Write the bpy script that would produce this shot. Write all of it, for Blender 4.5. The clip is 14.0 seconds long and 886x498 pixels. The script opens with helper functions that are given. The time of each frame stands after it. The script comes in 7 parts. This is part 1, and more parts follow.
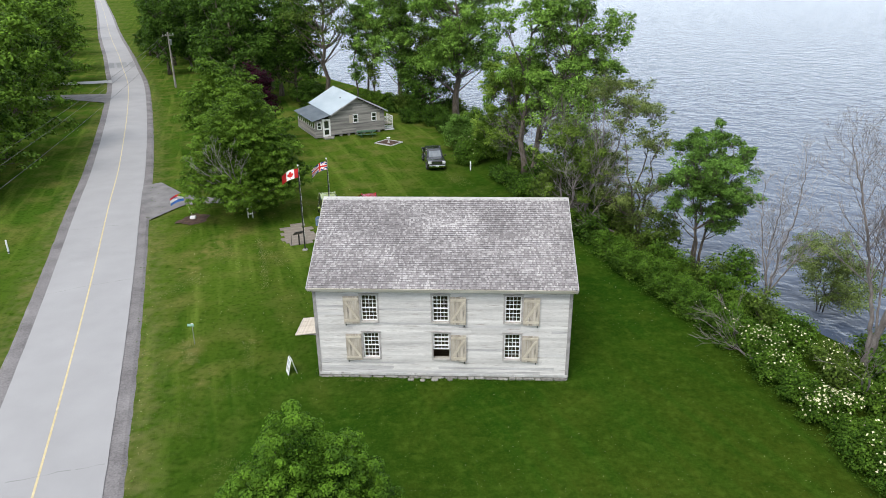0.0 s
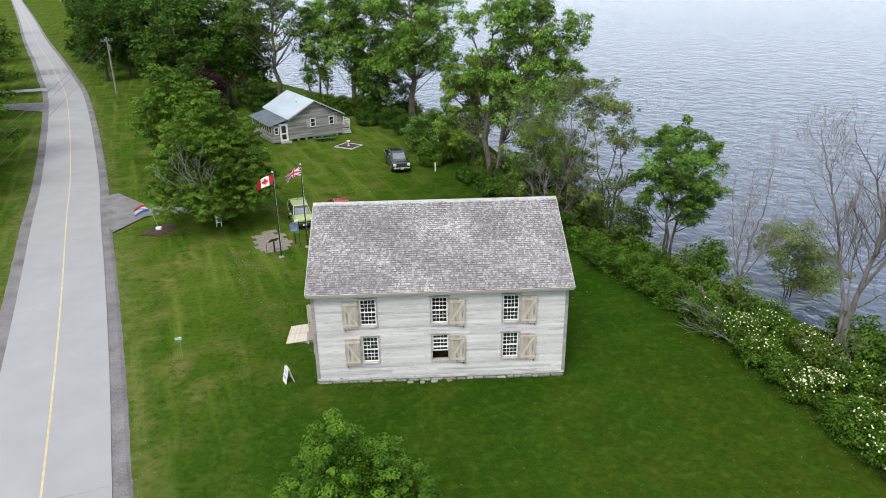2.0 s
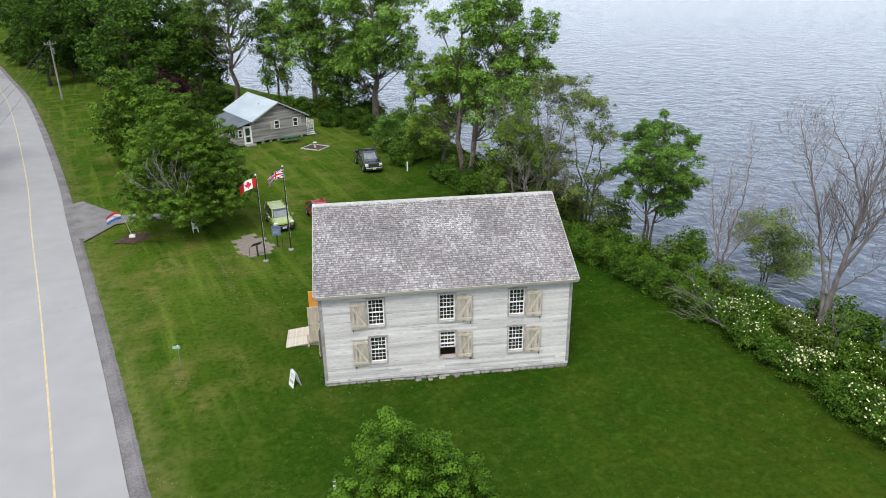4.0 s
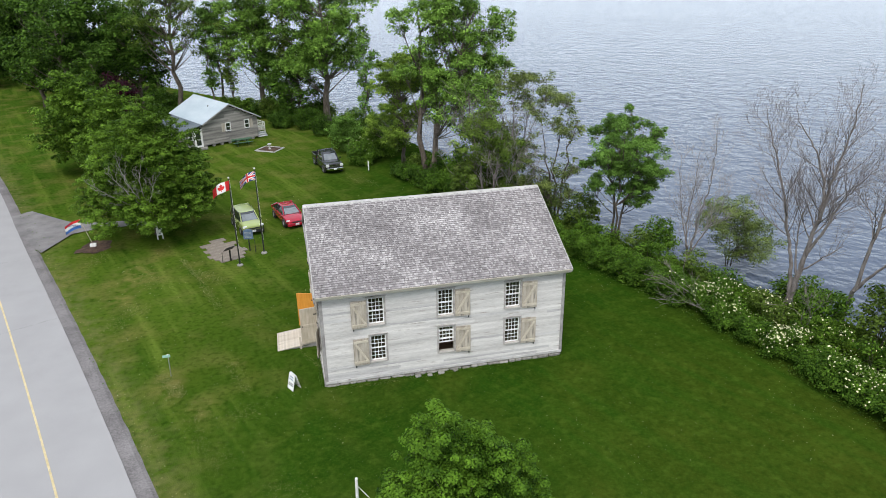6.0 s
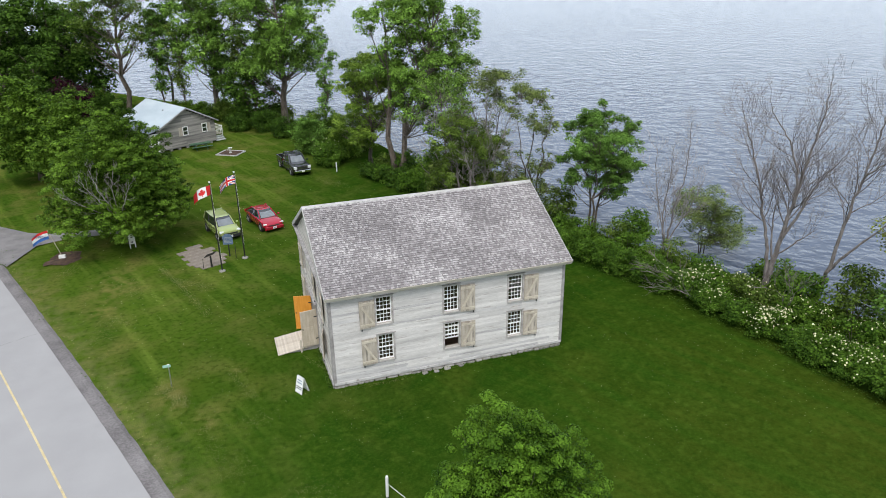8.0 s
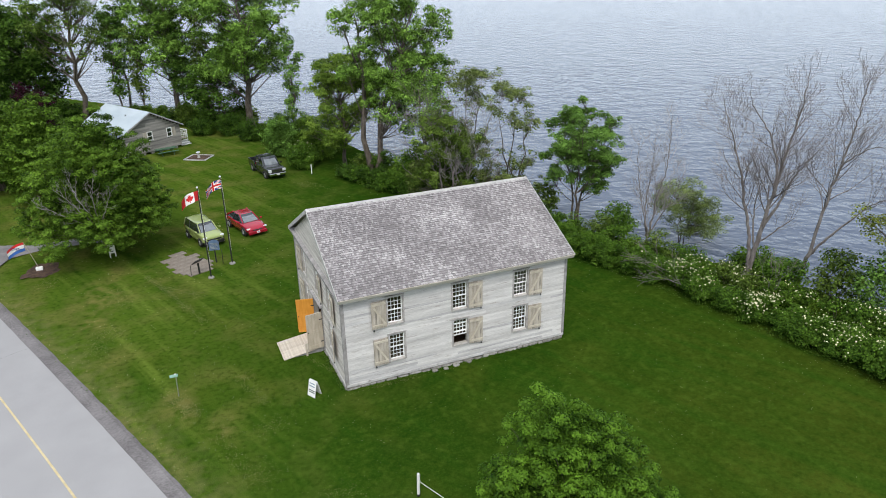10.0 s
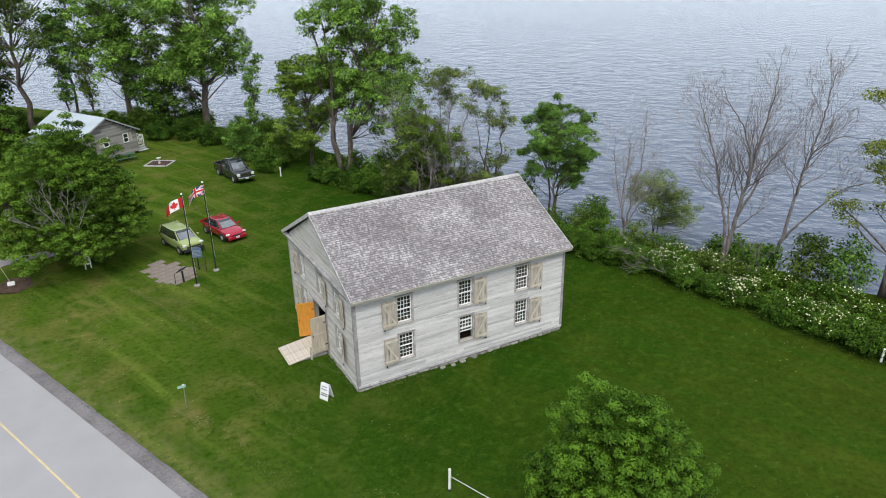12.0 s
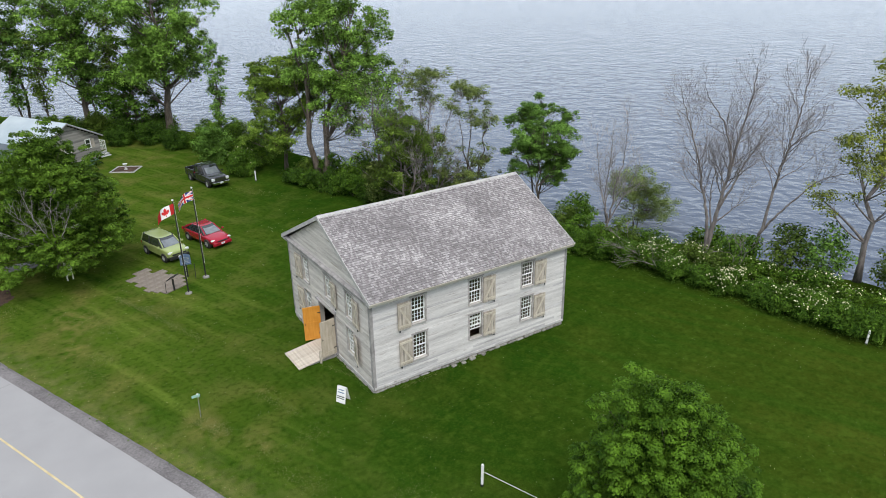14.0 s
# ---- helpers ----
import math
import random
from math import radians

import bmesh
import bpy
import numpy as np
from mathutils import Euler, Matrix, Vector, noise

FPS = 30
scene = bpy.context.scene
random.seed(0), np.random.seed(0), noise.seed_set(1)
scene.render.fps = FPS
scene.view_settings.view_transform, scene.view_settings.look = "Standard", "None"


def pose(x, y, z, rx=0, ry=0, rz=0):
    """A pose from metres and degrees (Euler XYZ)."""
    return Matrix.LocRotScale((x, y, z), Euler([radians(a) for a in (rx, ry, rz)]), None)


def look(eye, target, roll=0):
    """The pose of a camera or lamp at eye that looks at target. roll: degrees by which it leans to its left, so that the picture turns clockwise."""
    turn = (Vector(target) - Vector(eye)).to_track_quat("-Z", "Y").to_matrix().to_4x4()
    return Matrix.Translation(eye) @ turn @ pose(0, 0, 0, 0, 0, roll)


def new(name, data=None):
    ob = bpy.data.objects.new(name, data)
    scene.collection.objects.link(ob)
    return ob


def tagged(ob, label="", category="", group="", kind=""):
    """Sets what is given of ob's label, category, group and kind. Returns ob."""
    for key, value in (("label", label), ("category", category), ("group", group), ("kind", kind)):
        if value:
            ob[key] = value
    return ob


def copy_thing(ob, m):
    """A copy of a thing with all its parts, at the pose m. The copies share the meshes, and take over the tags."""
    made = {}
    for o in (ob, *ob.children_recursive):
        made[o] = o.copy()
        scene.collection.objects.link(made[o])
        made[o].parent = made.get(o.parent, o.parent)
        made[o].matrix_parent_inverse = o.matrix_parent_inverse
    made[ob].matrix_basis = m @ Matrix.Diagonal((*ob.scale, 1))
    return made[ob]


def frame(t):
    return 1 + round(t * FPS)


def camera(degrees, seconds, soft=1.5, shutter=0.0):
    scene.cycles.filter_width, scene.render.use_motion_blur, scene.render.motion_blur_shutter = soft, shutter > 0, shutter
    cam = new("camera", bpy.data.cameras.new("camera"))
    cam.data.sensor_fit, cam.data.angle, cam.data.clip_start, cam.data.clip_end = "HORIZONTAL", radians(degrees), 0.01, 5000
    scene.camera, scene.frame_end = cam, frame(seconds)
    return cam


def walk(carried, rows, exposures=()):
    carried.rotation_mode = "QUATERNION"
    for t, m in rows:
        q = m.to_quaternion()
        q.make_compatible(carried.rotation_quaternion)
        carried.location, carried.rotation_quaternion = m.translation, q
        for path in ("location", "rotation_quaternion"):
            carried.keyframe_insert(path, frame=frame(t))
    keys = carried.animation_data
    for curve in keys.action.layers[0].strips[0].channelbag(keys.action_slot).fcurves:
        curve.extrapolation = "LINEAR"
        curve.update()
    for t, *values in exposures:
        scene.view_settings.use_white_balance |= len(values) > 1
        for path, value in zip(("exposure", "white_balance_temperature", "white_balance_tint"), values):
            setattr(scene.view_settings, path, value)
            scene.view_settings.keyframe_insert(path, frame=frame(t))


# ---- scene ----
cam = camera(64.9, 14.0, soft=0.95)
PATH = [
    (0, (8.063, -31.389, 20.237), (7.963, -29.263, 19.365), -0.6),
    (0.5, (7.400, -31.469, 20.353), (7.344, -29.341, 19.480), -0.6),
    (1, (6.691, -31.544, 20.384), (6.684, -29.416, 19.512), -0.7),
    (1.5, (5.968, -31.605, 20.431), (6.012, -29.478, 19.559), -0.7),
    (2, (5.255, -31.622, 20.457), (5.349, -29.496, 19.584), -0.8),
    (2.5, (4.514, -31.650, 20.468), (4.652, -29.527, 19.595), -0.8),
    (3, (3.766, -31.640, 20.493), (3.943, -29.520, 19.618), -0.8),
    (5.5, (-0.229, -31.505, 20.463), (0.205, -29.425, 19.584), -0.9),
    (6, (-1.046, -31.413, 20.483), (-0.560, -29.345, 19.602), -0.8),
    (6.5, (-1.839, -31.277, 20.476), (-1.303, -29.220, 19.594), -0.9),
    (7, (-2.722, -31.132, 20.446), (-2.137, -29.089, 19.564), -0.8),
    (7.5, (-3.513, -30.976, 20.481), (-2.884, -28.949, 19.597), -0.9),
    (8, (-4.314, -30.834, 20.500), (-3.639, -28.821, 19.616), -0.9),
    (10.5, (-8.072, -29.791, 20.679), (-7.197, -27.860, 19.788), -1.1),
    (11, (-8.937, -29.516, 20.756), (-8.013, -27.608, 19.862), -1.1),
    (11.5, (-9.651, -29.231, 20.849), (-8.689, -27.345, 19.951), -1.2),
    (12, (-10.451, -28.927, 20.851), (-9.447, -27.062, 19.953), -1.2),
    (12.5, (-11.177, -28.637, 20.902), (-10.136, -26.794, 20.003), -1.2),
    (13, (-11.986, -28.238, 21.007), (-10.908, -26.419, 20.104), -1.1),
    (13.5, (-12.710, -27.885, 21.121), (-11.598, -26.087, 20.216), -1.1),
    (14, (-13.510, -27.485, 21.047), (-12.356, -25.713, 20.146), -1.0),
]
walk(cam, [(t, look(eye, target, roll)) for t, eye, target, roll in PATH], exposures=[(0.0, 0.60), (3.0, 0.58), (7.0, 0.49), (11.0, 0.43), (14.0, 0.41)])


# ---- light ----
def overcast_world():
    world = bpy.data.worlds.new("overcast_sky")
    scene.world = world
    world.use_nodes = True
    nt = world.node_tree
    bg = nt.nodes["Background"]
    sky = nt.nodes.new("ShaderNodeTexSky")
    sky.sky_type = "NISHITA"
    sky.sun_disc = False
    sky.sun_elevation, sky.sun_rotation = radians(52), radians(200)
    sky.air_density, sky.dust_density, sky.ozone_density = 1.0, 4.0, 1.0
    sky.altitude = 80
    cloud = nt.nodes.new("ShaderNodeMix")
    cloud.data_type = "RGBA"
    cloud.inputs[0].default_value = 0.72
    cloud.inputs[7].default_value = (7.25, 7.9, 8.65, 1)
    nt.links.new(sky.outputs[0], cloud.inputs[6])
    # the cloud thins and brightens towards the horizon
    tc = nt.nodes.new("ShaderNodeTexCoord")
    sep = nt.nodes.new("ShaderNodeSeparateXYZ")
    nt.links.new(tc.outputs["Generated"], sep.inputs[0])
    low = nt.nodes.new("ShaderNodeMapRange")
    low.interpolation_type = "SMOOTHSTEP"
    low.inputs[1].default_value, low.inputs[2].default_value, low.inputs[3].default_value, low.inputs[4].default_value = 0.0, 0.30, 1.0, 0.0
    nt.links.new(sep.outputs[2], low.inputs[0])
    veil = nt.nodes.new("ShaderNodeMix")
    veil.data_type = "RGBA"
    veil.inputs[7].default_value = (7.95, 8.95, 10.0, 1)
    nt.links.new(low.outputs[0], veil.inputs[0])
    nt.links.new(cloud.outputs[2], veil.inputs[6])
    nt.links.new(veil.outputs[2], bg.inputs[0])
    bg.inputs[1].default_value = 0.112
    sun = bpy.data.lights.new("sun", "SUN")
    sun.energy, sun.angle, sun.color = 1.7, radians(24), (1.0, 0.97, 0.92)
    ob = new("sun", sun)
    # Light falls from behind the camera's left shoulder, high in the sky
    ob.matrix_world = look((-14, -30, 50), (0, 0, 0))


overcast_world()


# ---- materials ----
def node(nt, kind, **values):
    n = nt.nodes.new(kind)
    for k, v in values.items():
        n.inputs[int(k[1:])].default_value = v
    return n


def surface(name, dark, light, rough=0.7, scale=3.0, stretch=(1, 1, 1), fine=40.0, fine_amount=0.35, bump=0.2, bump_scale=60.0,
            metal=0.0, island=0.0, each=0.0, patch=None, spec=0.4, leafy=0.0, coat=0.0, bump_dist=0.01, swing=2.2, power=1.0):
    """A procedural surface: broad variation dark..light, fine grain, optional worn patches (colour, scale, threshold) and random shades per piece."""
    m = bpy.data.materials.new(name)
    m.use_nodes = True
    nt = m.node_tree
    L = nt.links.new
    p = nt.nodes["Principled BSDF"]
    p.inputs["Roughness"].default_value, p.inputs["Metallic"].default_value = rough, metal
    p.inputs["Specular IOR Level"].default_value = spec
    p.inputs["Coat Weight"].default_value = coat
    tc = nt.nodes.new("ShaderNodeTexCoord")
    mp = nt.nodes.new("ShaderNodeMapping")
    mp.inputs["Scale"].default_value = stretch
    L(tc.outputs["Object"], mp.inputs[0])
    big = nt.nodes.new("ShaderNodeTexNoise")
    big.inputs["Scale"].default_value, big.inputs["Detail"].default_value = scale, 5
    small = nt.nodes.new("ShaderNodeTexNoise")
    small.inputs["Scale"].default_value, small.inputs["Detail"].default_value = fine, 3
    for n in (big, small):
        L(mp.outputs[0], n.inputs["Vector"])
    def maths(op, a, b):
        n = nt.nodes.new("ShaderNodeMath")
        n.operation = op
        for i, s in enumerate((a, b)):
            if isinstance(s, (int, float)):
                n.inputs[i].default_value = s
            else:
                L(s, n.inputs[i])
        return n.outputs[0]
    # contrast around one half
    fac = maths("ADD", maths("MULTIPLY", maths("SUBTRACT", big.outputs["Fac"], 0.5), swing), 0.5)
    fac = maths("ADD", fac, maths("MULTIPLY", maths("SUBTRACT", small.outputs["Fac"], 0.5), 2 * fine_amount))
    if island:
        g = nt.nodes.new("ShaderNodeNewGeometry")
        fac = maths("ADD", fac, maths("MULTIPLY", maths("SUBTRACT", g.outputs["Random Per Island"], 0.5), 2 * island))
    if each:
        g = nt.nodes.new("ShaderNodeObjectInfo")
        fac = maths("ADD", fac, maths("MULTIPLY", maths("SUBTRACT", g.outputs["Random"], 0.5), 2 * each))
    if power != 1.0:
        fac = maths("POWER", maths("MAXIMUM", fac, 0.0), power)
    mix = nt.nodes.new("ShaderNodeMix")
    mix.data_type, mix.clamp_factor = "RGBA", True
    mix.inputs[6].default_value, mix.inputs[7].default_value = (*dark, 1), (*light, 1)
    L(fac, mix.inputs[0])
    colour = mix.outputs[2]
    if patch:
        tone, pscale, cut, width = patch
        pn = nt.nodes.new("ShaderNodeTexNoise")
        pn.inputs["Scale"].default_value, pn.inputs["Detail"].default_value, pn.inputs["Roughness"].default_value = pscale, 6, 0.65
        L(mp.outputs[0], pn.inputs["Vector"])
        ramp = nt.nodes.new("ShaderNodeMapRange")
        ramp.inputs[1].default_value, ramp.inputs[2].default_value = cut, cut + width
        L(pn.outputs["Fac"], ramp.inputs[0])
        pm = nt.nodes.new("ShaderNodeMix")
        pm.data_type = "RGBA"
        L(ramp.outputs[0], pm.inputs[0])
        L(colour, pm.inputs[6])
        pm.inputs[7].default_value = (*tone, 1)
        colour = pm.outputs[2]
    L(colour, p.inputs["Base Color"])
    if bump:
        bn = nt.nodes.new("ShaderNodeTexNoise")
        bn.inputs["Scale"].default_value, bn.inputs["Detail"].default_value = bump_scale, 4
        L(mp.outputs[0], bn.inputs["Vector"])
        b = nt.nodes.new("ShaderNodeBump")
        b.inputs["Strength"].default_value, b.inputs["Distance"].default_value = bump, bump_dist
        L(bn.outputs["Fac"], b.inputs["Height"])
        L(b.outputs[0], p.inputs["Normal"])
    if leafy:
        tr = nt.nodes.new("ShaderNodeBsdfTranslucent")
        L(colour, tr.inputs[0])
        ms = nt.nodes.new("ShaderNodeMixShader")
        ms.inputs[0].default_value = leafy
        L(p.outputs[0], ms.inputs[1])
        L(tr.outputs[0], ms.inputs[2])
        L(ms.outputs[0], nt.nodes["Material Output"].inputs[0])
    return m


def plain(name, colour, rough=0.5, metal=0.0, **k):
    lo = tuple(c * 0.88 for c in colour)
    hi = tuple(min(1, c * 1.1) for c in colour)
    return surface(name, lo, hi, rough, metal=metal, bump=0.05, **k)


def glass_material(name, tint, rough=0.02):
    m = bpy.data.materials.new(name)
    m.use_nodes = True
    p = m.node_tree.nodes["Principled BSDF"]
    p.inputs["Base Color"].default_value = (*tint, 1)
    p.inputs["Roughness"].default_value, p.inputs["Transmission Weight"].default_value, p.inputs["IOR"].default_value = rough, 1.0, 1.45
    return m


def lawn_material():
    """Mown grass: mottled greens, drier yellowish patches, mowing stripes and fine blades."""
    m = bpy.data.materials.new("lawn")
    m.use_nodes = True
    nt = m.node_tree
    L = nt.links.new
    p = nt.nodes["Principled BSDF"]
    p.inputs["Roughness"].default_value, p.inputs["Specular IOR Level"].default_value = 1.0, 0.0
    tc = nt.nodes.new("ShaderNodeTexCoord")
    def noise_at(scale, detail=5, stretch=None, turn=0):
        n = nt.nodes.new("ShaderNodeTexNoise")
        n.inputs["Scale"].default_value, n.inputs["Detail"].default_value = scale, detail
        v = tc.outputs["Object"]
        if stretch:
            mp = nt.nodes.new("ShaderNodeMapping")
            mp.vector_type = "TEXTURE"
            mp.inputs["Scale"].default_value = stretch
            mp.inputs["Rotation"].default_value = (0, 0, turn)
            L(v, mp.inputs[0])
            v = mp.outputs[0]
        L(v, n.inputs["Vector"])
        return n.outputs["Fac"]
    def ramp(value, lo, hi):
        r = nt.nodes.new("ShaderNodeMapRange")
        r.inputs[1].default_value, r.inputs[2].default_value = lo, hi
        L(value, r.inputs[0])
        return r.outputs[0]
    def blend(fac, a, b):
        n = nt.nodes.new("ShaderNodeMix")
        n.data_type = "RGBA"
        L(fac, n.inputs[0])
        for i, s in ((6, a), (7, b)):
            if isinstance(s, tuple):
                n.inputs[i].default_value = (*s, 1)
            else:
                L(s, n.inputs[i])
        return n.outputs[2]
    # deeper green towards the lake and beyond the road, yellower beside it
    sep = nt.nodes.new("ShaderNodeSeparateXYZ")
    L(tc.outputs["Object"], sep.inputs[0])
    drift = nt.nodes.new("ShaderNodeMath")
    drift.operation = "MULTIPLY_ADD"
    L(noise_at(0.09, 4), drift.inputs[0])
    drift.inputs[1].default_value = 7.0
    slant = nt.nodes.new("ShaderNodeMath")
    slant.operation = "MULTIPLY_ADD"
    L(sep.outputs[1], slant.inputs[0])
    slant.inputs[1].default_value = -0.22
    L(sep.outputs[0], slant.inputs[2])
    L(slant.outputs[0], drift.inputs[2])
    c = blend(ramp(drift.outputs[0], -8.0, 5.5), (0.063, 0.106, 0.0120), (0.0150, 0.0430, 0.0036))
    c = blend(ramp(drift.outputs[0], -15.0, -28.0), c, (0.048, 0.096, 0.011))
    # olive towards the south-east
    far = nt.nodes.new("ShaderNodeMath")
    far.operation = "MULTIPLY_ADD"
    L(sep.outputs[1], far.inputs[0])
    far.inputs[1].default_value = -1.0
    L(drift.outputs[0], far.inputs[2])
    c = blend(ramp(far.outputs[0], 9.0, 34.0), c, (0.034, 0.053, 0.0058))
    c = blend(ramp(noise_at(0.26, 6), 0.50, 0.85), c, (0.056, 0.078, 0.010))
    # mowing lines run beside the road, and round the house
    c = blend(ramp(noise_at(0.95, 4, (14.0, 1.0, 1), 1.97), 0.46, 0.80), c, (0.019, 0.058, 0.0050))
    c = blend(ramp(noise_at(0.8, 4, (9.0, 0.9, 1), 0.25), 0.50, 0.95), c, (0.036, 0.070, 0.0068))
    c = blend(ramp(noise_at(1.1, 4), 0.56, 0.92), c, (0.0135, 0.040, 0.0034))
    c = blend(ramp(noise_at(1.9, 6), 0.50, 0.88), c, (0.052, 0.088, 0.0105))
    pale = nt.nodes.new("ShaderNodeMath")
    pale.operation = "MULTIPLY"
    L(ramp(noise_at(1.0, 4, (11.0, 1.0, 1), 1.92), 0.52, 0.68), pale.inputs[0])
    L(ramp(drift.outputs[0], 4.0, -6.0), pale.inputs[1])
    c = blend(pale.outputs[0], c, (0.098, 0.142, 0.021))
    # dry, thin patches, fewer where the lawn is deep green
    dry = nt.nodes.new("ShaderNodeMath")
    dry.operation = "MULTIPLY"
    L(ramp(noise_at(0.45, 6), 0.47, 0.72), dry.inputs[0])
    L(ramp(drift.outputs[0], 8.0, -8.0), dry.inputs[1])
    c = blend(dry.outputs[0], c, (0.118, 0.124, 0.030))
    c = blend(ramp(noise_at(9.0, 4), 0.48, 1.1), c, (0.048, 0.092, 0.011))
    c = blend(ramp(noise_at(4.0, 5), 0.48, 1.0), c, (0.0085, 0.028, 0.0026))
    # scuffed straw-coloured spots by the marker post and the driveway
    for x, y, rx, ry, straw in ((-7.05, 1.9, 0.75, 1.5, 0.9), (-10.85, 12.0, 0.9, 1.3, 0.8), (-10.4, 15.2, 1.7, 2.6, 0.7), (-5.4, -0.3, 0.9, 0.9, 0.6), (-4.0, 3.3, 0.5, 0.4, 0.7)):
        mp = nt.nodes.new("ShaderNodeMapping")
        mp.vector_type = "TEXTURE"
        mp.inputs["Location"].default_value = (x, y, 0)
        mp.inputs["Scale"].default_value = (rx, ry, 4)
        L(tc.outputs["Object"], mp.inputs[0])
        away = nt.nodes.new("ShaderNodeVectorMath")
        away.operation = "LENGTH"
        L(mp.outputs[0], away.inputs[0])
        spot = nt.nodes.new("ShaderNodeMath")
        spot.operation = "MULTIPLY"
        L(ramp(away.outputs["Value"], 1.3, 0.2), spot.inputs[0])
        L(ramp(noise_at(1.6, 6), 0.64 - 0.3 * straw, 1.0 - 0.4 * straw), spot.inputs[1])
        c = blend(spot.outputs[0], c, (0.148, 0.138, 0.040))
    # thin, dusty grass along the road's edge
    verge = nt.nodes.new("ShaderNodeAttribute")
    verge.attribute_name = "verge"
    dusty = nt.nodes.new("ShaderNodeMath")
    dusty.operation = "MULTIPLY"
    L(verge.outputs["Fac"], dusty.inputs[0])
    L(ramp(noise_at(1.8, 6), 0.34, 0.78), dusty.inputs[1])
    c = blend(dusty.outputs[0], c, (0.135, 0.135, 0.050))
    L(c, p.inputs["Base Color"])
    b = nt.nodes.new("ShaderNodeBump")
    b.inputs["Strength"].default_value, b.inputs["Distance"].default_value = 0.7, 0.05
    L(noise_at(20, 6), b.inputs["Height"])
    L(b.outputs[0], p.inputs["Normal"])
    return m


def water_material():
    """Lake under a grey sky, ruffled by a light breeze."""
    m = bpy.data.materials.new("lake_water")
    m.use_nodes = True
    nt = m.node_tree
    L = nt.links.new
    p = nt.nodes["Principled BSDF"]
    p.inputs["Base Color"].default_value = (0.070, 0.092, 0.140, 1)
    p.inputs["Roughness"].default_value, p.inputs["IOR"].default_value = 0.11, 1.333
    tc = nt.nodes.new("ShaderNodeTexCoord")
    height = None
    for scale, stretch, turn, amount in ((0.50, (1.0, 1.0, 1), -0.95, 1.0), (1.1, (1.1, 1.0, 1), -0.60, 0.50), (2.2, (1.0, 1.0, 1), -0.75, 0.08), (0.05, (1, 1, 1), 0, 0.3)):
        mp = nt.nodes.new("ShaderNodeMapping")
        mp.vector_type = "TEXTURE"
        mp.inputs["Scale"].default_value, mp.inputs["Rotation"].default_value = stretch, (0, 0, turn)
        L(tc.outputs["Object"], mp.inputs[0])
        n = nt.nodes.new("ShaderNodeTexNoise")
        n.inputs["Scale"].default_value, n.inputs["Detail"].default_value, n.inputs["Distortion"].default_value = scale, 4, 0.4
        L(mp.outputs[0], n.inputs["Vector"])
        k = nt.nodes.new("ShaderNodeMath")
        k.operation = "MULTIPLY_ADD"
        L(n.outputs["Fac"], k.inputs[0])
        k.inputs[1].default_value = amount
        if height is None:
            k.inputs[2].default_value = 0
        else:
            L(height, k.inputs[2])
        height = k.outputs[0]
    b = nt.nodes.new("ShaderNodeBump")
    b.inputs["Strength"].default_value, b.inputs["Distance"].default_value = 1.0, 0.36
    L(height, b.inputs["Height"])
    L(b.outputs[0], p.inputs["Normal"])
    return m


LAWN, WATER = lawn_material(), water_material()
ASPHALT = surface("asphalt", (0.27, 0.265, 0.27), (0.36, 0.355, 0.36), 0.9, 0.5, (1, 1, 1), 55, 0.3, 0.25, 90, patch=((0.25, 0.247, 0.25), 0.12, 0.58, 0.3), spec=0.2, swing=0.9)
GRAVEL = surface("gravel", (0.125, 0.116, 0.118), (0.235, 0.222, 0.224), 0.95, 0.6, (1, 1, 1), 12, 0.9, 0.8, 25, spec=0.2, bump_dist=0.03)
DRIVE = surface("drive_gravel", (0.135, 0.128, 0.130), (0.235, 0.226, 0.226), 0.95, 0.9, (1, 1, 1), 25, 0.6, 0.6, 40, spec=0.2, bump_dist=0.02)
PALEDRIVE = surface("pale_concrete_drive", (0.36, 0.355, 0.345), (0.52, 0.515, 0.50), 0.9, 0.6, fine=10, fine_amount=0.5, bump=0.3)
TAR = surface("tar", (0.17, 0.17, 0.172), (0.26, 0.258, 0.258), 0.7, 2, bump=0.1)
YELLOW = surface("road_paint", (0.47, 0.38, 0.21), (0.60, 0.51, 0.31), 0.8, 2.5, fine=20, fine_amount=0.6, patch=((0.33, 0.31, 0.27), 3.0, 0.62, 0.1))
MULCH = surface("mulch", (0.030, 0.018, 0.012), (0.10, 0.06, 0.04), 0.95, 3, fine=30, fine_amount=0.8, bump=1.0, bump_scale=30, bump_dist=0.03)
SIDING = surface("worn_white_clapboard", (0.385, 0.375, 0.37), (0.735, 0.718, 0.70), 0.8, 1.5, (0.28, 0.28, 3.5), 14, 0.42, 0.3, 40, island=0.12, each=0.16,
                 patch=((0.30, 0.275, 0.25), 3.0, 0.545, 0.14), spec=0.2, swing=1.4)
SIDING_BARE = surface("bare_grey_clapboard", (0.33, 0.325, 0.33), (0.66, 0.648, 0.645), 0.85, 1.2, (0.22, 0.22, 5.0), 12, 0.55, 0.4, 40, each=0.12,
                      patch=((0.26, 0.247, 0.245), 2.6, 0.53, 0.12), spec=0.15, swing=1.9)
SIDING_WEST = surface("dirty_tan_clapboard", (0.34, 0.318, 0.295), (0.66, 0.63, 0.59), 0.8, 1.6, (0.28, 0.28, 3.5), 14, 0.45, 0.3, 40, island=0.12, each=0.2,
                      patch=((0.26, 0.215, 0.17), 2.2, 0.55, 0.16), spec=0.2, swing=1.5)
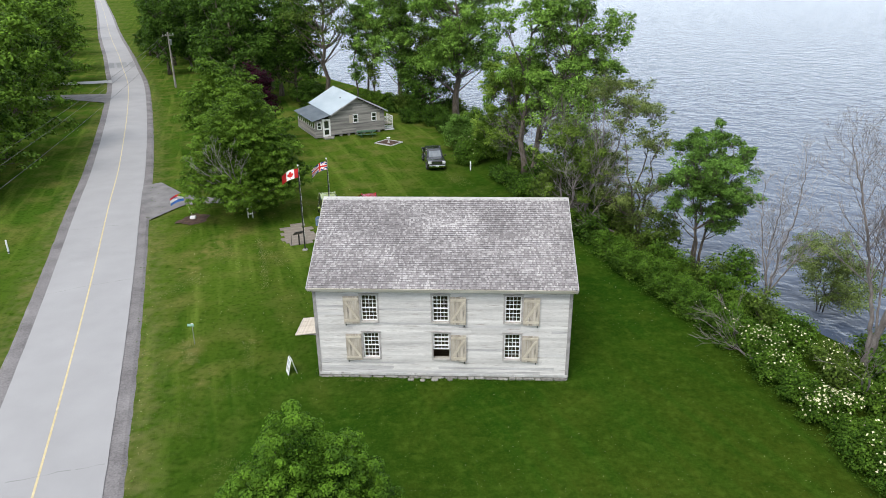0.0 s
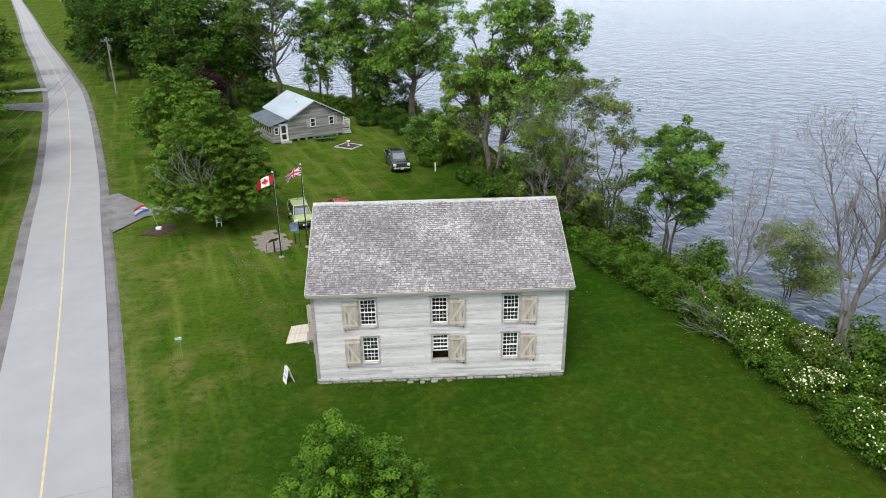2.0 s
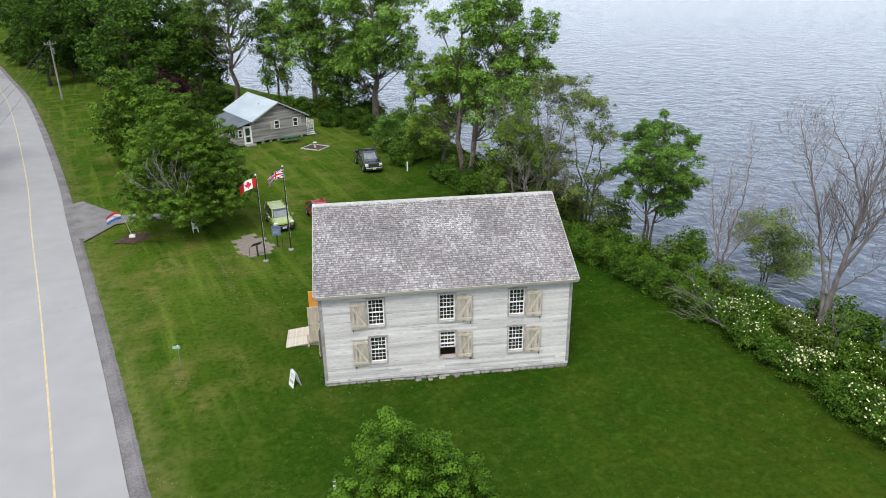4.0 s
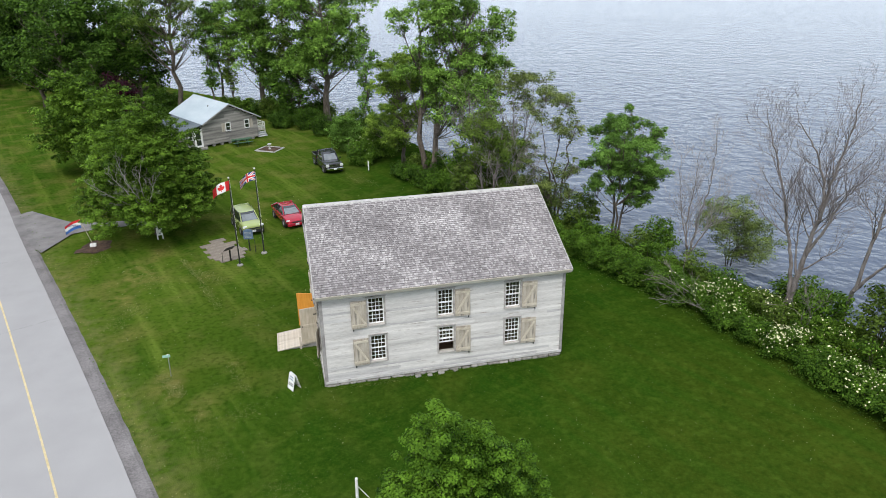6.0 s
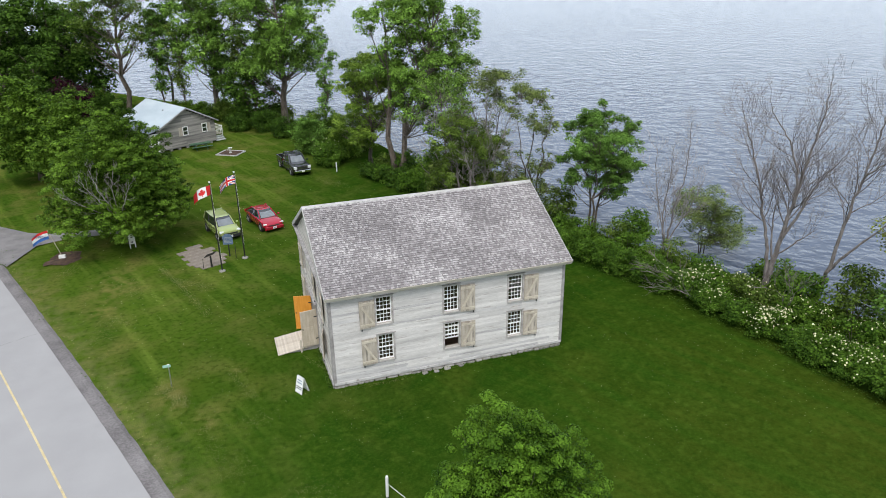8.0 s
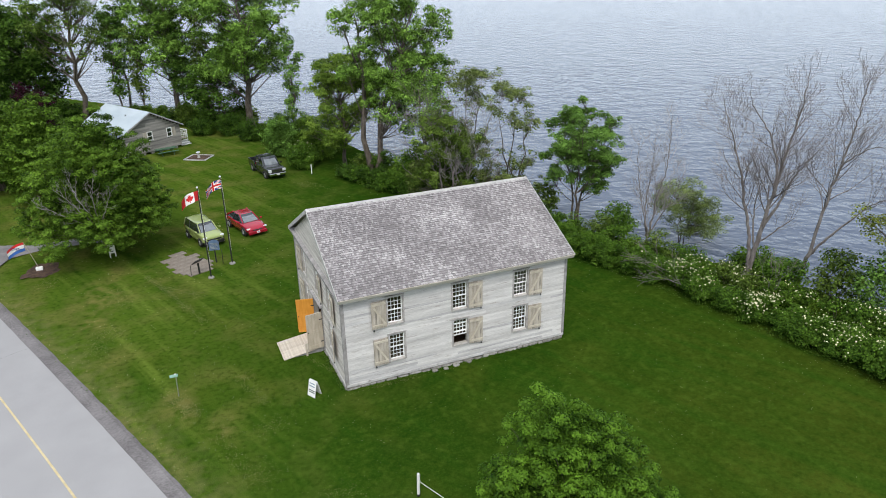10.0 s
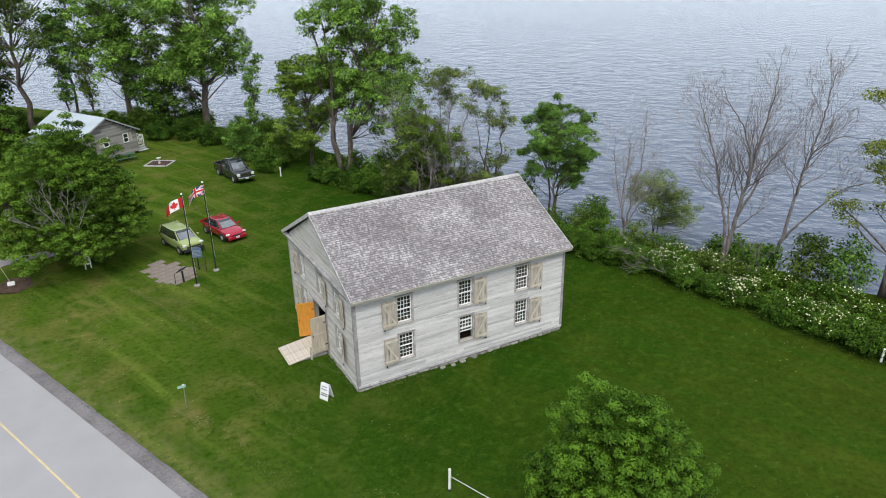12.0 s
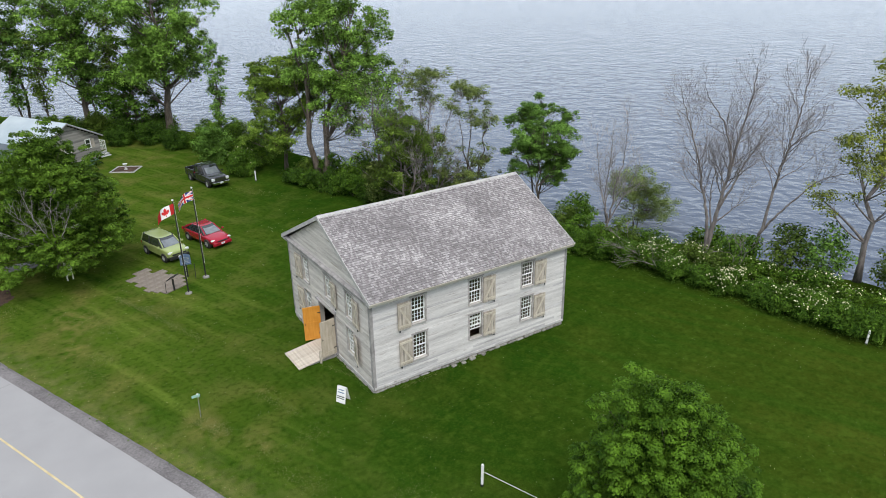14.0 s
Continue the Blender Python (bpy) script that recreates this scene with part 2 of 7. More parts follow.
CASING = surface("worn_window_casing", (0.27, 0.255, 0.245), (0.48, 0.46, 0.44), 0.85, 3.0, (1, 1, 1), 30, 0.4, 0.3, 60, island=0.2, spec=0.2)
FRIEZE = surface("tan_stained_frieze", (0.50, 0.445, 0.385), (0.72, 0.67, 0.60), 0.8, 2.0, (0.4, 1, 2), 20, 0.4, 0.2, 50, spec=0.2)
STRAW = surface("dry_grass", (0.115, 0.125, 0.036), (0.235, 0.225, 0.090), 0.9, 2, bump=0, island=0.4, spec=0.1)
TUFT = surface("long_grass", (0.030, 0.075, 0.008), (0.095, 0.155, 0.022), 0.9, 0.6, bump=0, island=0.5, spec=0.1, leafy=0.2)
TRIM = surface("worn_white_trim", (0.36, 0.35, 0.35), (0.60, 0.59, 0.58), 0.8, 2.0, (1, 1, 0.6), 25, 0.4, 0.2, 50, island=0.15, patch=((0.27, 0.25, 0.24), 3.0, 0.58, 0.12), spec=0.25)
GREYTRIM = surface("bare_grey_trim", (0.20, 0.19, 0.188), (0.385, 0.37, 0.365), 0.85, 3.0, (1, 1, 1), 30, 0.4, 0.3, 60, island=0.2, spec=0.2)
SASH = surface("white_sash_paint", (0.70, 0.70, 0.69), (0.82, 0.82, 0.81), 0.55, 4, bump=0.05)
PANE = glass_material("old_window_glass", (0.93, 0.96, 0.97))
SHUTTER = surface("weathered_shutter_boards", (0.275, 0.240, 0.195), (0.53, 0.482, 0.415), 0.85, 2.2, (3.0, 3.0, 0.5), 25, 0.4, 0.3, 50, island=0.2,
                  patch=((0.22, 0.20, 0.175), 1.8, 0.56, 0.14), spec=0.2)
BATTEN = surface("shutter_batten", (0.40, 0.35, 0.28), (0.60, 0.55, 0.46), 0.85, 3, fine=30, each=0.2, spec=0.2)
SHINGLE = surface("weathered_cedar_shingle", (0.170, 0.157, 0.161), (0.50, 0.478, 0.478), 0.9, 0.42, (0.8, 1, 1), 26, 0.16, 0.4, 70, island=0.30,
                  spec=0.2, swing=1.5, power=1.8)
# dark end grain that also carries the shadow line under each course
SHINGLE_END_SHADE = surface("shaded_shingle_butts", (0.085, 0.078, 0.080), (0.20, 0.185, 0.185), 0.95, 1.0, fine=20, bump=0, island=0.3, spec=0.1)
ROOFTRIM = surface("pale_roof_trim", (0.34, 0.335, 0.325), (0.50, 0.49, 0.475), 0.8, 3, spec=0.2)
STONE = surface("foundation_limestone", (0.15, 0.143, 0.13), (0.34, 0.33, 0.305), 0.9, 3, fine=25, fine_amount=0.5, bump=0.7, bump_scale=12, each=0.35, bump_dist=0.03)
INSIDE = surface("old_plaster", (0.30, 0.28, 0.25), (0.42, 0.40, 0.36), 0.9, 1.5)
FLOORWOOD = surface("old_floor_boards", (0.10, 0.065, 0.04), (0.20, 0.14, 0.09), 0.7, 2, (0.4, 6, 1), 30)
ORANGE = surface("orange_door_paint", (0.55, 0.22, 0.025), (0.68, 0.31, 0.05), 0.5, 3, (3, 3, 0.6), 25, 0.35, 0.1, 50, spec=0.4)
TANDOOR = surface("tan_door_boards", (0.36, 0.31, 0.24), (0.55, 0.49, 0.40), 0.8, 2.5, (3, 3, 0.5), 25, 0.35, 0.2, 50, each=0.15)
RAMPWOOD = surface("pale_ramp_plank", (0.42, 0.37, 0.31), (0.62, 0.56, 0.48), 0.85, 2.0, (0.5, 5, 1), 25, 0.4, 0.3, 50, each=0.25, spec=0.2)
WOODGREY = surface("grey_barn_boards", (0.15, 0.145, 0.14), (0.36, 0.34, 0.32), 0.9, 1.2, (0.3, 0.3, 5), 22, 0.35, 0.3, 50, island=0.35, spec=0.15)
TIN = surface("pale_blue_tin_roof", (0.42, 0.50, 0.56), (0.56, 0.63, 0.68), 0.42, 0.8, (1, 0.4, 1), 10, 0.15, 0.05, 20, metal=0.25)
DARKROOF = surface("slate_blue_porch_roof", (0.085, 0.105, 0.125), (0.15, 0.175, 0.20), 0.8, 1.0, (1, 0.5, 1), 12, 0.2, 0.1, 20, spec=0.2)
WHITE = surface("white_paint", (0.70, 0.70, 0.69), (0.82, 0.82, 0.81), 0.6, 3, bump=0.05)
BLACK = surface("black_paint", (0.012, 0.012, 0.013), (0.03, 0.03, 0.03), 0.45, 3, bump=0.05)
DARKWOOD = surface("dark_interior", (0.01, 0.01, 0.01), (0.03, 0.028, 0.025), 0.9, 3)
METAL = surface("galvanised_metal", (0.38, 0.39, 0.40), (0.55, 0.56, 0.57), 0.45, 5, metal=0.8, bump=0.05)
POLEWOOD = surface("utility_pole_wood", (0.17, 0.15, 0.13), (0.33, 0.31, 0.285), 0.9, 3, (4, 4, 0.3), 20)
CABLE = surface("cable", (0.06, 0.06, 0.06), (0.12, 0.12, 0.12), 0.6, 3, bump=0)
PAVER = surface("sandy_paver", (0.160, 0.135, 0.112), (0.245, 0.212, 0.180), 0.9, 1.2, fine=12, fine_amount=0.6, bump=0.3, each=0.05)
RED = surface("flag_red", (0.48, 0.015, 0.015), (0.66, 0.03, 0.03), 0.8, 4, bump=0.05)
FLAGWHITE = surface("flag_white", (0.72, 0.72, 0.72), (0.84, 0.84, 0.84), 0.8, 4, bump=0.05)
BLUE = surface("flag_blue", (0.012, 0.022, 0.12), (0.03, 0.045, 0.20), 0.8, 4, bump=0.05)
SKYBLUE = surface("flag_mid_blue", (0.03, 0.10, 0.36), (0.05, 0.15, 0.46), 0.8, 4, bump=0.05)
SIGNBLUE = surface("plaque_blue", (0.09, 0.14, 0.24), (0.14, 0.20, 0.30), 0.45, 4)
GREENSIGN = surface("faded_green_sign", (0.24, 0.44, 0.35), (0.34, 0.55, 0.46), 0.6, 4)
TABLEGREEN = surface("green_picnic_paint", (0.035, 0.085, 0.05), (0.07, 0.14, 0.085), 0.7, 4)
BARK = surface("grey_brown_bark", (0.055, 0.045, 0.036), (0.17, 0.145, 0.12), 0.95, 3, (3, 3, 0.6), 18, 0.6, 0.9, 14, spec=0.15, bump_dist=0.03)
BARKPALE = surface("pale_dead_bark", (0.100, 0.086, 0.080), (0.265, 0.240, 0.230), 0.95, 2.5, (2.5, 2.5, 0.6), 18, 0.5, 0.7, 14, spec=0.15, bump_dist=0.02)
TWIG = surface("dead_twigs", (0.115, 0.098, 0.094), (0.225, 0.200, 0.195), 0.95, 2.5, bump=0, island=0.3, spec=0.1)
TWIGPALE = surface("pale_dead_twigs", (0.19, 0.172, 0.166), (0.32, 0.296, 0.29), 0.95, 2.5, bump=0, island=0.3, spec=0.1)
def foliage(name, dark, light):
    return surface(name, dark, light, 0.5, 0.5, fine=2.2, fine_amount=0.35, bump=0, island=0.26, spec=0.05, leafy=0.17, swing=1.9, power=1.35)
LEAF_MAPLE = foliage("maple_leaves", (0.0140, 0.0400, 0.0030), (0.1796, 0.3153, 0.0364))
LEAF_PALE = foliage("pale_green_leaves", (0.0420, 0.0900, 0.0085), (0.2700, 0.4000, 0.0620))
LEAF_NEAR = surface("young_maple_leaves", (0.0085, 0.032, 0.0019), (0.126, 0.250, 0.021), 0.55, 0.8, fine=1.6, fine_amount=0.5, bump=0, island=0.14, spec=0.07, leafy=0.04, swing=1.6, power=1.2)
LEAF_DARK = foliage("dark_wood_leaves", (0.0095, 0.0279, 0.0032), (0.1040, 0.2037, 0.0263))
LEAF_OLIVE = foliage("olive_leaves", (0.0240, 0.0480, 0.0060), (0.1725, 0.2587, 0.0437))
LEAF_LIGHT = foliage("light_green_leaves", (0.0240, 0.0560, 0.0055), (0.2225, 0.4140, 0.0777))
LEAF_POPLAR = foliage("poplar_leaves", (0.0212, 0.0511, 0.0050), (0.2973, 0.5187, 0.0853))
LEAF_GREY = foliage("grey_green_leaves", (0.0380, 0.0600, 0.0130), (0.215, 0.275, 0.075))
LEAF_RED = foliage("copper_leaves", (0.0134, 0.0030, 0.0063), (0.0487, 0.0106, 0.0213))
LEAF_YELLOW = foliage("yellow_green_leaves", (0.0738, 0.1008, 0.0095), (0.2765, 0.3192, 0.0539))
LEAF_HEDGE = foliage("hedge_leaves", (0.0134, 0.0410, 0.0032), (0.1517, 0.2819, 0.0323))
BLOSSOM = surface("cream_blossom", (0.50, 0.48, 0.27), (0.70, 0.68, 0.46), 0.7, 5, bump=0, island=0.3)
LEAF_WILLOW = foliage("soft_willow_leaves", (0.0380, 0.0624, 0.0095), (0.300, 0.390, 0.105))


# ---- mesh tools ----
UNIT = 1.15      # metres to one unit of the plan


def laid(m, true_size=False):
    """From the plan's units to metres; true_size: the thing itself is drawn in metres."""
    return Matrix.Translation(m.translation * UNIT) @ m.to_3x3().to_4x4() if true_size else Matrix.Scale(UNIT, 4) @ m


class Shape:
    """Gathers vertices and faces, with a material index a face."""

    def __init__(self):
        self.v, self.f, self.m = [], [], []

    def add(self, verts, faces, mat=0):
        n = len(self.v)
        self.v += [tuple(p) for p in verts]
        self.f += [tuple(i + n for i in face) for face in faces]
        self.m += [mat] * len(faces)
        return self

    def box(self, a, b, mat=0, m=None):
        x0, y0, z0 = a
        x1, y1, z1 = b
        pts = [(x0, y0, z0), (x1, y0, z0), (x1, y1, z0), (x0, y1, z0), (x0, y0, z1), (x1, y0, z1), (x1, y1, z1), (x0, y1, z1)]
        if m is not None:
            pts = [m @ Vector(p) for p in pts]
        return self.add(pts, [(3, 2, 1, 0), (4, 5, 6, 7), (0, 1, 5, 4), (1, 2, 6, 5), (2, 3, 7, 6), (3, 0, 4, 7)], mat)

    def tube(self, points, radii, sides=6, mat=0, cap=True):
        pts = [Vector(p) for p in points]
        rings = []
        side = None
        for i, p in enumerate(pts):
            d = (pts[min(i + 1, len(pts) - 1)] - pts[max(i - 1, 0)])
            d = d.normalized() if d.length > 1e-9 else Vector((0, 0, 1))
            if side is None:
                side = d.orthogonal().normalized()
            else:
                side = (side - d * side.dot(d))
                side = side.normalized() if side.length > 1e-6 else d.orthogonal().normalized()
            up = d.cross(side)
            rings.append([p + (side * math.cos(2 * math.pi * k / sides) + up * math.sin(2 * math.pi * k / sides)) * radii[i] for k in range(sides)])
        verts = [q for r in rings for q in r]
        faces = [(i * sides + k, i * sides + (k + 1) % sides, (i + 1) * sides + (k + 1) % sides, (i + 1) * sides + k)
                 for i in range(len(pts) - 1) for k in range(sides)]
        if cap:
            faces += [tuple(range(sides))[::-1], tuple((len(pts) - 1) * sides + k for k in range(sides))]
        return self.add(verts, faces, mat)

    def loft(self, sections, mat=0, cap=True, closed=True):
        n = len(sections[0])
        verts = [q for s in sections for q in s]
        span = n if closed else n - 1
        faces = [(i * n + k, i * n + (k + 1) % n, (i + 1) * n + (k + 1) % n, (i + 1) * n + k) for i in range(len(sections) - 1) for k in range(span)]
        if cap:
            faces += [tuple(range(n))[::-1], tuple((len(sections) - 1) * n + k for k in range(n))]
        return self.add(verts, faces, mat)

    def mesh(self, name, *mats, fix=False, smooth=False):
        me = bpy.data.meshes.new(name)
        me.from_pydata(self.v, [], self.f)
        for m in mats:
            me.materials.append(m)
        if len(mats) > 1:
            me.polygons.foreach_set("material_index", self.m)
        if fix:
            bm = bmesh.new()
            bm.from_mesh(me)
            bmesh.ops.recalc_face_normals(bm, faces=bm.faces)
            bm.to_mesh(me)
            bm.free()
        if smooth:
            me.polygons.foreach_set("use_smooth", [True] * len(me.polygons))
        me.update()
        return me


def part(name, shape, material, parent=None, label="", m=None, fix=False, smooth=False, kind=""):
    """One mesh object, under a thing or under a part where parent is given."""
    data = shape if isinstance(shape, bpy.types.Mesh) else shape.mesh(name, *(material if isinstance(material, tuple) else (material,)), fix=fix, smooth=smooth)
    ob = new(name, data)
    ob.parent = parent
    if m is not None or parent is None:
        at = m if m is not None else Matrix.Identity(4)
        ob.matrix_basis = at if parent else laid(at)
    return tagged(ob, label, kind=kind)


def thing(name, label, category, m=None, group="", kind="", true_size=False):
    ob = new(name)
    ob.empty_display_size = 0.2
    ob.matrix_basis = laid(m if m is not None else Matrix.Identity(4), true_size)
    return tagged(ob, label, category, group, kind)


def box(a, b, m=None):
    return Shape().box(a, b, 0, m)


def rounded_box(a, b, r, segments=2):
    s = Shape().box(a, b)
    me = s.mesh("rounded")
    bm = bmesh.new()
    bm.from_mesh(me)
    bmesh.ops.bevel(bm, geom=bm.edges[:], offset=r, segments=segments, affect="EDGES", profile=0.5)
    out = Shape()
    bm.verts.index_update()
    out.add([v.co[:] for v in bm.verts], [[v.index for v in f.verts] for f in bm.faces])
    bm.free()
    bpy.data.meshes.remove(me)
    return out


def polyline_at(line, y):
    """x of a polyline of (x, y) points, y rising."""
    return float(np.interp(y, [p[1] for p in line], [p[0] for p in line]))


# ---- the plan ----
ROAD = [(25.5, -260), (22.0, -150), (17.2, -95), (10.6, -60), (4.4, -42.5), (-0.35, -30), (-5.1, -17.5), (-8.7, -8.2), (-11.15, -2.0), (-13.25, 3.2), (-16.5, 11.1), (-22.0, 24.2), (-27.2, 36.8), (-38.2, 61.7), (-48.6, 84.0), (-58.5, 103),
        (-69.5, 124), (-97.8, 177), (-154, 285), (-330, 620)]
SHORE = [(36, -140), (34.5, -60), (32.5, -20), (30.5, -8), (28.3, -2), (26.0, 4), (24.0, 8.5), (22.2, 12), (20.4, 16), (18.5, 21), (16.4, 27), (14.9, 33), (14.4, 40),
         (12.5, 48), (9.0, 56), (4.0, 64), (-5, 75), (-16, 90), (-28, 110), (-50, 145), (-95, 225), (-290, 620)]
WATER_Z = -0.85


def resample(line, step):
    out = []
    pts = [Vector((*p, 0)) for p in line]
    for i in range(len(pts) - 1):
        a, b, c, d = pts[max(i - 1, 0)], pts[i], pts[i + 1], pts[min(i + 2, len(pts) - 1)]
        n = max(1, int((c - b).length / step))
        for k in range(n):
            t = k / n
            out.append(0.5 * ((2 * b) + (c - a) * t + (2 * a - 5 * b + 4 * c - d) * t * t + (3 * b - a - 3 * c + d) * t ** 3))
    out.append(pts[-1])
    return out


ROADLINE = resample(ROAD, 0.8)


def ribbon(line, offsets, z, thickness=0.0, wobble=0.0, seed=3):
    """A strip along a line: its cross-section at the offsets to the right, each with a height."""
    rng = random.Random(seed)
    s = Shape()
    rows = []
    for i, p in enumerate(line):
        d = (line[min(i + 1, len(line) - 1)] - line[max(i - 1, 0)]).normalized()
        right = Vector((d.y, -d.x, 0))
        row = []
        for k, o in enumerate(offsets):
            w = rng.uniform(-wobble, wobble) if k in (0, len(offsets) - 1) else 0
            row.append(p + right * (o + w) + Vector((0, 0, z[k])))
        rows.append(row)
    n = len(offsets)
    s.add([q for r in rows for q in r], [(i * n + k, i * n + k + 1, (i + 1) * n + k + 1, (i + 1) * n + k) for i in range(len(rows) - 1) for k in range(n - 1)])
    return s


def shore_distance(x, y):
    """Metres inland of the shore (minus: out in the lake), along x, made nearly square to the bank."""
    return (np.interp(y, [p[1] for p in SHORE], [p[0] for p in SHORE]) - x) * 0.88


def ground_height(x, y):
    d = shore_distance(x, y)
    bank = np.clip((0.9 - d) / 2.6, 0, 1)
    drop = bank * bank * (3 - 2 * bank)
    return 0.03 * np.sin(x * 0.21 + 1.3) * np.cos(y * 0.17) * np.clip((d - 2) / 6, 0, 1) - 2.0 * drop


def make_ground():
    def axis(lo, hi, fine_lo, fine_hi, fine, coarse):
        a = list(np.arange(fine_lo, fine_hi + 1e-6, fine))
        left, right, step = fine_lo, fine_hi, fine
        while left > lo:
            step *= coarse
            left -= step
            a.insert(0, max(left, lo))
        step = fine
        while right < hi:
            step *= coarse
            right += step
            a.append(min(right, hi))
        return np.array(a)
    xs, ys = axis(-3000, 3000, -50, 45, 0.9, 1.12), axis(-3000, 3000, -35, 125, 0.9, 1.08)
    X, Y = np.meshgrid(xs, ys)
    Z = ground_height(X, Y)
    # the roadway is bedded into the ground
    line = np.array([p[:2] for p in ROADLINE])
    near = np.full(X.shape, 1e9)
    for a, b in zip(line[:-1], line[1:]):
        ab = b - a
        t = np.clip(((X - a[0]) * ab[0] + (Y - a[1]) * ab[1]) / (ab @ ab), 0, 1)
        near = np.minimum(near, np.hypot(X - a[0] - t * ab[0], Y - a[1] - t * ab[1]))
    Z = np.where(near < 4.0, np.minimum(Z, -0.05), Z)
    Z += np.where((near > 4.2) & (near < 6.5), -0.05, 0)
    n, k = X.shape
    idx = np.arange(n * k).reshape(n, k)
    quads = np.stack([idx[:-1, :-1], idx[:-1, 1:], idx[1:, 1:], idx[1:, :-1]], -1).reshape(-1, 4)
    me = bpy.data.meshes.new("ground")
    me.from_pydata(np.stack([X, Y, Z], -1).reshape(-1, 3).tolist(), [], quads.tolist())
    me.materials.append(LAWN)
    me.attributes.new("verge", "FLOAT", "POINT").data.foreach_set("value", np.clip((4.5 - near) / 1.3, 0, 1).astype(np.float32).ravel())
    me.polygons.foreach_set("use_smooth", [True] * len(me.polygons))
    ground = new("ground", me)
    ground.matrix_basis = laid(Matrix.Identity(4))
    tagged(ground, "mown green lawn with drier patches, sloping to the lake", "ground", kind="structure")


make_ground()
tagged(part("water", Shape().add([(-3000, -3000, WATER_Z), (3000, -3000, WATER_Z), (3000, 3000, WATER_Z), (-3000, 3000, WATER_Z)], [(0, 1, 2, 3)]), WATER),
       "grey-blue lake ruffled by small waves", "lake", kind="structure")

HALF = 2.36
tagged(part("gravel_shoulder", ribbon(ROADLINE, (-HALF - 0.80, -HALF - 0.55, HALF + 0.50, HALF + 0.74), (-0.07, 0.02, 0.02, -0.07), wobble=0.03), GRAVEL),
       "dark grey gravel shoulder beside the road", "shoulder", kind="structure")
road = tagged(part("road", ribbon(ROADLINE, (-HALF, -HALF * 0.5, 0, HALF * 0.5, HALF), (0.05, 0.075, 0.085, 0.075, 0.05), wobble=0.008), ASPHALT),
              "pale worn asphalt country road with fine cracks", "road", kind="structure")
part("centre_line", ribbon(ROADLINE, (-0.042, 0.042), (0.091, 0.091)), YELLOW, road, "faded single yellow line")


def road_crack(y, seed):
    rng = random.Random(seed)
    i = min(range(len(ROADLINE)), key=lambda k: abs(ROADLINE[k].y - y))
    p, d = ROADLINE[i], (ROADLINE[i + 1] - ROADLINE[i]).normalized()
    right = Vector((d.y, -d.x, 0))
    s = Shape()
    row = []
    slope, off = rng.uniform(-0.15, 0.15), 0.0
    for k in range(15):
        u = -HALF * 0.96 + 2 * HALF * 0.96 * k / 14
        off += rng.uniform(-0.07, 0.07)
        w = rng.uniform(0.006, 0.03)
        h = 0.09 - 0.035 * abs(u) / HALF + 0.002
        c = p + right * u + d * (off + slope * u)
        row.append((c - d * w + Vector((0, 0, h)), c + d * w + Vector((0, 0, h))))
    verts = [q for r in row for q in r]
    s.add(verts, [(2 * i, 2 * i + 2, 2 * i + 3, 2 * i + 1) for i in range(14)])
    part("crack", s, TAR, road)


for k, y in enumerate((-7.0, 9.0, 19.5, 55)):
    road_crack(y, k + 5)
patch_line = [p for p in ROADLINE if 104 < p.y < 112]
part("road_patch", ribbon(patch_line, (-HALF * 0.97, 0, HALF * 0.97), (0.058, 0.09, 0.058)), TAR, road, "dark repair patch")


def flat_patch(name, outline, z, material, label, category, jag=0.0, seed=1):
    rng = random.Random(seed)
    pts = []
    n = len(outline)
    for i in range(n):
        a, b = Vector((*outline[i], z)), Vector((*outline[(i + 1) % n], z))
        for k in range(6):
            pts.append(a.lerp(b, k / 6) + Vector((rng.uniform(-jag, jag), rng.uniform(-jag, jag), 0)))
    c = sum(pts, Vector()) / len(pts)
    s = Shape().add(pts + [c + Vector((0, 0, 0.01))], [(i, (i + 1) % len(pts), len(pts)) for i in range(len(pts))])
    return tagged(part(name, s, material, fix=True), label, category, kind="structure")


flat_patch("driveway", [(-17.2, 20.8), (-17.3, 22.2), (-16.9, 23.4), (-16.0, 24.2), (-14.4, 24.8), (-12.4, 24.8), (-10.2, 24.6), (-9.8, 25.8), (-11.8, 26.1), (-13.5, 26.1), (-15.3, 26.4), (-17.0, 27.1), (-18.8, 28.3), (-20.4, 30.4), (-22.2, 29.0)], 0.045, DRIVE,
           "grey gravel driveway running under the maple", "driveway", 0.06)
flat_patch("driveway_across", [(-42.6, 68.0), (-45.8, 76.0), (-62, 74.0), (-62, 71.0), (-50, 70.6)], 0.03, DRIVE, "grey gravel driveway across the road", "driveway", 0.1, 4)
flat_patch("driveway_across", [(-50.6, 86.8), (-51.8, 90.0), (-61.0, 86.4), (-66.0, 84.0), (-66.0, 82.4), (-59.6, 84.0)], 0.03, PALEDRIVE, "pale concrete driveway across the road", "driveway", 0.08, 6)
flat_patch("mulch_bed", [(-15.2, 20.3), (-13.6, 19.8), (-12.8, 20.6), (-13.1, 21.9), (-14.3, 22.3)], 0.045, MULCH, "dark mulch bed round the small flag", "flower bed", 0.14, 2)


# ---- the meeting house ----
LEN, DEPTH, WALL_H, PLINTH = 11.3, 9.1, 4.62, 0.16
RIDGE_Y, RIDGE_Z, EAVE_Z = 4.45, 7.22, 4.70
house = thing("meeting_house", "two-storey white clapboard meeting house with weathered grey shingle roof", "building")

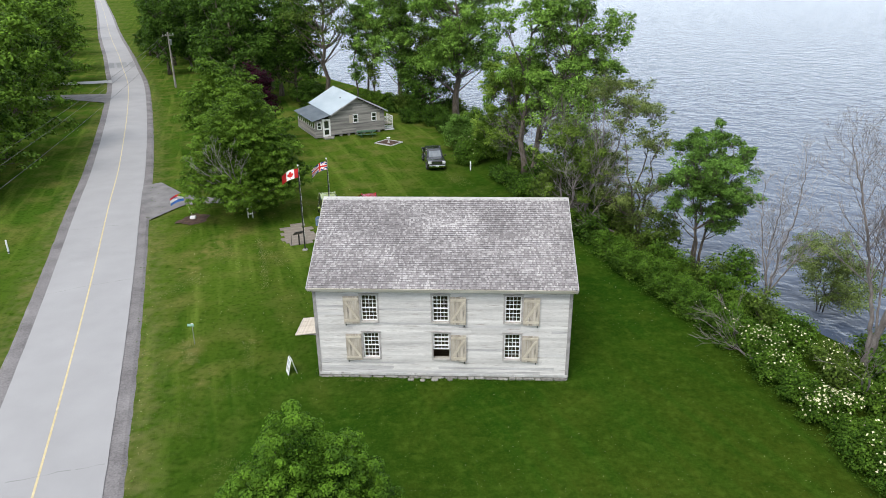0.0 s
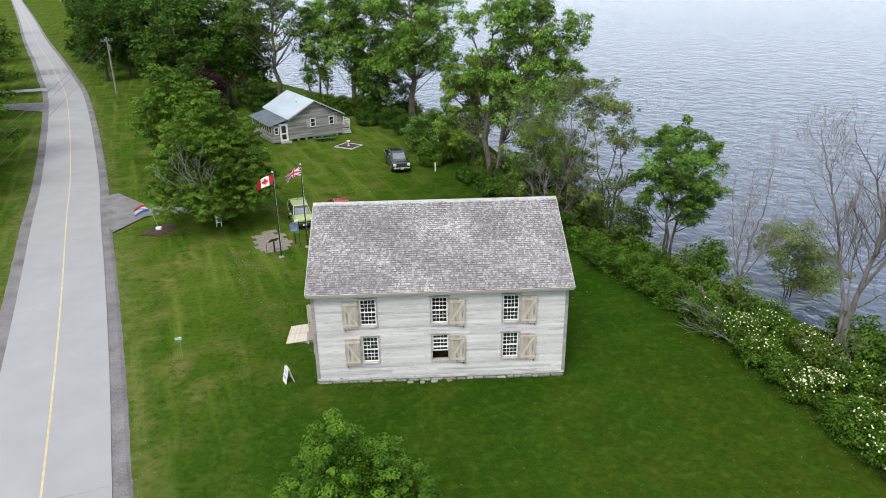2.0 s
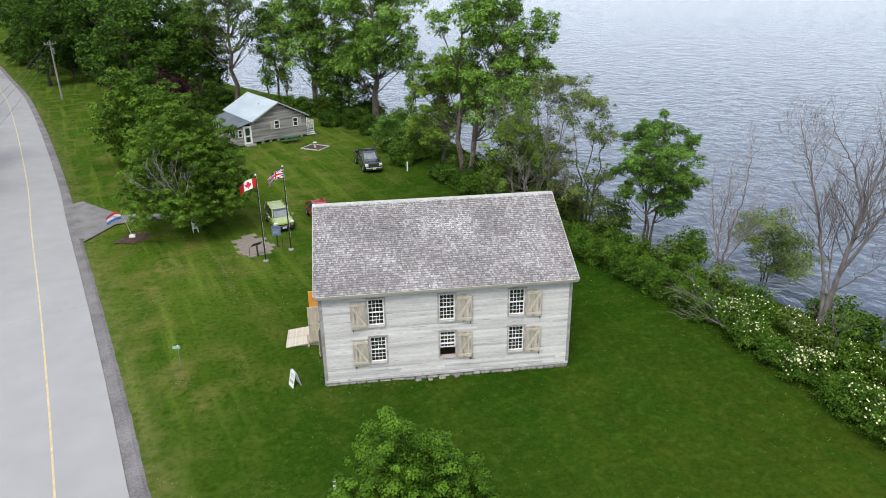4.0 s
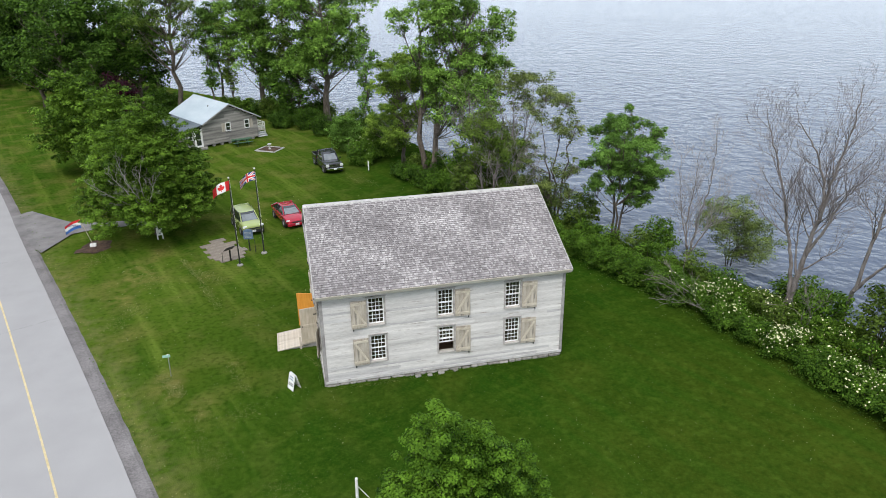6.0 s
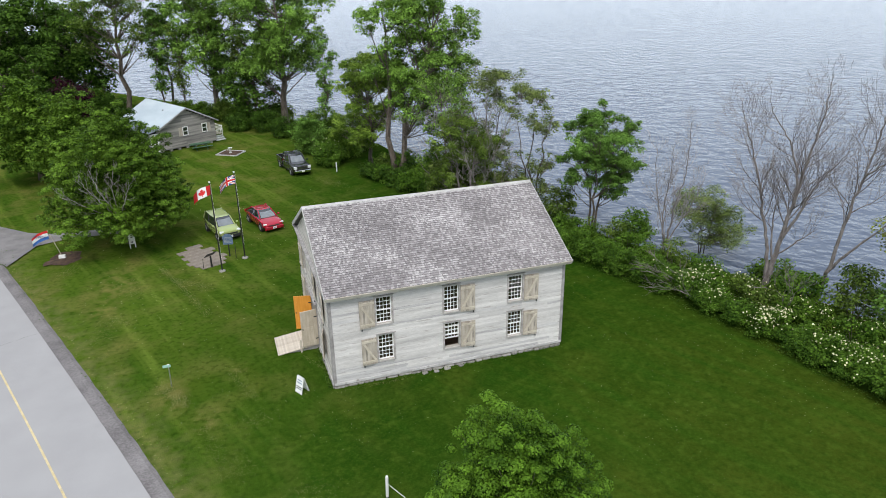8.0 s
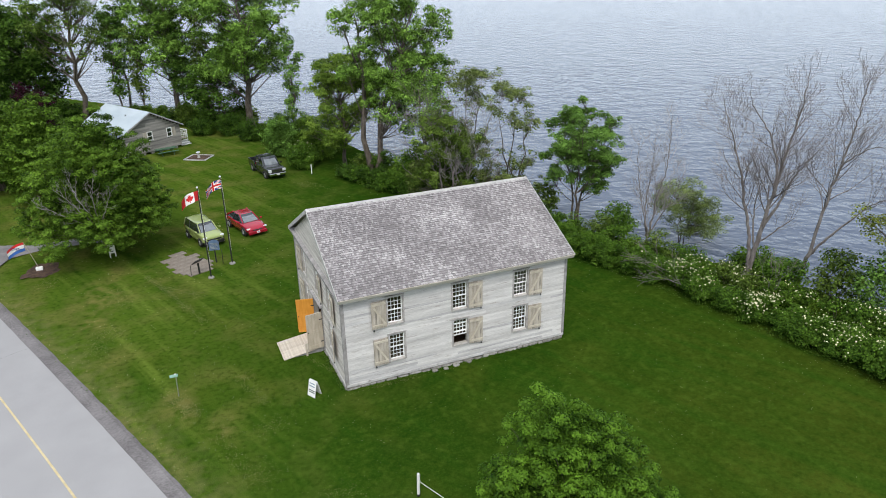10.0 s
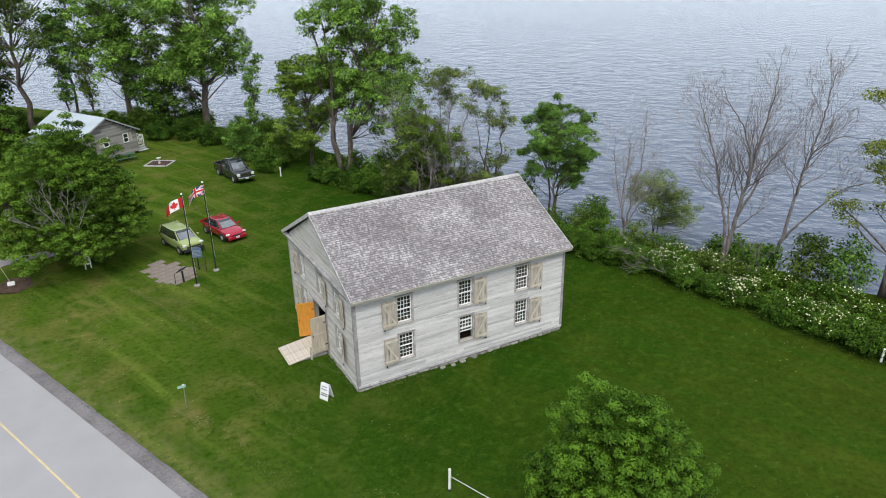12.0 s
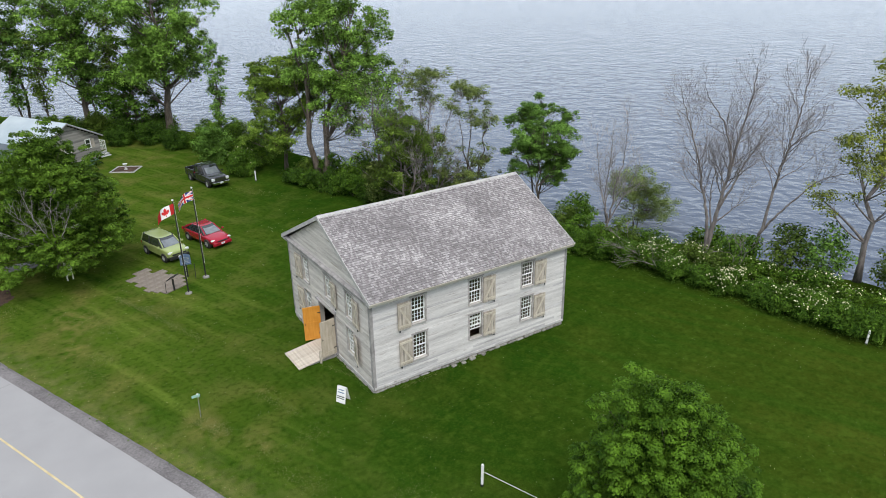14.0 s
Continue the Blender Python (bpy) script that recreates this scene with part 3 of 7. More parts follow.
# openings: (from, to, low, high) along each wall
FRONT = [(2.07, 2.79, 2.92, 4.21), (5.23, 5.95, 2.92, 4.21), (8.42, 9.14, 2.92, 4.21), (2.10, 2.82, 1.05, 2.33), (5.25, 5.97, 1.05, 2.33), (8.42, 9.14, 1.05, 2.33)]
FRONT_SHUT = [(1.30, 2.00), (6.02, 6.72), (9.21, 9.93), (1.32, 2.02), (6.04, 6.74), (9.21, 9.93)]
WEST = [(1.66, 2.36, 2.92, 4.21), (3.94, 4.62, 3.02, 4.21), (6.58, 7.28, 2.92, 4.21), (1.72, 2.42, 1.05, 2.33), (6.58, 7.28, 1.05, 2.33)]
WEST_SHUT = [(0.95, 1.60), (3.22, 3.88), (7.36, 8.10), (1.0, 1.65), (7.36, 8.10)]
DOOR = (3.74, 5.46, 0.30, 2.36)


def pierced_wall(length, height, base, holes, thickness):
    """A wall in the x-z plane, from y = 0 inwards, built of blocks round its openings."""
    s = Shape()
    xs = sorted({0, length, *[h[0] for h in holes], *[h[1] for h in holes]})
    zs = sorted({base, height, *[h[2] for h in holes], *[h[3] for h in holes]})
    for x0, x1 in zip(xs, xs[1:]):
        for z0, z1 in zip(zs, zs[1:]):
            cx, cz = (x0 + x1) / 2, (z0 + z1) / 2
            if not any(h[0] < cx < h[1] and h[2] < cz < h[3] for h in holes):
                s.box((x0, 0, z0), (x1, thickness, z1))
    return s


def clapboards(length, top, base, holes, seed, exposure=0.118, gable=None):
    """Overlapping boards, each course in uneven lengths, cut round the openings. gable: half width and height of the triangle above top."""
    rng = random.Random(seed)
    pieces = []
    z = base
    while z < (top if gable is None else top + gable) - 0.02:
        z1 = min(z + exposure, top + (gable or 0))
        spans = [(0.0, length)]
        if gable is not None:
            t = (z1 - top) / gable
            spans = [(length / 2 * t, length - length / 2 * t)] if t > 0 else spans
        for h in holes:
            if h[2] - 0.06 < (z + z1) / 2 < h[3] + 0.06:
                spans = [piece for a, b in spans for piece in ((a, min(b, h[0] - 0.06)), (max(a, h[1] + 0.06), b)) if piece[1] - piece[0] > 0.02]
        for a, b in spans:
            x = a
            while x < b - 1e-6:
                x1 = min(b, x + rng.uniform(1.6, 4.4))
                if b - x1 < 0.5:
                    x1 = b
                lip = rng.uniform(-0.004, 0.004)
                y0, y1 = -0.026 + lip, -0.005
                pieces.append(([(x, y0, z), (x1 - 0.003, y0, z), (x1 - 0.003, y1, z1 + 0.01), (x, y1, z1 + 0.01), (x, 0.0, z), (x1 - 0.003, 0.0, z)],
                               [(0, 1, 2, 3), (4, 5, 1, 0), (0, 3, 4), (1, 5, 2)]))
                x = x1
        z = z1
    return pieces


TO_FRONT = Matrix.Identity(4)
TO_WEST = pose(0, DEPTH, 0, 0, 0, -90)      # wall x runs from north to south
TO_EAST = pose(LEN, 0, 0, 0, 0, 90)
TO_NORTH = pose(LEN, DEPTH, 0, 0, 0, 180)


def west_span(a, b):
    return DEPTH - b, DEPTH - a


WEST_HOLES = [(*west_span(h[0], h[1]), h[2], h[3]) for h in (*WEST, DOOR)]
THICK = 0.18
cladding = []
for name, to, length, holes, gable, seed in (("front", TO_FRONT, LEN, FRONT, None, 11), ("west", TO_WEST, DEPTH, WEST_HOLES, 2.42, 12),
                                              ("east", TO_EAST, DEPTH, [], 2.42, 13), ("north", TO_NORTH, LEN, [], None, 14)):
    inset = THICK if name in ("west", "east") else 0.0
    wall_holes = [(h[0], h[1], h[2], h[3]) for h in holes]
    s = pierced_wall(length, WALL_H, 0.1, wall_holes, THICK)
    if gable:
        s.add([(0, 0, WALL_H), (length, 0, WALL_H), (length / 2, 0, WALL_H + gable), (0, THICK, WALL_H), (length, THICK, WALL_H), (length / 2, THICK, WALL_H + gable)],
              [(0, 1, 2), (5, 4, 3), (1, 4, 5, 2), (0, 2, 5, 3)])
    core = part("wall", s, INSIDE, house, "", to, kind="")
    cladding.append((core, clapboards(length, WALL_H, PLINTH + 0.12, holes, seed, gable=gable), name in ("front", "west"), SIDING if name == "front" else SIDING_WEST))
    # sill board along the foot of the wall, and corner boards
    part("sill_board", Shape().box((0, -0.05, PLINTH), (length, -0.004, PLINTH + 0.12)), TRIM, core)
    for x0, x1 in ((-0.03, 0.11), (length - 0.11, length + 0.03)):
        part("corner_board", Shape().box((x0, -0.040, PLINTH), (x1, -0.0315, WALL_H - 0.27)), GREYTRIM, core)


def foundation_stones():
    rng = random.Random(4)
    shared = []
    for k in range(6):
        me = rounded_box((-0.5, -0.5, -0.5), (0.5, 0.5, 0.5), 0.16, 1)
        me.v = [(x * rng.uniform(0.9, 1.06), y * rng.uniform(0.85, 1.05), z * rng.uniform(0.9, 1.05)) for x, y, z in me.v]
        shared.append(me.mesh("foundation_stone", STONE))
    for to, length in ((TO_FRONT, LEN), (TO_WEST, DEPTH), (TO_EAST, DEPTH), (TO_NORTH, LEN)):
        x = 0.0
        while x < length - 0.05:
            w = min(rng.uniform(0.28, 0.62), length - x)
            lift = rng.uniform(-0.10, -0.02)
            m = to @ pose(x + w / 2, 0.095 + rng.uniform(-0.03, 0.02), 0.0 + lift, 0, 0, rng.uniform(-3, 3)) @ Matrix.Diagonal((w * 0.99, 0.34, 0.34, 1))
            part("foundation_stone", rng.choice(shared), None, house, m=m)
            x += w
    for x, y, w in ((4.2, -0.22, 0.34), (4.75, -0.25, 0.28), (5.3, -0.2, 0.4), (6.0, -0.16, 0.3)):
        m = pose(x, y, 0.04, 0, 0, rng.uniform(-20, 20)) @ Matrix.Diagonal((w * 0.8, 0.18, 0.09, 1))
        part("foundation_stone", rng.choice(shared), None, house, m=m)


foundation_stones()


def sash_shape(w, h, cols, rows):
    """Muntin grid and rails of a sash pair, lower left corner at the origin, in the x-z plane; the upper sash stands forward."""
    s = Shape()
    rail, bar = 0.05, 0.022
    half = h / 2
    for k, (z0, y) in enumerate(((0, 0.035), (half - 0.02, 0.0))):
        z1 = z0 + half + (0.02 if k else 0.0)
        s.box((0, y, z0), (rail, y + 0.034, z1)).box((w - rail, y, z0), (w, y + 0.034, z1))
        s.box((rail, y, z0), (w - rail, y + 0.034, z0 + rail)).box((rail, y, z1 - rail), (w - rail, y + 0.034, z1))
        pw, ph = (w - 2 * rail) / cols, (z1 - z0 - 2 * rail) / (rows // 2)
        for c in range(1, cols):
            s.box((rail + pw * c - bar / 2, y + 0.004, z0 + rail), (rail + pw * c + bar / 2, y + 0.03, z1 - rail))
        for r in range(1, rows // 2):
            s.box((rail, y + 0.006, z0 + rail + ph * r - bar / 2), (w - rail, y + 0.028, z0 + rail + ph * r + bar / 2))
    return s


PANE_MESH = Shape().box((-0.5, -0.002, -0.5), (0.5, 0.002, 0.5)).mesh("pane", PANE)


def window(to, span, low, high, raised=False, label=""):
    x0, x1 = span
    w, h = x1 - x0, high - low
    m = to @ pose(x0, 0, low)
    c = 0.075
    casing = Shape()
    casing.box((-c, -0.045, -c), (0, 0.0, h + c)).box((w, -0.045, -c), (w + c, 0.0, h + c))
    casing.box((0, -0.045, h), (w, 0.0, h + c)).box((0, -0.075, -c), (w, 0.0, 0))
    casing.box((-c - 0.02, -0.08, h + c), (w + c + 0.02, 0.0, h + c + 0.03))
    win = part("window", casing, CASING, house, label or "grey-framed sash window with small panes", m)
    if raised:
        s = Shape()
        half = h / 2
        pitch = (half + 0.02 - 0.1) / 3
        for zz, y in ((half - 0.02, 0.0), (half - 0.02 - pitch, 0.038)):
            z1 = zz + half + 0.02
            s.box((0, y, zz), (0.05, y + 0.034, z1)).box((w - 0.05, y, zz), (w, y + 0.034, z1))
            s.box((0.05, y, zz), (w - 0.05, y + 0.034, zz + 0.05)).box((0.05, y, z1 - 0.05), (w - 0.05, y + 0.034, z1))
            for k in range(1, 4):
                s.box((0.05 + (w - 0.1) / 4 * k - 0.011, y + 0.004, zz + 0.05), (0.05 + (w - 0.1) / 4 * k + 0.011, y + 0.03, z1 - 0.05))
            for k in range(1, 3):
                zc = zz + 0.05 + pitch * k
                s.box((0.05, y + 0.006, zc - 0.011), (w - 0.05, y + 0.028, zc + 0.011))
        part("sash", s, SASH, win, "white sash, the lower one raised", pose(0, 0.03, 0))
        rows = [(half + 0.08 + (half - 0.1) / 3 * (k + 0.5) - 0.05, 0.047) for k in range(3)]
    else:
        part("sash", sash_shape(w, h, 4, 6), SASH, win, "white sash with slender glazing bars", pose(0, 0.03, 0))
        half = h / 2
        rows = [(0.05 + (half - 0.1) / 3 * (k + 0.5), 0.082) for k in range(3)] + [(half - 0.02 + 0.05 + (half - 0.08) / 3 * (k + 0.5), 0.047) for k in range(3)]
    for z, y in rows:
        for c4 in range(4):
            mm = pose(0.05 + (w - 0.1) / 4 * (c4 + 0.5), y, z, random.uniform(-1.2, 1.2), 0, random.uniform(-1.2, 1.2)) @ Matrix.Diagonal(((w - 0.1) / 4, 1, (half - 0.08) / 3, 1))
            pane = part("pane", PANE_MESH, None, win, m=mm)
            pane.visible_shadow = False
    return win


def shutter(to, span, low, high, hinge_right, swing):
    """Board shutter thrown open beside its window, with two battens and a brace."""
    w, h = span[1] - span[0], high - low
    rng = random.Random(int(span[0] * 100 + low * 7))
    hx = span[1] if hinge_right else span[0]
    m = to @ pose(hx, -0.055, low, 0, 0, swing if hinge_right else -swing)
    sx = -1 if hinge_right else 1
    s = Shape()
    n = 3
    for k in range(n):
        a, b = w * k / n + 0.004, w * (k + 1) / n - 0.004
        dy = rng.uniform(-0.004, 0.004)
        s.box((min(sx * a, sx * b), -0.03 + dy, 0), (max(sx * a, sx * b), -0.004 + dy, h + rng.uniform(-0.006, 0.006)))
    ob = part("shutter", s, SHUTTER, house, "weathered tan board shutter standing open", m)
    lo_x, hi_x = (-w, 0) if hinge_right else (0, w)
    for z in (0.10, h - 0.20):
        part("batten", box((lo_x + 0.02, -0.056, z), (hi_x - 0.02, -0.0345, z + 0.11)), BATTEN, ob)
    a, b = Vector((lo_x + 0.08, -0.045, h - 0.2)), Vector((hi_x - 0.08, -0.045, 0.21))
    if not hinge_right:
        a, b = Vector((lo_x + 0.08, -0.045, 0.21)), Vector((hi_x - 0.08, -0.045, h - 0.2))
    d = b - a
    ang = math.degrees(math.atan2(d.z, d.x))
    brace = Matrix.Translation((a + b) / 2) @ pose(0, 0, 0, 0, -ang, 0)
    part("brace", box((-d.length / 2, -0.010, -0.045), (d.length / 2, 0.0095, 0.045)), BATTEN, ob, m=brace)
    # iron holdback and the dark edge at the foot
    part("holdback", box((sx * w * 0.88 - 0.02, -0.06, -0.09), (sx * w * 0.88 + 0.02, -0.01, 0.0)), BLACK, ob)


for k, (hole, shut) in enumerate(zip(FRONT, FRONT_SHUT)):
    raised = k == 4
    window(TO_FRONT, hole[:2], hole[2], hole[3], raised, "sash window with its lower sash raised" if raised else "")
    shutter(TO_FRONT, shut, hole[2] - 0.09, hole[3] - 0.03, shut[0] < hole[0], 3.0)
for k, (hole, shut) in enumerate(zip(WEST, WEST_SHUT)):
    window(TO_WEST, west_span(*hole[:2]), hole[2], hole[3])
    ws = west_span(*shut)
    shutter(TO_WEST, ws, hole[2] - 0.09, hole[3] - 0.03, ws[0] < west_span(*hole[:2])[0], 4.0 if k != 3 else 14.0)

# roof: two slabs with shingle courses, fascia, rake boards and a ridge cap
OVER_X, OVER_Y = 0.18, 0.40
SLOPE = math.atan2(RIDGE_Z - EAVE_Z, RIDGE_Y + OVER_Y)
SPAN = math.hypot(RIDGE_Z - EAVE_Z, RIDGE_Y + OVER_Y)
roof_south = pose(-OVER_X, -OVER_Y, EAVE_Z, math.degrees(SLOPE), 0, 0)
NORTH_RUN = DEPTH + OVER_Y - RIDGE_Y
SLOPE_N = math.atan2(RIDGE_Z - EAVE_Z, NORTH_RUN)
SPAN_N = math.hypot(RIDGE_Z - EAVE_Z, NORTH_RUN)
roof_north = pose(LEN + OVER_X, DEPTH + OVER_Y, EAVE_Z, math.degrees(SLOPE_N), 0, 180)
WIDE = LEN + 2 * OVER_X


def shingles(width, span, seed):
    rng = random.Random(seed)
    s = Shape()
    course = 0.125
    rows = int(span / course)
    for r in range(rows):
        y0 = r * span / rows
        y1 = y0 + span / rows + 0.05
        x = -rng.uniform(0, 0.1)
        while x < width:
            w = rng.uniform(0.045, 0.115)
            a, b = max(x, 0), min(x + w - 0.005, width)
            if b - a > 0.015:
                lift = rng.uniform(0.026, 0.040)
                if rng.random() < 0.04:
                    lift += 0.012
                cut = rng.uniform(-0.014, 0.010)
                t0, t1 = lift, 0.006
                s.add([(a, y0 + cut, t0), (b, y0 + cut, t0), (b, y1, t1), (a, y1, t1), (a, y0 + cut, 0.0), (b, y0 + cut, 0.0)],
                      [(0, 1, 2, 3), (0, 3, 4), (1, 5, 2)])
                # butt face in the darker tone: end grain plus painted course shadow
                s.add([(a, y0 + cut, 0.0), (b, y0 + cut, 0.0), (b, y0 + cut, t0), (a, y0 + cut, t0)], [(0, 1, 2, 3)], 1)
            x += w
    return s


for name, m, span, seed in (("south", roof_south, SPAN, 21), ("north", roof_north, SPAN_N, 22)):
    slab = part("roof", Shape().box((0, 0, -0.09), (WIDE, span, 0.0)), GREYTRIM, house, "weathered grey cedar shingle roof slope", m)
    part("shingles", shingles(WIDE, span, seed), (SHINGLE, SHINGLE_END_SHADE), slab, kind="stuff")
    part("fascia", box((0, -0.03, -0.20), (WIDE, -0.003, 0.004)), FRIEZE, slab, "cream-stained eaves board")
    for x0, x1 in ((-0.03, -0.002), (WIDE + 0.002, WIDE + 0.03)):
        part("rake_board", box((x0, -0.02, -0.15), (x1, span, 0.028)), ROOFTRIM, slab)
ridge = Shape()
ridge.add([(-OVER_X - 0.02, RIDGE_Y - 0.16, RIDGE_Z - 0.055), (WIDE - OVER_X + 0.02, RIDGE_Y - 0.16, RIDGE_Z - 0.055), (WIDE - OVER_X + 0.02, RIDGE_Y, RIDGE_Z + 0.05),
           (-OVER_X - 0.02, RIDGE_Y, RIDGE_Z + 0.05), (-OVER_X - 0.02, RIDGE_Y + 0.16, RIDGE_Z - 0.055), (WIDE - OVER_X + 0.02, RIDGE_Y + 0.16, RIDGE_Z - 0.055)],
          [(0, 1, 2, 3), (3, 2, 5, 4), (0, 3, 4), (1, 5, 2)])
part("ridge_cap", ridge, ROOFTRIM, house, "pale board ridge cap")
# frieze under the eaves, and the cornice that runs level across both gables
for to, length in ((TO_FRONT, LEN), (TO_NORTH, LEN)):
    part("soffit", box((-OVER_X, -OVER_Y + 0.03, WALL_H - 0.05), (length + OVER_X, -0.036, WALL_H - 0.02), to), TRIM, house)
    part("frieze", box((0, -0.034, WALL_H - 0.26), (length, -0.0315, WALL_H - 0.05), to), FRIEZE, house)
for to in (TO_WEST, TO_EAST):
    s = Shape().box((-0.30, -0.17, WALL_H - 0.10), (DEPTH + 0.30, -0.036, WALL_H + 0.06))
    s.add([(-0.34, -0.20, WALL_H + 0.06), (DEPTH + 0.34, -0.20, WALL_H + 0.06), (DEPTH + 0.34, -0.03, WALL_H + 0.13), (-0.34, -0.03, WALL_H + 0.13),
           (-0.34, -0.03, WALL_H + 0.06), (DEPTH + 0.34, -0.03, WALL_H + 0.06)], [(0, 1, 2, 3), (4, 5, 1, 0), (0, 3, 4), (1, 5, 2)])
    s.v = [to @ Vector(p) for p in s.v]
    part("cornice", s, GREYTRIM, house, "grey moulded cornice across the gable")
part("floor_inside", box((THICK, THICK, 0.18), (LEN - THICK, DEPTH - THICK, 0.30)), FLOORWOOD, house, "dark old floor boards")
part("loft_ceiling", box((THICK, THICK, WALL_H - 0.16), (LEN - THICK, DEPTH - THICK, WALL_H - 0.06)), INSIDE, house)

# doorway: frame, drip board, two leaves thrown open, ramp
s = Shape()
a, b = west_span(DOOR[0], DOOR[1])
s.box((a - 0.13, -0.05, 0.16), (a, 0.0, DOOR[3] + 0.15)).box((b, -0.05, 0.16), (b + 0.13, 0.0, DOOR[3] + 0.15)).box((a, -0.05, DOOR[3]), (b, 0.0, DOOR[3] + 0.15))
s.box((a - 0.24, -0.16, DOOR[3] + 0.15), (b + 0.24, 0.0, DOOR[3] + 0.22)).box((a - 0.05, -0.10, 0.16), (b + 0.05, 0.17, 0.305))
s.v = [TO_WEST @ Vector(p) for p in s.v]
part("door_frame", s, GREYTRIM, house, "grey weathered door frame with drip board")


def door_leaf(m, width, height, material, label, flip):
    """A panelled leaf hinged at the origin, running along x; panels recessed on both faces."""
    s = Shape().box((0.02, -0.012, 0.02), (width - 0.02, 0.012, height - 0.02))
    leaf = part("door", s, material, house, label, m)
    for x0, x1, z0, z1 in ((0, 0.12, 0, height), (width - 0.12, width, 0, height), (0.12, width - 0.12, 0, 0.2), (0.12, width - 0.12, height - 0.13, height),
                           (0.12, width - 0.12, height * 0.47, height * 0.47 + 0.13)):
        part("rail", box((x0, -0.028, z0), (x1, 0.028, z1)), material, leaf)
    part("latch", box((width - 0.09, -0.05, height * 0.48), (width - 0.05, 0.05, height * 0.48 + 0.07)), BLACK, leaf)
    for z in (0.3, height - 0.4):
        part("hinge", box((-0.01, -0.035, z), (0.14, 0.035, z + 0.05)), BLACK, leaf)
    return leaf


door_leaf(pose(-0.07, DOOR[1] - 0.02, 0.32, 0, 0, 180 - 14), 0.86, 1.84, ORANGE, "orange-painted door leaf standing open", False)
door_leaf(pose(-0.07, DOOR[0] + 0.02, 0.32, 0, 0, 180 + 8), 0.80, 1.90, TANDOOR, "weathered tan door leaf standing open", True)

ramp = thing("ramp", "pale plank ramp rising to the open doorway", "ramp", pose(0, 0, 0))
tilt = math.atan2(0.24, 1.85)
plank = Shape().box((-0.098, 0, -0.02), (0.098, 2.02, 0.02)).mesh("plank", RAMPWOOD)
for k in range(9):
    y = 3.84 + 0.2 * k
    part("plank", plank, None, ramp, m=Matrix.Translation((-0.08, y, 0.29)) @ pose(0, 0, 0, 0, 0, 90) @ pose(0, 0, 0, -math.degrees(tilt), 0, random.uniform(-0.4, 0.4)))
for y in (3.80, 4.62, 5.44):
    part("bearer", Shape().add([(-0.12, y, 0.02), (-1.95, y, 0.0), (-1.95, y, 0.015), (-0.12, y, 0.25), (-0.12, y + 0.06, 0.02), (-1.95, y + 0.06, 0.0), (-1.95, y + 0.06, 0.015), (-0.12, y + 0.06, 0.25)],
                                 [(0, 1, 2, 3), (7, 6, 5, 4), (0, 4, 5, 1), (3, 2, 6, 7), (0, 3, 7, 4), (1, 5, 6, 2)]), GREYTRIM, ramp, fix=True)
part("door_stop_post", box((-0.99, 3.66, 0.0), (-0.90, 3.75, 0.72)), RAMPWOOD, ramp)


# clapboards last: each board of the two walls in view is a piece of its own
for core, pieces, single, boards in cladding:
    if single:
        wear = random.Random(64)
        for verts, faces in pieces:
            # the lowest boards, and some between the storeys, have lost most of their paint
            z = verts[0][2]
            chance = 0.7 if z < 0.62 else 0.3 if 2.40 < z < 2.85 else 0.05
            bare = wear.random() < chance and boards is SIDING
            part("clapboard", Shape().add(verts, faces), SIDING_BARE if bare else boards, core, fix=True)
    else:
        rest = Shape()
        for verts, faces in pieces:
            rest.add(verts, faces)
        part("cladding", rest, boards, core, "worn white clapboards", kind="stuff", fix=True)


# ---- vehicles ----
def paint(name, colour, metal=0.2):
    return surface(name, tuple(c * 0.92 for c in colour), tuple(c * 1.06 for c in colour), 0.26, 1.0, fine=8, fine_amount=0.2, bump=0, metal=metal, coat=1.0)


CAR_GREEN, CAR_RED, CAR_GREY = paint("lime_green_car_paint", (0.36, 0.43, 0.155), 0.3), paint("red_car_paint", (0.40, 0.008, 0.032), 0.3), paint("dark_grey_car_paint", (0.030, 0.032, 0.038), 0.3)
TYRE = surface("tyre_rubber", (0.012, 0.012, 0.012), (0.03, 0.03, 0.03), 0.85, 4)
RIM = surface("alloy_rim", (0.42, 0.43, 0.44), (0.60, 0.61, 0.62), 0.35, 4, metal=0.8, bump=0)
CARGLASS = surface("tinted_car_glass", (0.016, 0.020, 0.024), (0.030, 0.036, 0.042), 0.03, 2, bump=0, spec=1.0, coat=0.8)
# pale base colour stands in for the sky reflected in the glass
SCREEN_SKY = surface("windscreen_reflection_tone", (0.10, 0.115, 0.13), (0.18, 0.20, 0.215), 0.04, 2, bump=0, spec=1.0, coat=1.0)
LAMPGLASS = surface("headlamp_lens", (0.55, 0.57, 0.58), (0.72, 0.74, 0.75), 0.12, 4, bump=0, spec=0.6)
TAILRED = surface("tail_lamp_lens", (0.25, 0.01, 0.01), (0.35, 0.02, 0.02), 0.2, 4, bump=0)
CHROME = surface("chrome", (0.55, 0.55, 0.55), (0.68, 0.68, 0.68), 0.15, 4, metal=1.0, bump=0)


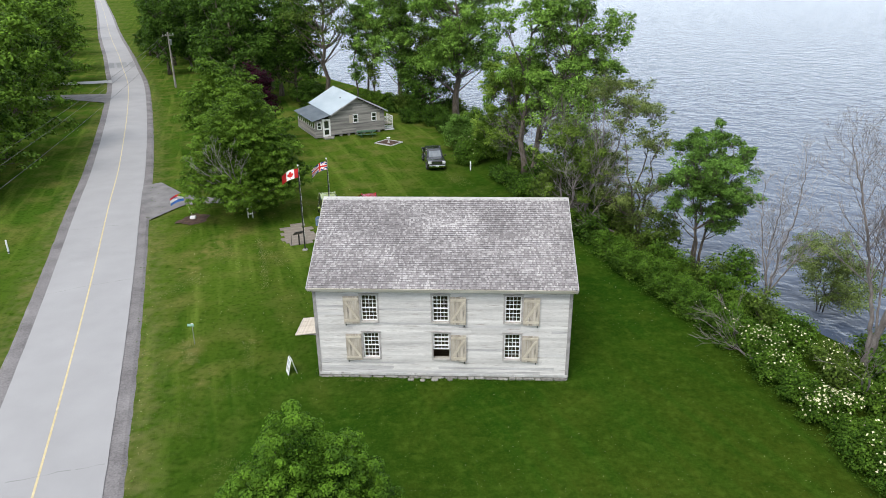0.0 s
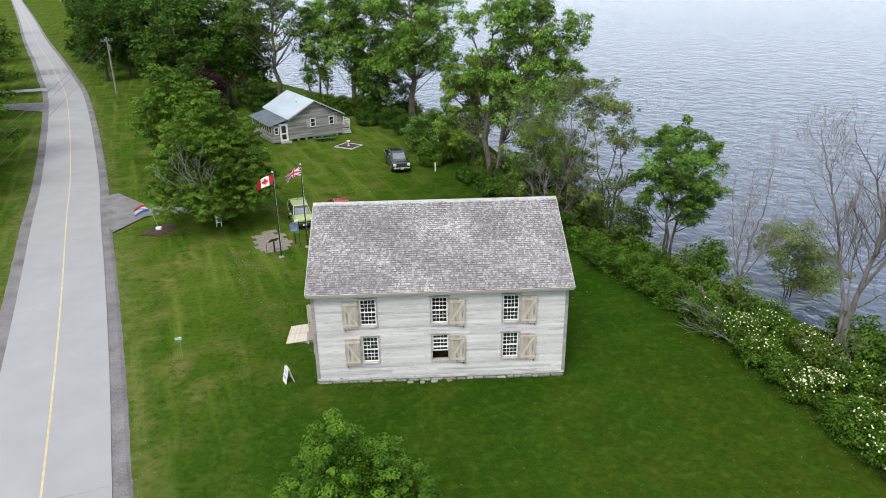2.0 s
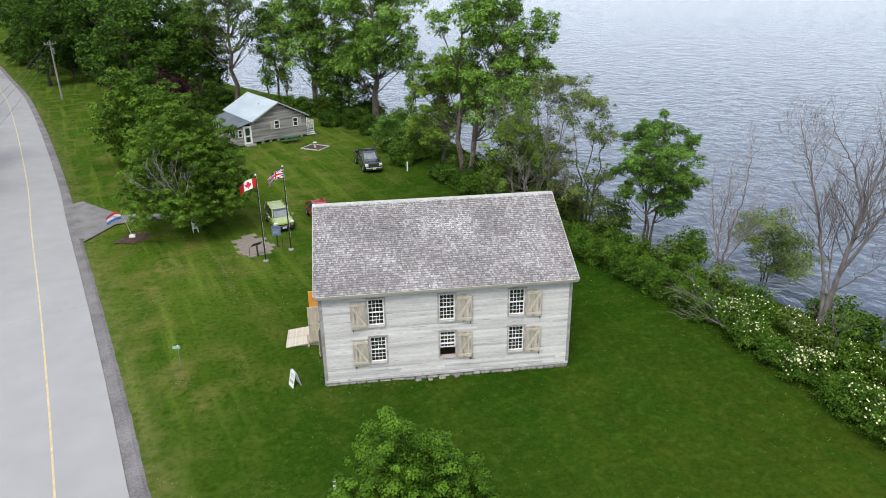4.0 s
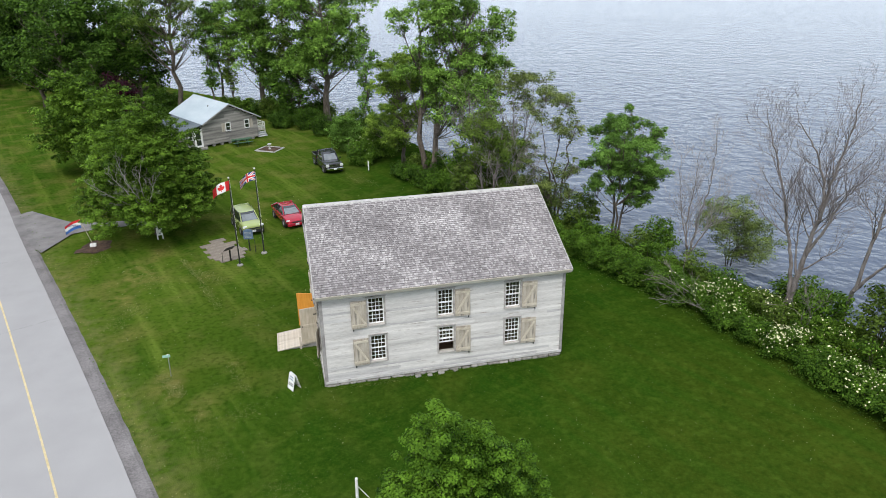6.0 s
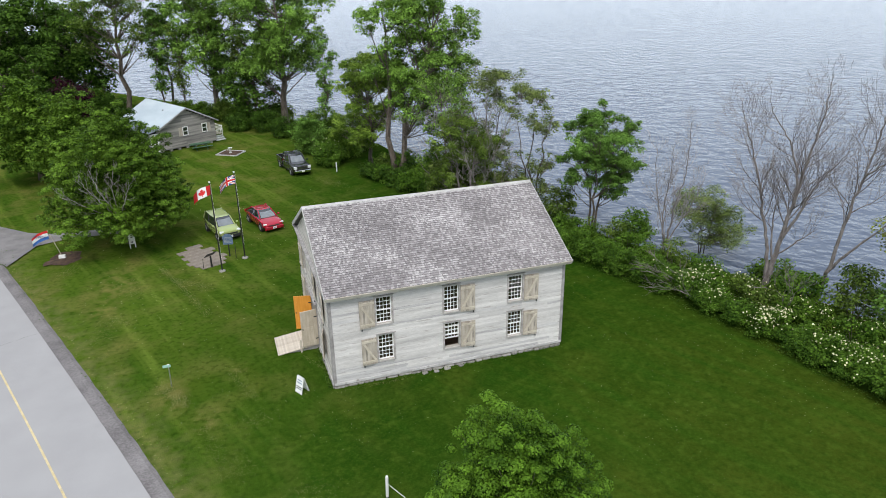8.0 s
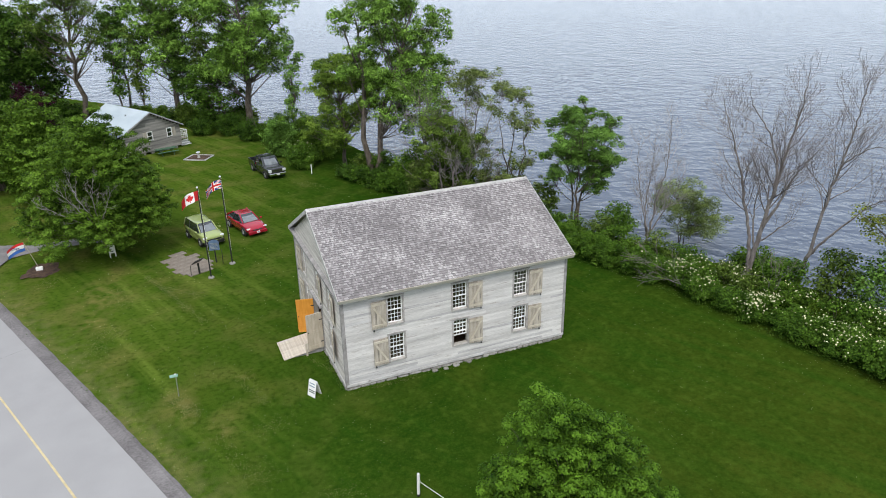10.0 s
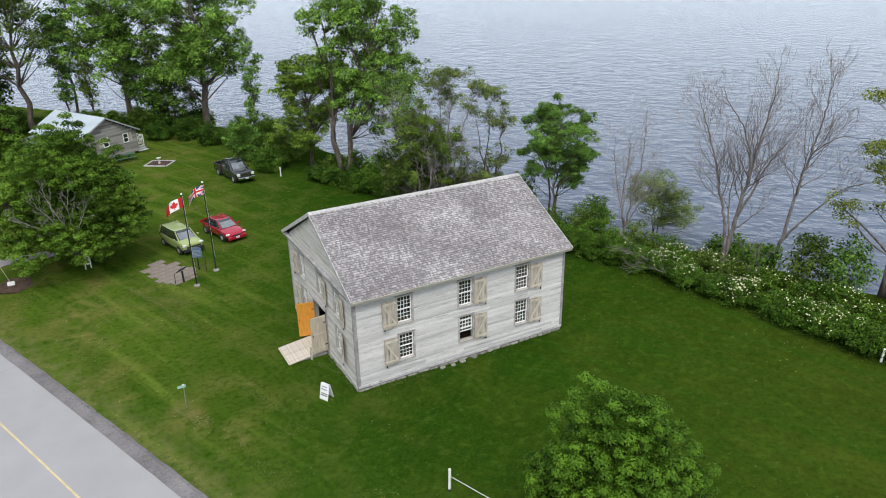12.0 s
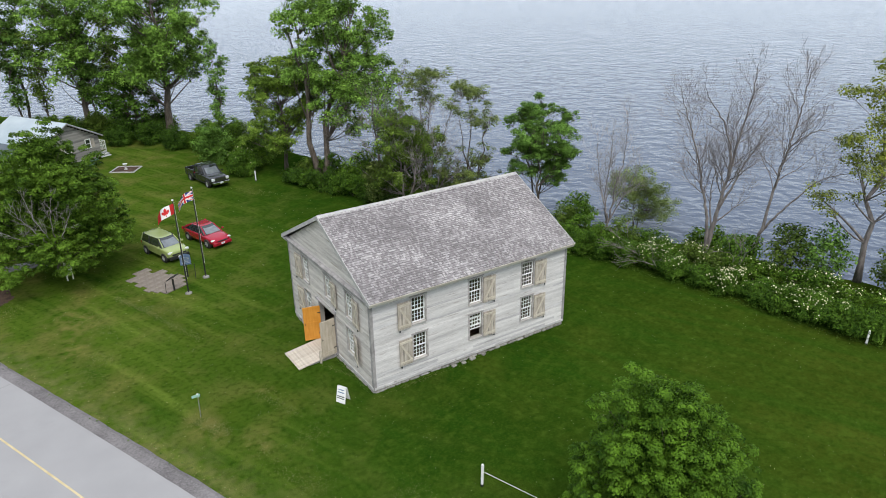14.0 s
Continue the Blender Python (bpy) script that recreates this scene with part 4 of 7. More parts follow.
def wheel_mesh(r, w):
    tyre, rim = Shape(), Shape()
    n = 20
    ring = [(r * 0.62, -w / 2), (r * 0.93, -w / 2), (r, -w * 0.33), (r, w * 0.33), (r * 0.93, w / 2), (r * 0.62, w / 2)]
    tyre.loft([[(q * math.cos(2 * math.pi * k / n), y, q * math.sin(2 * math.pi * k / n)) for q, y in ring] for k in range(n + 1)], cap=False)
    rim.loft([[(q * math.cos(2 * math.pi * k / n), y, q * math.sin(2 * math.pi * k / n)) for q, y in ((r * 0.63, -w * 0.42), (r * 0.63, w * 0.42), (r * 0.55, w * 0.30), (0.02, w * 0.34), (0.02, -w * 0.34), (r * 0.55, -w * 0.30))]
              for k in range(n + 1)], cap=False)
    for k in range(5):
        m = pose(0, 0, 0, 0, 72 * k, 0)
        rim.box((0.03, -w * 0.42, -r * 0.07), (r * 0.60, w * 0.42, r * 0.07), 0, m)
    return tyre.mesh("tyre", TYRE, fix=True, smooth=True), rim.mesh("rim", RIM, fix=True)


def rounder(ob, levels):
    """Rounds a panel's edges."""
    mod = ob.modifiers.new("rounding", "SUBSURF")
    mod.levels = mod.render_levels = levels
    return ob


def vehicle(name, label, category, m, colour, body, cabin, roof_in, wheels, wheel_r, track, length, width, front):
    """A road vehicle facing +x. body: stations (x, half width, low, shoulder, top); cabin: x of its foot front and back, of its roof front and back, belt and roof height."""
    car = thing(name, label, category, m, "parked vehicles", true_size=True)
    s = Shape()
    sections = []
    for x, w, lo, sh, top in body:
        half = [(w * 0.90, lo), (w * 0.985, lo + 0.14), (w, (lo + sh) / 2), (w * 0.985, sh - 0.07), (w * 0.93, sh), (w * 0.62, top - 0.012), (w * 0.3, top)]
        sections.append([(x, -a, z) for a, z in half[::-1]][::-1] + [(x, a, z) for a, z in half[::-1]])
    s.loft(sections)
    rounder(part("body", s, colour, car, fix=True, smooth=True), 2)
    f0, b0, f1, b1, belt, top = cabin
    wb, wt = width / 2 * 0.92, width / 2 * roof_in
    def outline(xf, xb, w, z):
        return [(xb, -w * 0.94, z), (xb + 0.10, -w, z), ((xf + xb) / 2, -w * 1.01, z), (xf - 0.12, -w * 0.97, z), (xf, -w * 0.80, z), (xf + 0.05, 0, z),
                (xf, w * 0.80, z), (xf - 0.12, w * 0.97, z), ((xf + xb) / 2, w * 1.01, z), (xf - (xf - xb) + 0.10, w, z), (xb, w * 0.94, z), (xb - 0.04, 0, z)]
    part("cabin_glass", Shape().loft([outline(f0, b0, wb, belt - 0.05), outline(f1, b1, wt, top - 0.03)]), CARGLASS, car, "dark tinted windows", fix=True)
    n = Vector((top - belt, 0, f0 - f1)).normalized() * 0.012
    screen = [Vector((f0 + 0.02, -wb * 0.74, belt - 0.0)), Vector((f0 + 0.06, 0, belt - 0.0)), Vector((f0 + 0.02, wb * 0.74, belt - 0.0)),
              Vector((f1 + 0.01, wt * 0.74, top - 0.07)), Vector((f1 + 0.05, 0, top - 0.07)), Vector((f1 + 0.01, -wt * 0.74, top - 0.07))]
    # panel just proud of the cabin glass, its reflection painted as a pale tone
    part("windscreen", Shape().add([p + n for p in screen] + [p - n * 2 for p in screen], [(0, 1, 4, 5), (1, 2, 3, 4), (11, 10, 7, 6), (10, 9, 8, 7), (0, 6, 7, 1), (1, 7, 8, 2), (2, 8, 9, 3), (3, 9, 10, 4), (4, 10, 11, 5), (5, 11, 6, 0)]),
         SCREEN_SKY, car, "windscreen with a pale sky reflection in its colour", fix=True)
    r = Shape().loft([outline(f1 + 0.04, b1 - 0.03, wt + 0.02, top - 0.055), outline(f1 + 0.01, b1, wt, top - 0.02), outline(f1 - 0.25, b1 + 0.2, wt * 0.8, top)])
    rounder(part("car_roof", r, colour, car, fix=True, smooth=True), 1)
    for sy in (-1, 1):
        part("pillar", Shape().tube([(f0 - 0.02, sy * wb * 0.86, belt - 0.05), (f1, sy * wt * 0.87, top - 0.03)], [0.05, 0.045], 6), colour, car)
        part("pillar", Shape().tube([(b0 + 0.05, sy * wb * 0.98, belt - 0.05), (b1 + 0.06, sy * wt * 0.98, top - 0.03)], [0.09, 0.07], 6), colour, car)
        xm, xn = (f0 * 0.42 + b0 * 0.58), (f1 * 0.45 + b1 * 0.55)
        part("pillar", Shape().tube([(xm, sy * wb * 1.005, belt - 0.05), (xn, sy * wt * 1.0, top - 0.03)], [0.04, 0.035], 6), BLACK, car)
        part("mirror", rounded_box((f0 - 0.30, sy * (width / 2 + 0.08) - 0.09, belt - 0.02), (f0 - 0.17, sy * (width / 2 + 0.08) + 0.09, belt + 0.13), 0.03, 1), colour, car)
        part("sill", box((wheels[1] + wheel_r + 0.08, sy * width / 2 * 0.94 - 0.03, body[0][2] - 0.02), (wheels[0] - wheel_r - 0.08, sy * width / 2 * 0.94 + 0.03, body[0][2] + 0.1)), BLACK, car)
        part("door_seam", box((xm - 0.006, sy * width / 2 * 1.0 - 0.004, body[0][2] + 0.12), (xm + 0.006, sy * width / 2 * 1.0 + 0.004, belt - 0.12)), BLACK, car)
        part("door_handle", box((xm - 0.28, sy * (width / 2 + 0.008) - 0.012, belt - 0.16), (xm - 0.12, sy * (width / 2 + 0.008) + 0.012, belt - 0.13)), CHROME if colour is CAR_GREY else colour, car)
        hx, hz, hw, hh = front["lamp"]
        part("headlight", rounded_box((hx - 0.14, sy * width / 2 * 0.74 - hw / 2, hz - hh / 2), (hx + 0.02, sy * width / 2 * 0.74 + hw / 2, hz + hh / 2), 0.03, 1), LAMPGLASS, car, "clear headlight")
        part("tail_light", rounded_box((body[0][0] - 0.01, sy * width / 2 * 0.84 - 0.07, belt - 0.3), (body[0][0] + 0.08, sy * width / 2 * 0.84 + 0.07, belt - 0.06), 0.02, 1), TAILRED, car)
    gx, gz, gw, gh = front["grille"]
    grille = part("grille", rounded_box((gx - 0.08, -gw / 2, gz - gh / 2), (gx + 0.015, gw / 2, gz + gh / 2), 0.02, 1), BLACK, car, "black front grille")
    if front.get("bars"):
        for k in range(2):
            part("grille_bar", box((gx - 0.02, -gw / 2 * 0.95, gz - gh * 0.2 + k * gh * 0.36), (gx + 0.03, gw / 2 * 0.95, gz - gh * 0.2 + k * gh * 0.36 + 0.035)), CHROME, grille)
    bx, bz, bh = front["bumper"]
    part("front_bumper", rounded_box((bx - 0.25, -width / 2 * 0.88, bz - bh / 2), (bx, width / 2 * 0.88, bz + bh / 2), 0.05, 2), front.get("bumper_mat", colour), car)
    plate = part("number_plate", box((bx, -0.15, bz - 0.05), (bx + 0.014, 0.15, bz + 0.10)), WHITE, car, "white plate with a dark bar")
    part("plate_bar", box((bx + 0.0145, -0.10, bz), (bx + 0.017, 0.10, bz + 0.05)), SIGNBLUE, plate)
    for sy in (-1, 1):
        part("wiper", Shape().tube([(f0 + 0.02, sy * 0.1 + 0.1, belt - 0.02), (f0 - 0.16, sy * 0.1 + 0.42, belt + 0.11)], [0.012, 0.008], 4), BLACK, car)
    tm, rm = wheel_mesh(wheel_r, 0.21)
    for x in wheels:
        for sy in (-1, 1):
            arch = Shape().tube([(x, sy * (width / 2 - 0.20), wheel_r), (x, sy * (width / 2 + 0.004), wheel_r)], [wheel_r + 0.06] * 2, 20)
            part("wheel_arch", arch, BLACK, car)
            wheel = new("wheel")
            wheel.parent = car
            wheel.matrix_basis = pose(x, sy * (width / 2 - 0.06), wheel_r)
            part("tyre", tm, None, wheel)
            part("rim", rm, None, wheel)
    return car


def heading(x, y, dx, dy):
    return pose(x, y, 0.0, 0, 0, math.degrees(math.atan2(dy, dx)))


vehicle("hatchback_car", "lime green boxy hatchback parked on the lawn", "car", heading(-3.85, 22.15, 0.286, -0.958), CAR_GREEN,
        [(-2.03, 0.80, 0.42, 0.95, 1.0), (-1.95, 0.86, 0.30, 0.99, 1.05), (-1.2, 0.90, 0.22, 1.02, 1.06), (0.6, 0.90, 0.22, 1.00, 1.05), (1.0, 0.90, 0.22, 0.97, 1.06), (1.5, 0.88, 0.24, 0.93, 1.02), (1.9, 0.82, 0.30, 0.85, 0.95), (2.05, 0.72, 0.40, 0.74, 0.80)],
        (1.12, -1.98, 0.42, -1.82, 1.04, 1.60), 0.76, (1.29, -1.28), 0.32, 1.57, 4.12, 1.80,
        dict(lamp=(1.97, 0.78, 0.34, 0.17), grille=(2.04, 0.62, 1.15, 0.12), bumper=(2.08, 0.38, 0.28), bumper_mat=BLACK))
vehicle("saloon_car", "bright red saloon car parked on the lawn", "car", heading(-0.86, 23.0, 0.283, -0.96), CAR_RED,
        [(-2.27, 0.72, 0.45, 0.90, 0.96), (-2.1, 0.84, 0.30, 0.95, 1.02), (-1.5, 0.89, 0.22, 0.96, 1.03), (0.0, 0.90, 0.20, 0.93, 0.98), (0.9, 0.90, 0.20, 0.88, 0.97), (1.5, 0.88, 0.22, 0.82, 0.90), (2.0, 0.82, 0.26, 0.72, 0.80), (2.22, 0.68, 0.34, 0.60, 0.66)],
        (1.08, -1.98, 0.26, -0.98, 0.96, 1.44), 0.70, (1.38, -1.32), 0.325, 1.56, 4.58, 1.80,
        dict(lamp=(2.06, 0.66, 0.40, 0.12), grille=(2.20, 0.50, 0.80, 0.2), bumper=(2.27, 0.36, 0.28)))
truck = vehicle("pickup_truck", "dark grey pickup truck parked beside the shore bushes", "pickup truck", heading(3.2, 36.7, 0.188, -0.98), CAR_GREY,
        [(-1.05, 0.98, 0.38, 1.16, 1.20), (-0.4, 1.0, 0.34, 1.18, 1.22), (0.9, 1.0, 0.34, 1.16, 1.22), (1.5, 0.99, 0.36, 1.14, 1.22), (2.4, 0.97, 0.40, 1.08, 1.17), (2.75, 0.92, 0.48, 1.02, 1.10)],
        (1.35, -1.0, 0.62, -0.85, 1.22, 1.92), 0.78, (1.78, -1.85), 0.40, 1.72, 5.8, 2.0,
        dict(lamp=(2.72, 0.92, 0.34, 0.26), grille=(2.76, 0.90, 1.10, 0.34), bumper=(2.92, 0.56, 0.26), bumper_mat=CHROME, bars=True))
for sy in (-1, 1):
    part("bed_side", rounded_box((-2.88, sy * 0.95 - 0.055, 0.46), (-1.07, sy * 0.95 + 0.055, 1.24), 0.03, 1), CAR_GREY, truck)
part("tailgate", rounded_box((-2.92, -0.89, 0.56), (-2.83, 0.89, 1.22), 0.025, 1), CAR_GREY, truck)
part("bed_floor", box((-2.82, -0.89, 0.60), (-1.07, 0.89, 0.70)), BLACK, truck)
part("rear_bumper", rounded_box((-3.0, -0.9, 0.46), (-2.93, 0.9, 0.62), 0.02, 1), CHROME, truck)


# ---- flags and signs on the lawn ----
def flag_mesh(name, w, h, nu, nv, pick, mats, wave, sag, seed=0):
    """Cloth from the hoist (x = 0) along x, its top edge at z = 0; pick(u, v) gives the colour of each patch of cloth."""
    s = Shape()
    pts = []
    for j in range(nv + 1):
        for i in range(nu + 1):
            u, v = i / nu, j / nv
            y = wave * math.sin(u * 6.0 + v * 1.1 + seed) * (0.25 + u) * 0.5
            pts.append((u * w * (1 - 0.04 * math.sin(u * 3)), y, -(1 - v) * h - sag * u * u))
    s.v = pts
    for j in range(nv):
        for i in range(nu):
            a = j * (nu + 1) + i
            s.f.append((a, a + 1, a + nu + 2, a + nu + 1))
            s.m.append(pick((i + 0.5) / nu, (j + 0.5) / nv))
    return s.mesh(name, *mats, smooth=True)


LEAF_HALF = [(0, 1.0), (0.2, 0.62), (0.43, 0.74), (0.32, 0.15), (0.6, 0.45), (0.67, 0.3), (1.0, 0.36), (0.88, 0.05), (1.0, -0.05), (0.5, -0.42), (0.55, -0.6), (0.06, -0.53), (0.06, -1.0)]
LEAF_RING = LEAF_HALF + [(-x, y) for x, y in LEAF_HALF[::-1]]


def inside(ring, x, y):
    hit = False
    for (x0, y0), (x1, y1) in zip(ring, ring[1:] + ring[:1]):
        if (y0 > y) != (y1 > y) and x < x0 + (y - y0) / (y1 - y0) * (x1 - x0):
            hit = not hit
    return hit


def maple_flag(u, v):
    if u < 0.25 or u > 0.75:
        return 0
    return 0 if inside(LEAF_RING, (u - 0.5) * 2 / 0.40, (v - 0.5) / 0.40) else 1


def union_flag(u, v):
    x, y = (u - 0.5) * 2, v - 0.5          # twice as long as high
    if abs(x) < 0.10 or abs(y) < 0.10:
        return 0
    if abs(x) < 0.167 or abs(y) < 0.167:
        return 1
    d1, d2 = (x - 2 * y) / 5 ** 0.5, (x + 2 * y) / 5 ** 0.5
    if abs(d1) < 0.035 or abs(d2) < 0.035:
        return 0
    return 1 if abs(d1) < 0.105 or abs(d2) < 0.105 else 2


def open_flag(u, v):
    return 0 if v > 0.72 else (1 if v > 0.32 else 2)


def flagpole(x, y, height, label, turn, cloth):
    pole = thing("flagpole", label, "flagpole", pose(x, y, 0.0), "flagpoles")
    part("pole", Shape().tube([(0, 0, -0.05), (0, 0, height * 0.5), (0, 0, height)], [0.045, 0.038, 0.028], 10), BLACK, pole)
    part("footing", Shape().tube([(0, 0, -0.02), (0, 0, 0.05), (0, 0, 0.09)], [0.20, 0.19, 0.13], 12), STONE, pole, "pale concrete footing")
    part("finial", Shape().tube([(0, 0, height - 0.01), (0, 0, height + 0.03), (0, 0, height + 0.08), (0, 0, height + 0.1)], [0.03, 0.06, 0.05, 0.01], 8), SASH, pole, "white ball finial")
    part("halyard", Shape().tube([(0.06, 0, 0.9), (0.05, 0, height - 0.05)], [0.006, 0.006], 4), SASH, pole)
    part("cleat", box((0.03, -0.015, 3.66), (0.07, 0.015, 3.76)), METAL, pole)
    part("flag", cloth, None, pole, "", pose(0, 0, height - 0.14, 0, 0, turn))


flagpole(-4.2, 15.3, 5.75, "black flagpole flying a red and white maple leaf flag", 196,
         flag_mesh("maple_leaf_flag", 1.06, 0.60, 56, 30, maple_flag, (RED, FLAGWHITE), 0.26, 0.44))
flagpole(-2.7, 17.0, 5.75, "black flagpole flying a red, white and blue union flag", 188,
         flag_mesh("union_flag", 1.0, 0.56, 56, 30, union_flag, (RED, FLAGWHITE, BLUE), 0.28, 0.52, 1.0))

openflag = thing("open_flag", "small red, white and blue flag leaning from a white block", "flag", pose(-14.05, 21.2, 0.03))
part("block", rounded_box((-0.20, -0.14, 0.0), (0.20, 0.14, 0.20), 0.02, 1), WHITE, openflag)
part("pole", Shape().tube([(0, 0, 0.1), (-0.52, 0.05, 2.0)], [0.02, 0.016], 6), TANDOOR, openflag)
cloth = part("flag", flag_mesh("open_flag_cloth", 0.98, 0.58, 24, 18, open_flag, (RED, FLAGWHITE, SKYBLUE), 0.1, 0.38), None, openflag, "", pose(-0.52, 0.05, 1.98, 0, 0, 192))
font = bpy.data.curves.new("lettering", "FONT")
font.body, font.size, font.align_x, font.align_y, font.extrude = "OPEN", 0.24, "CENTER", "CENTER", 0.002
font.materials.append(BLUE)
lettering = new("lettering", font)
lettering.parent = cloth
lettering.matrix_basis = pose(0.48, 0.035, -0.36, 90, 12, 180)

board = thing("a_frame_sign", "white folding sign board standing on the grass", "sign", pose(-1.42, 0.30, 0, 0, 0, 118), true_size=True)
for sy in (-1, 1):
    panel = part("panel", rounded_box((-0.28, -0.012, 0), (0.28, 0.012, 0.90), 0.008, 1), WHITE, board, "white panel with dark unreadable lines", pose(0, sy * 0.24, 0, sy * 13.5, 0, 0))
    for z, w, mat in ((0.70, 0.36, SIGNBLUE), (0.56, 0.40, SIGNBLUE), (0.34, 0.44, BLACK), (0.24, 0.44, BLACK)):
        part("text_bar", box((-w / 2, sy * 0.012 - 0.002, z), (w / 2, sy * 0.012 + 0.002, z + 0.05)), mat, panel)

marker = thing("road_marker", "thin metal post with a pale green marker plate", "marker post", pose(-7.0, 2.85, 0), true_size=True)
part("post", Shape().tube([(0, 0, -0.05), (0.03, 0, 1.18)], [0.022, 0.022], 6), METAL, marker)
part("plate", rounded_box((-0.26, -0.012, 1.10), (0.14, 0.012, 1.26), 0.008, 1), GREENSIGN, marker, "faded green plate")
part("post_cap", box((-0.03, -0.03, 1.26), (0.06, 0.03, 1.285)), SASH, marker)

treesign = thing("welcome_sign", "tall white sign with dark lines on two posts", "sign", pose(-9.75, 21.45, 0, 0, 0, 18))
for x in (-0.17, 0.17):
    part("post", box((x - 0.03, -0.03, 0), (x + 0.03, 0.03, 1.3)), WHITE, treesign)
panel = part("panel", rounded_box((-0.15, -0.02, 0.30), (0.15, 0.02, 1.28), 0.01, 1), WHITE, treesign)
for z, w in ((1.14, 0.16), (0.86, 0.10), (0.74, 0.13), (0.40, 0.12)):
    part("text_bar", box((-w / 2, -0.024, z), (w / 2, -0.0205, z + 0.08)), BLACK, panel)


def slab_patio():
    """Slabs laid in staggered rows, with ragged ends in the grass."""
    patio = thing("patio", "sandy slab patio with ragged edges set in the lawn", "patio", pose(-5.4, 18.5, 0.0, 0, 0, 24))
    rng = random.Random(9)
    slab = rounded_box((-0.2585, -0.2585, -0.05), (0.2585, 0.2585, 0.045), 0.004, 1).mesh("slab", PAVER)
    rows = [(-1, 1), (-2, 1), (-2, 2), (-2, 1), (-2, 1), (-2, 1), (-2, 0), (-1, 0)]
    for r, (a, b) in enumerate(rows):
        for k in range(a, b + 1):
            part("slab", slab, None, patio, m=pose(k * 0.52 + (0.26 if r % 2 else 0) + 0.12 * (3.5 - r) * -1 * 0.5, (r - 4) * 0.52, rng.uniform(-0.003, 0.003), rng.uniform(-0.25, 0.25), rng.uniform(-0.25, 0.25), rng.uniform(-0.3, 0.3)))


slab_patio()
lect = thing("lectern_sign", "black slanted information panel on a post", "information board", pose(-4.80, 16.2, 0, 0, 0, -145), true_size=True)
part("post", box((-0.045, -0.045, 0), (0.045, 0.045, 0.85)), BLACK, lect)
panel = part("panel", rounded_box((-0.38, -0.28, -0.025), (0.38, 0.28, 0.025), 0.008, 1), BLACK, lect, "", pose(0, 0, 0.98, 38, 0, 0))
part("picture", box((-0.34, -0.24, 0.0255), (0.34, 0.24, 0.029)), DARKWOOD, panel)
plaque = thing("historic_plaque", "blue-grey rounded plaque on a dark post", "plaque", pose(-3.62, 17.65, 0, 0, 0, -12), true_size=True)
part("post", Shape().tube([(0, 0, -0.05), (0, 0, 1.0)], [0.05, 0.045], 8), BLACK, plaque)
ring = [(-0.36, 0.95), (0.36, 0.95), (0.36, 1.55)] + [(0.36 * math.cos(a), 1.55 + 0.22 * math.sin(a)) for a in np.linspace(0.2, math.pi - 0.2, 9)] + [(-0.36, 1.55)]
panel = part("panel", Shape().loft([[(x, -0.025, z) for x, z in ring], [(x, 0.025, z) for x, z in ring]]), SIGNBLUE, plaque, "", fix=True)
for k in range(5):
    part("text_bar", box((-0.27, -0.029, 1.08 + 0.1 * k), (0.27, -0.0255, 1.115 + 0.1 * k)), METAL, panel)
for x, y, h in ((-5.3, 16.05, 0.72), (-3.25, 17.25, 0.95)):
    stake = thing("garden_stake", "thin dark stake standing in the grass", "stake", pose(x, y, 0), "stakes")
    part("rod", Shape().tube([(0, 0, -0.05), (0.03, 0, h)], [0.02, 0.016], 6), BLACK, stake)


def white_post(x, y, h, lean, label, cable=None):
    p = thing("white_post", label, "post", pose(x, y, 0), "white posts")
    part("tube", Shape().tube([(0, 0, -0.05), (lean, 0, h - 0.04), (lean, 0, h)], [0.055, 0.055, 0.04], 10), WHITE, p)
    if cable:
        part("cable", Shape().tube([(0.03, 0, h * 0.66), cable], [0.014, 0.014], 5), METAL, p)
    part("collar", Shape().tube([(lean * 0.1, 0, 0.0), (lean * 0.1, 0, 0.10)], [0.062, 0.062], 10), BLACK, p)


white_post(0.47, -7.52, 1.0, 0.02, "white plastic post with a wire stay", (1.35, -1.9, 0.02))
white_post(22.1, -10.3, 0.80, 0.06, "white post leaning before the hedge")
white_post(6.7, 34.4, 0.95, 0.0, "white post beside the shore bushes")
white_post(-24.0, 14.4, 0.9, 0.0, "white marker post on the far verge")


# ---- the grey cottage ----
COTTAGE_AT = pose(-10.22, 46.9, 0, 0, 0, 29)
cottage = thing("cottage", "weathered grey board cottage with pale tin roof", "house", COTTAGE_AT)
CW, CL, PW = 8.05, 7.8, 1.75       # width, length, porch width
EL, ER, PK = 2.45, 2.5, 4.15      # eaves and peak
PX = (PW + CW) / 2
walls = Shape()
# front and back gables of the main body, side walls, porch walls
for y0, y1 in ((0, 0.15), (CL - 0.15, CL)):
    walls.loft([[(PW, y, 0.22), (CW, y, 0.22), (CW, y, ER), (PX, y, PK - 0.05), (PW, y, EL)] for y in (y0, y1)])
walls.box((CW - 0.15, 0.15, 0.22), (CW, CL - 0.15, ER)).box((PW, 0.15, 0.22), (PW + 0.15, CL - 0.15, EL))
body = part("wall", walls, DARKWOOD, cottage, fix=True)


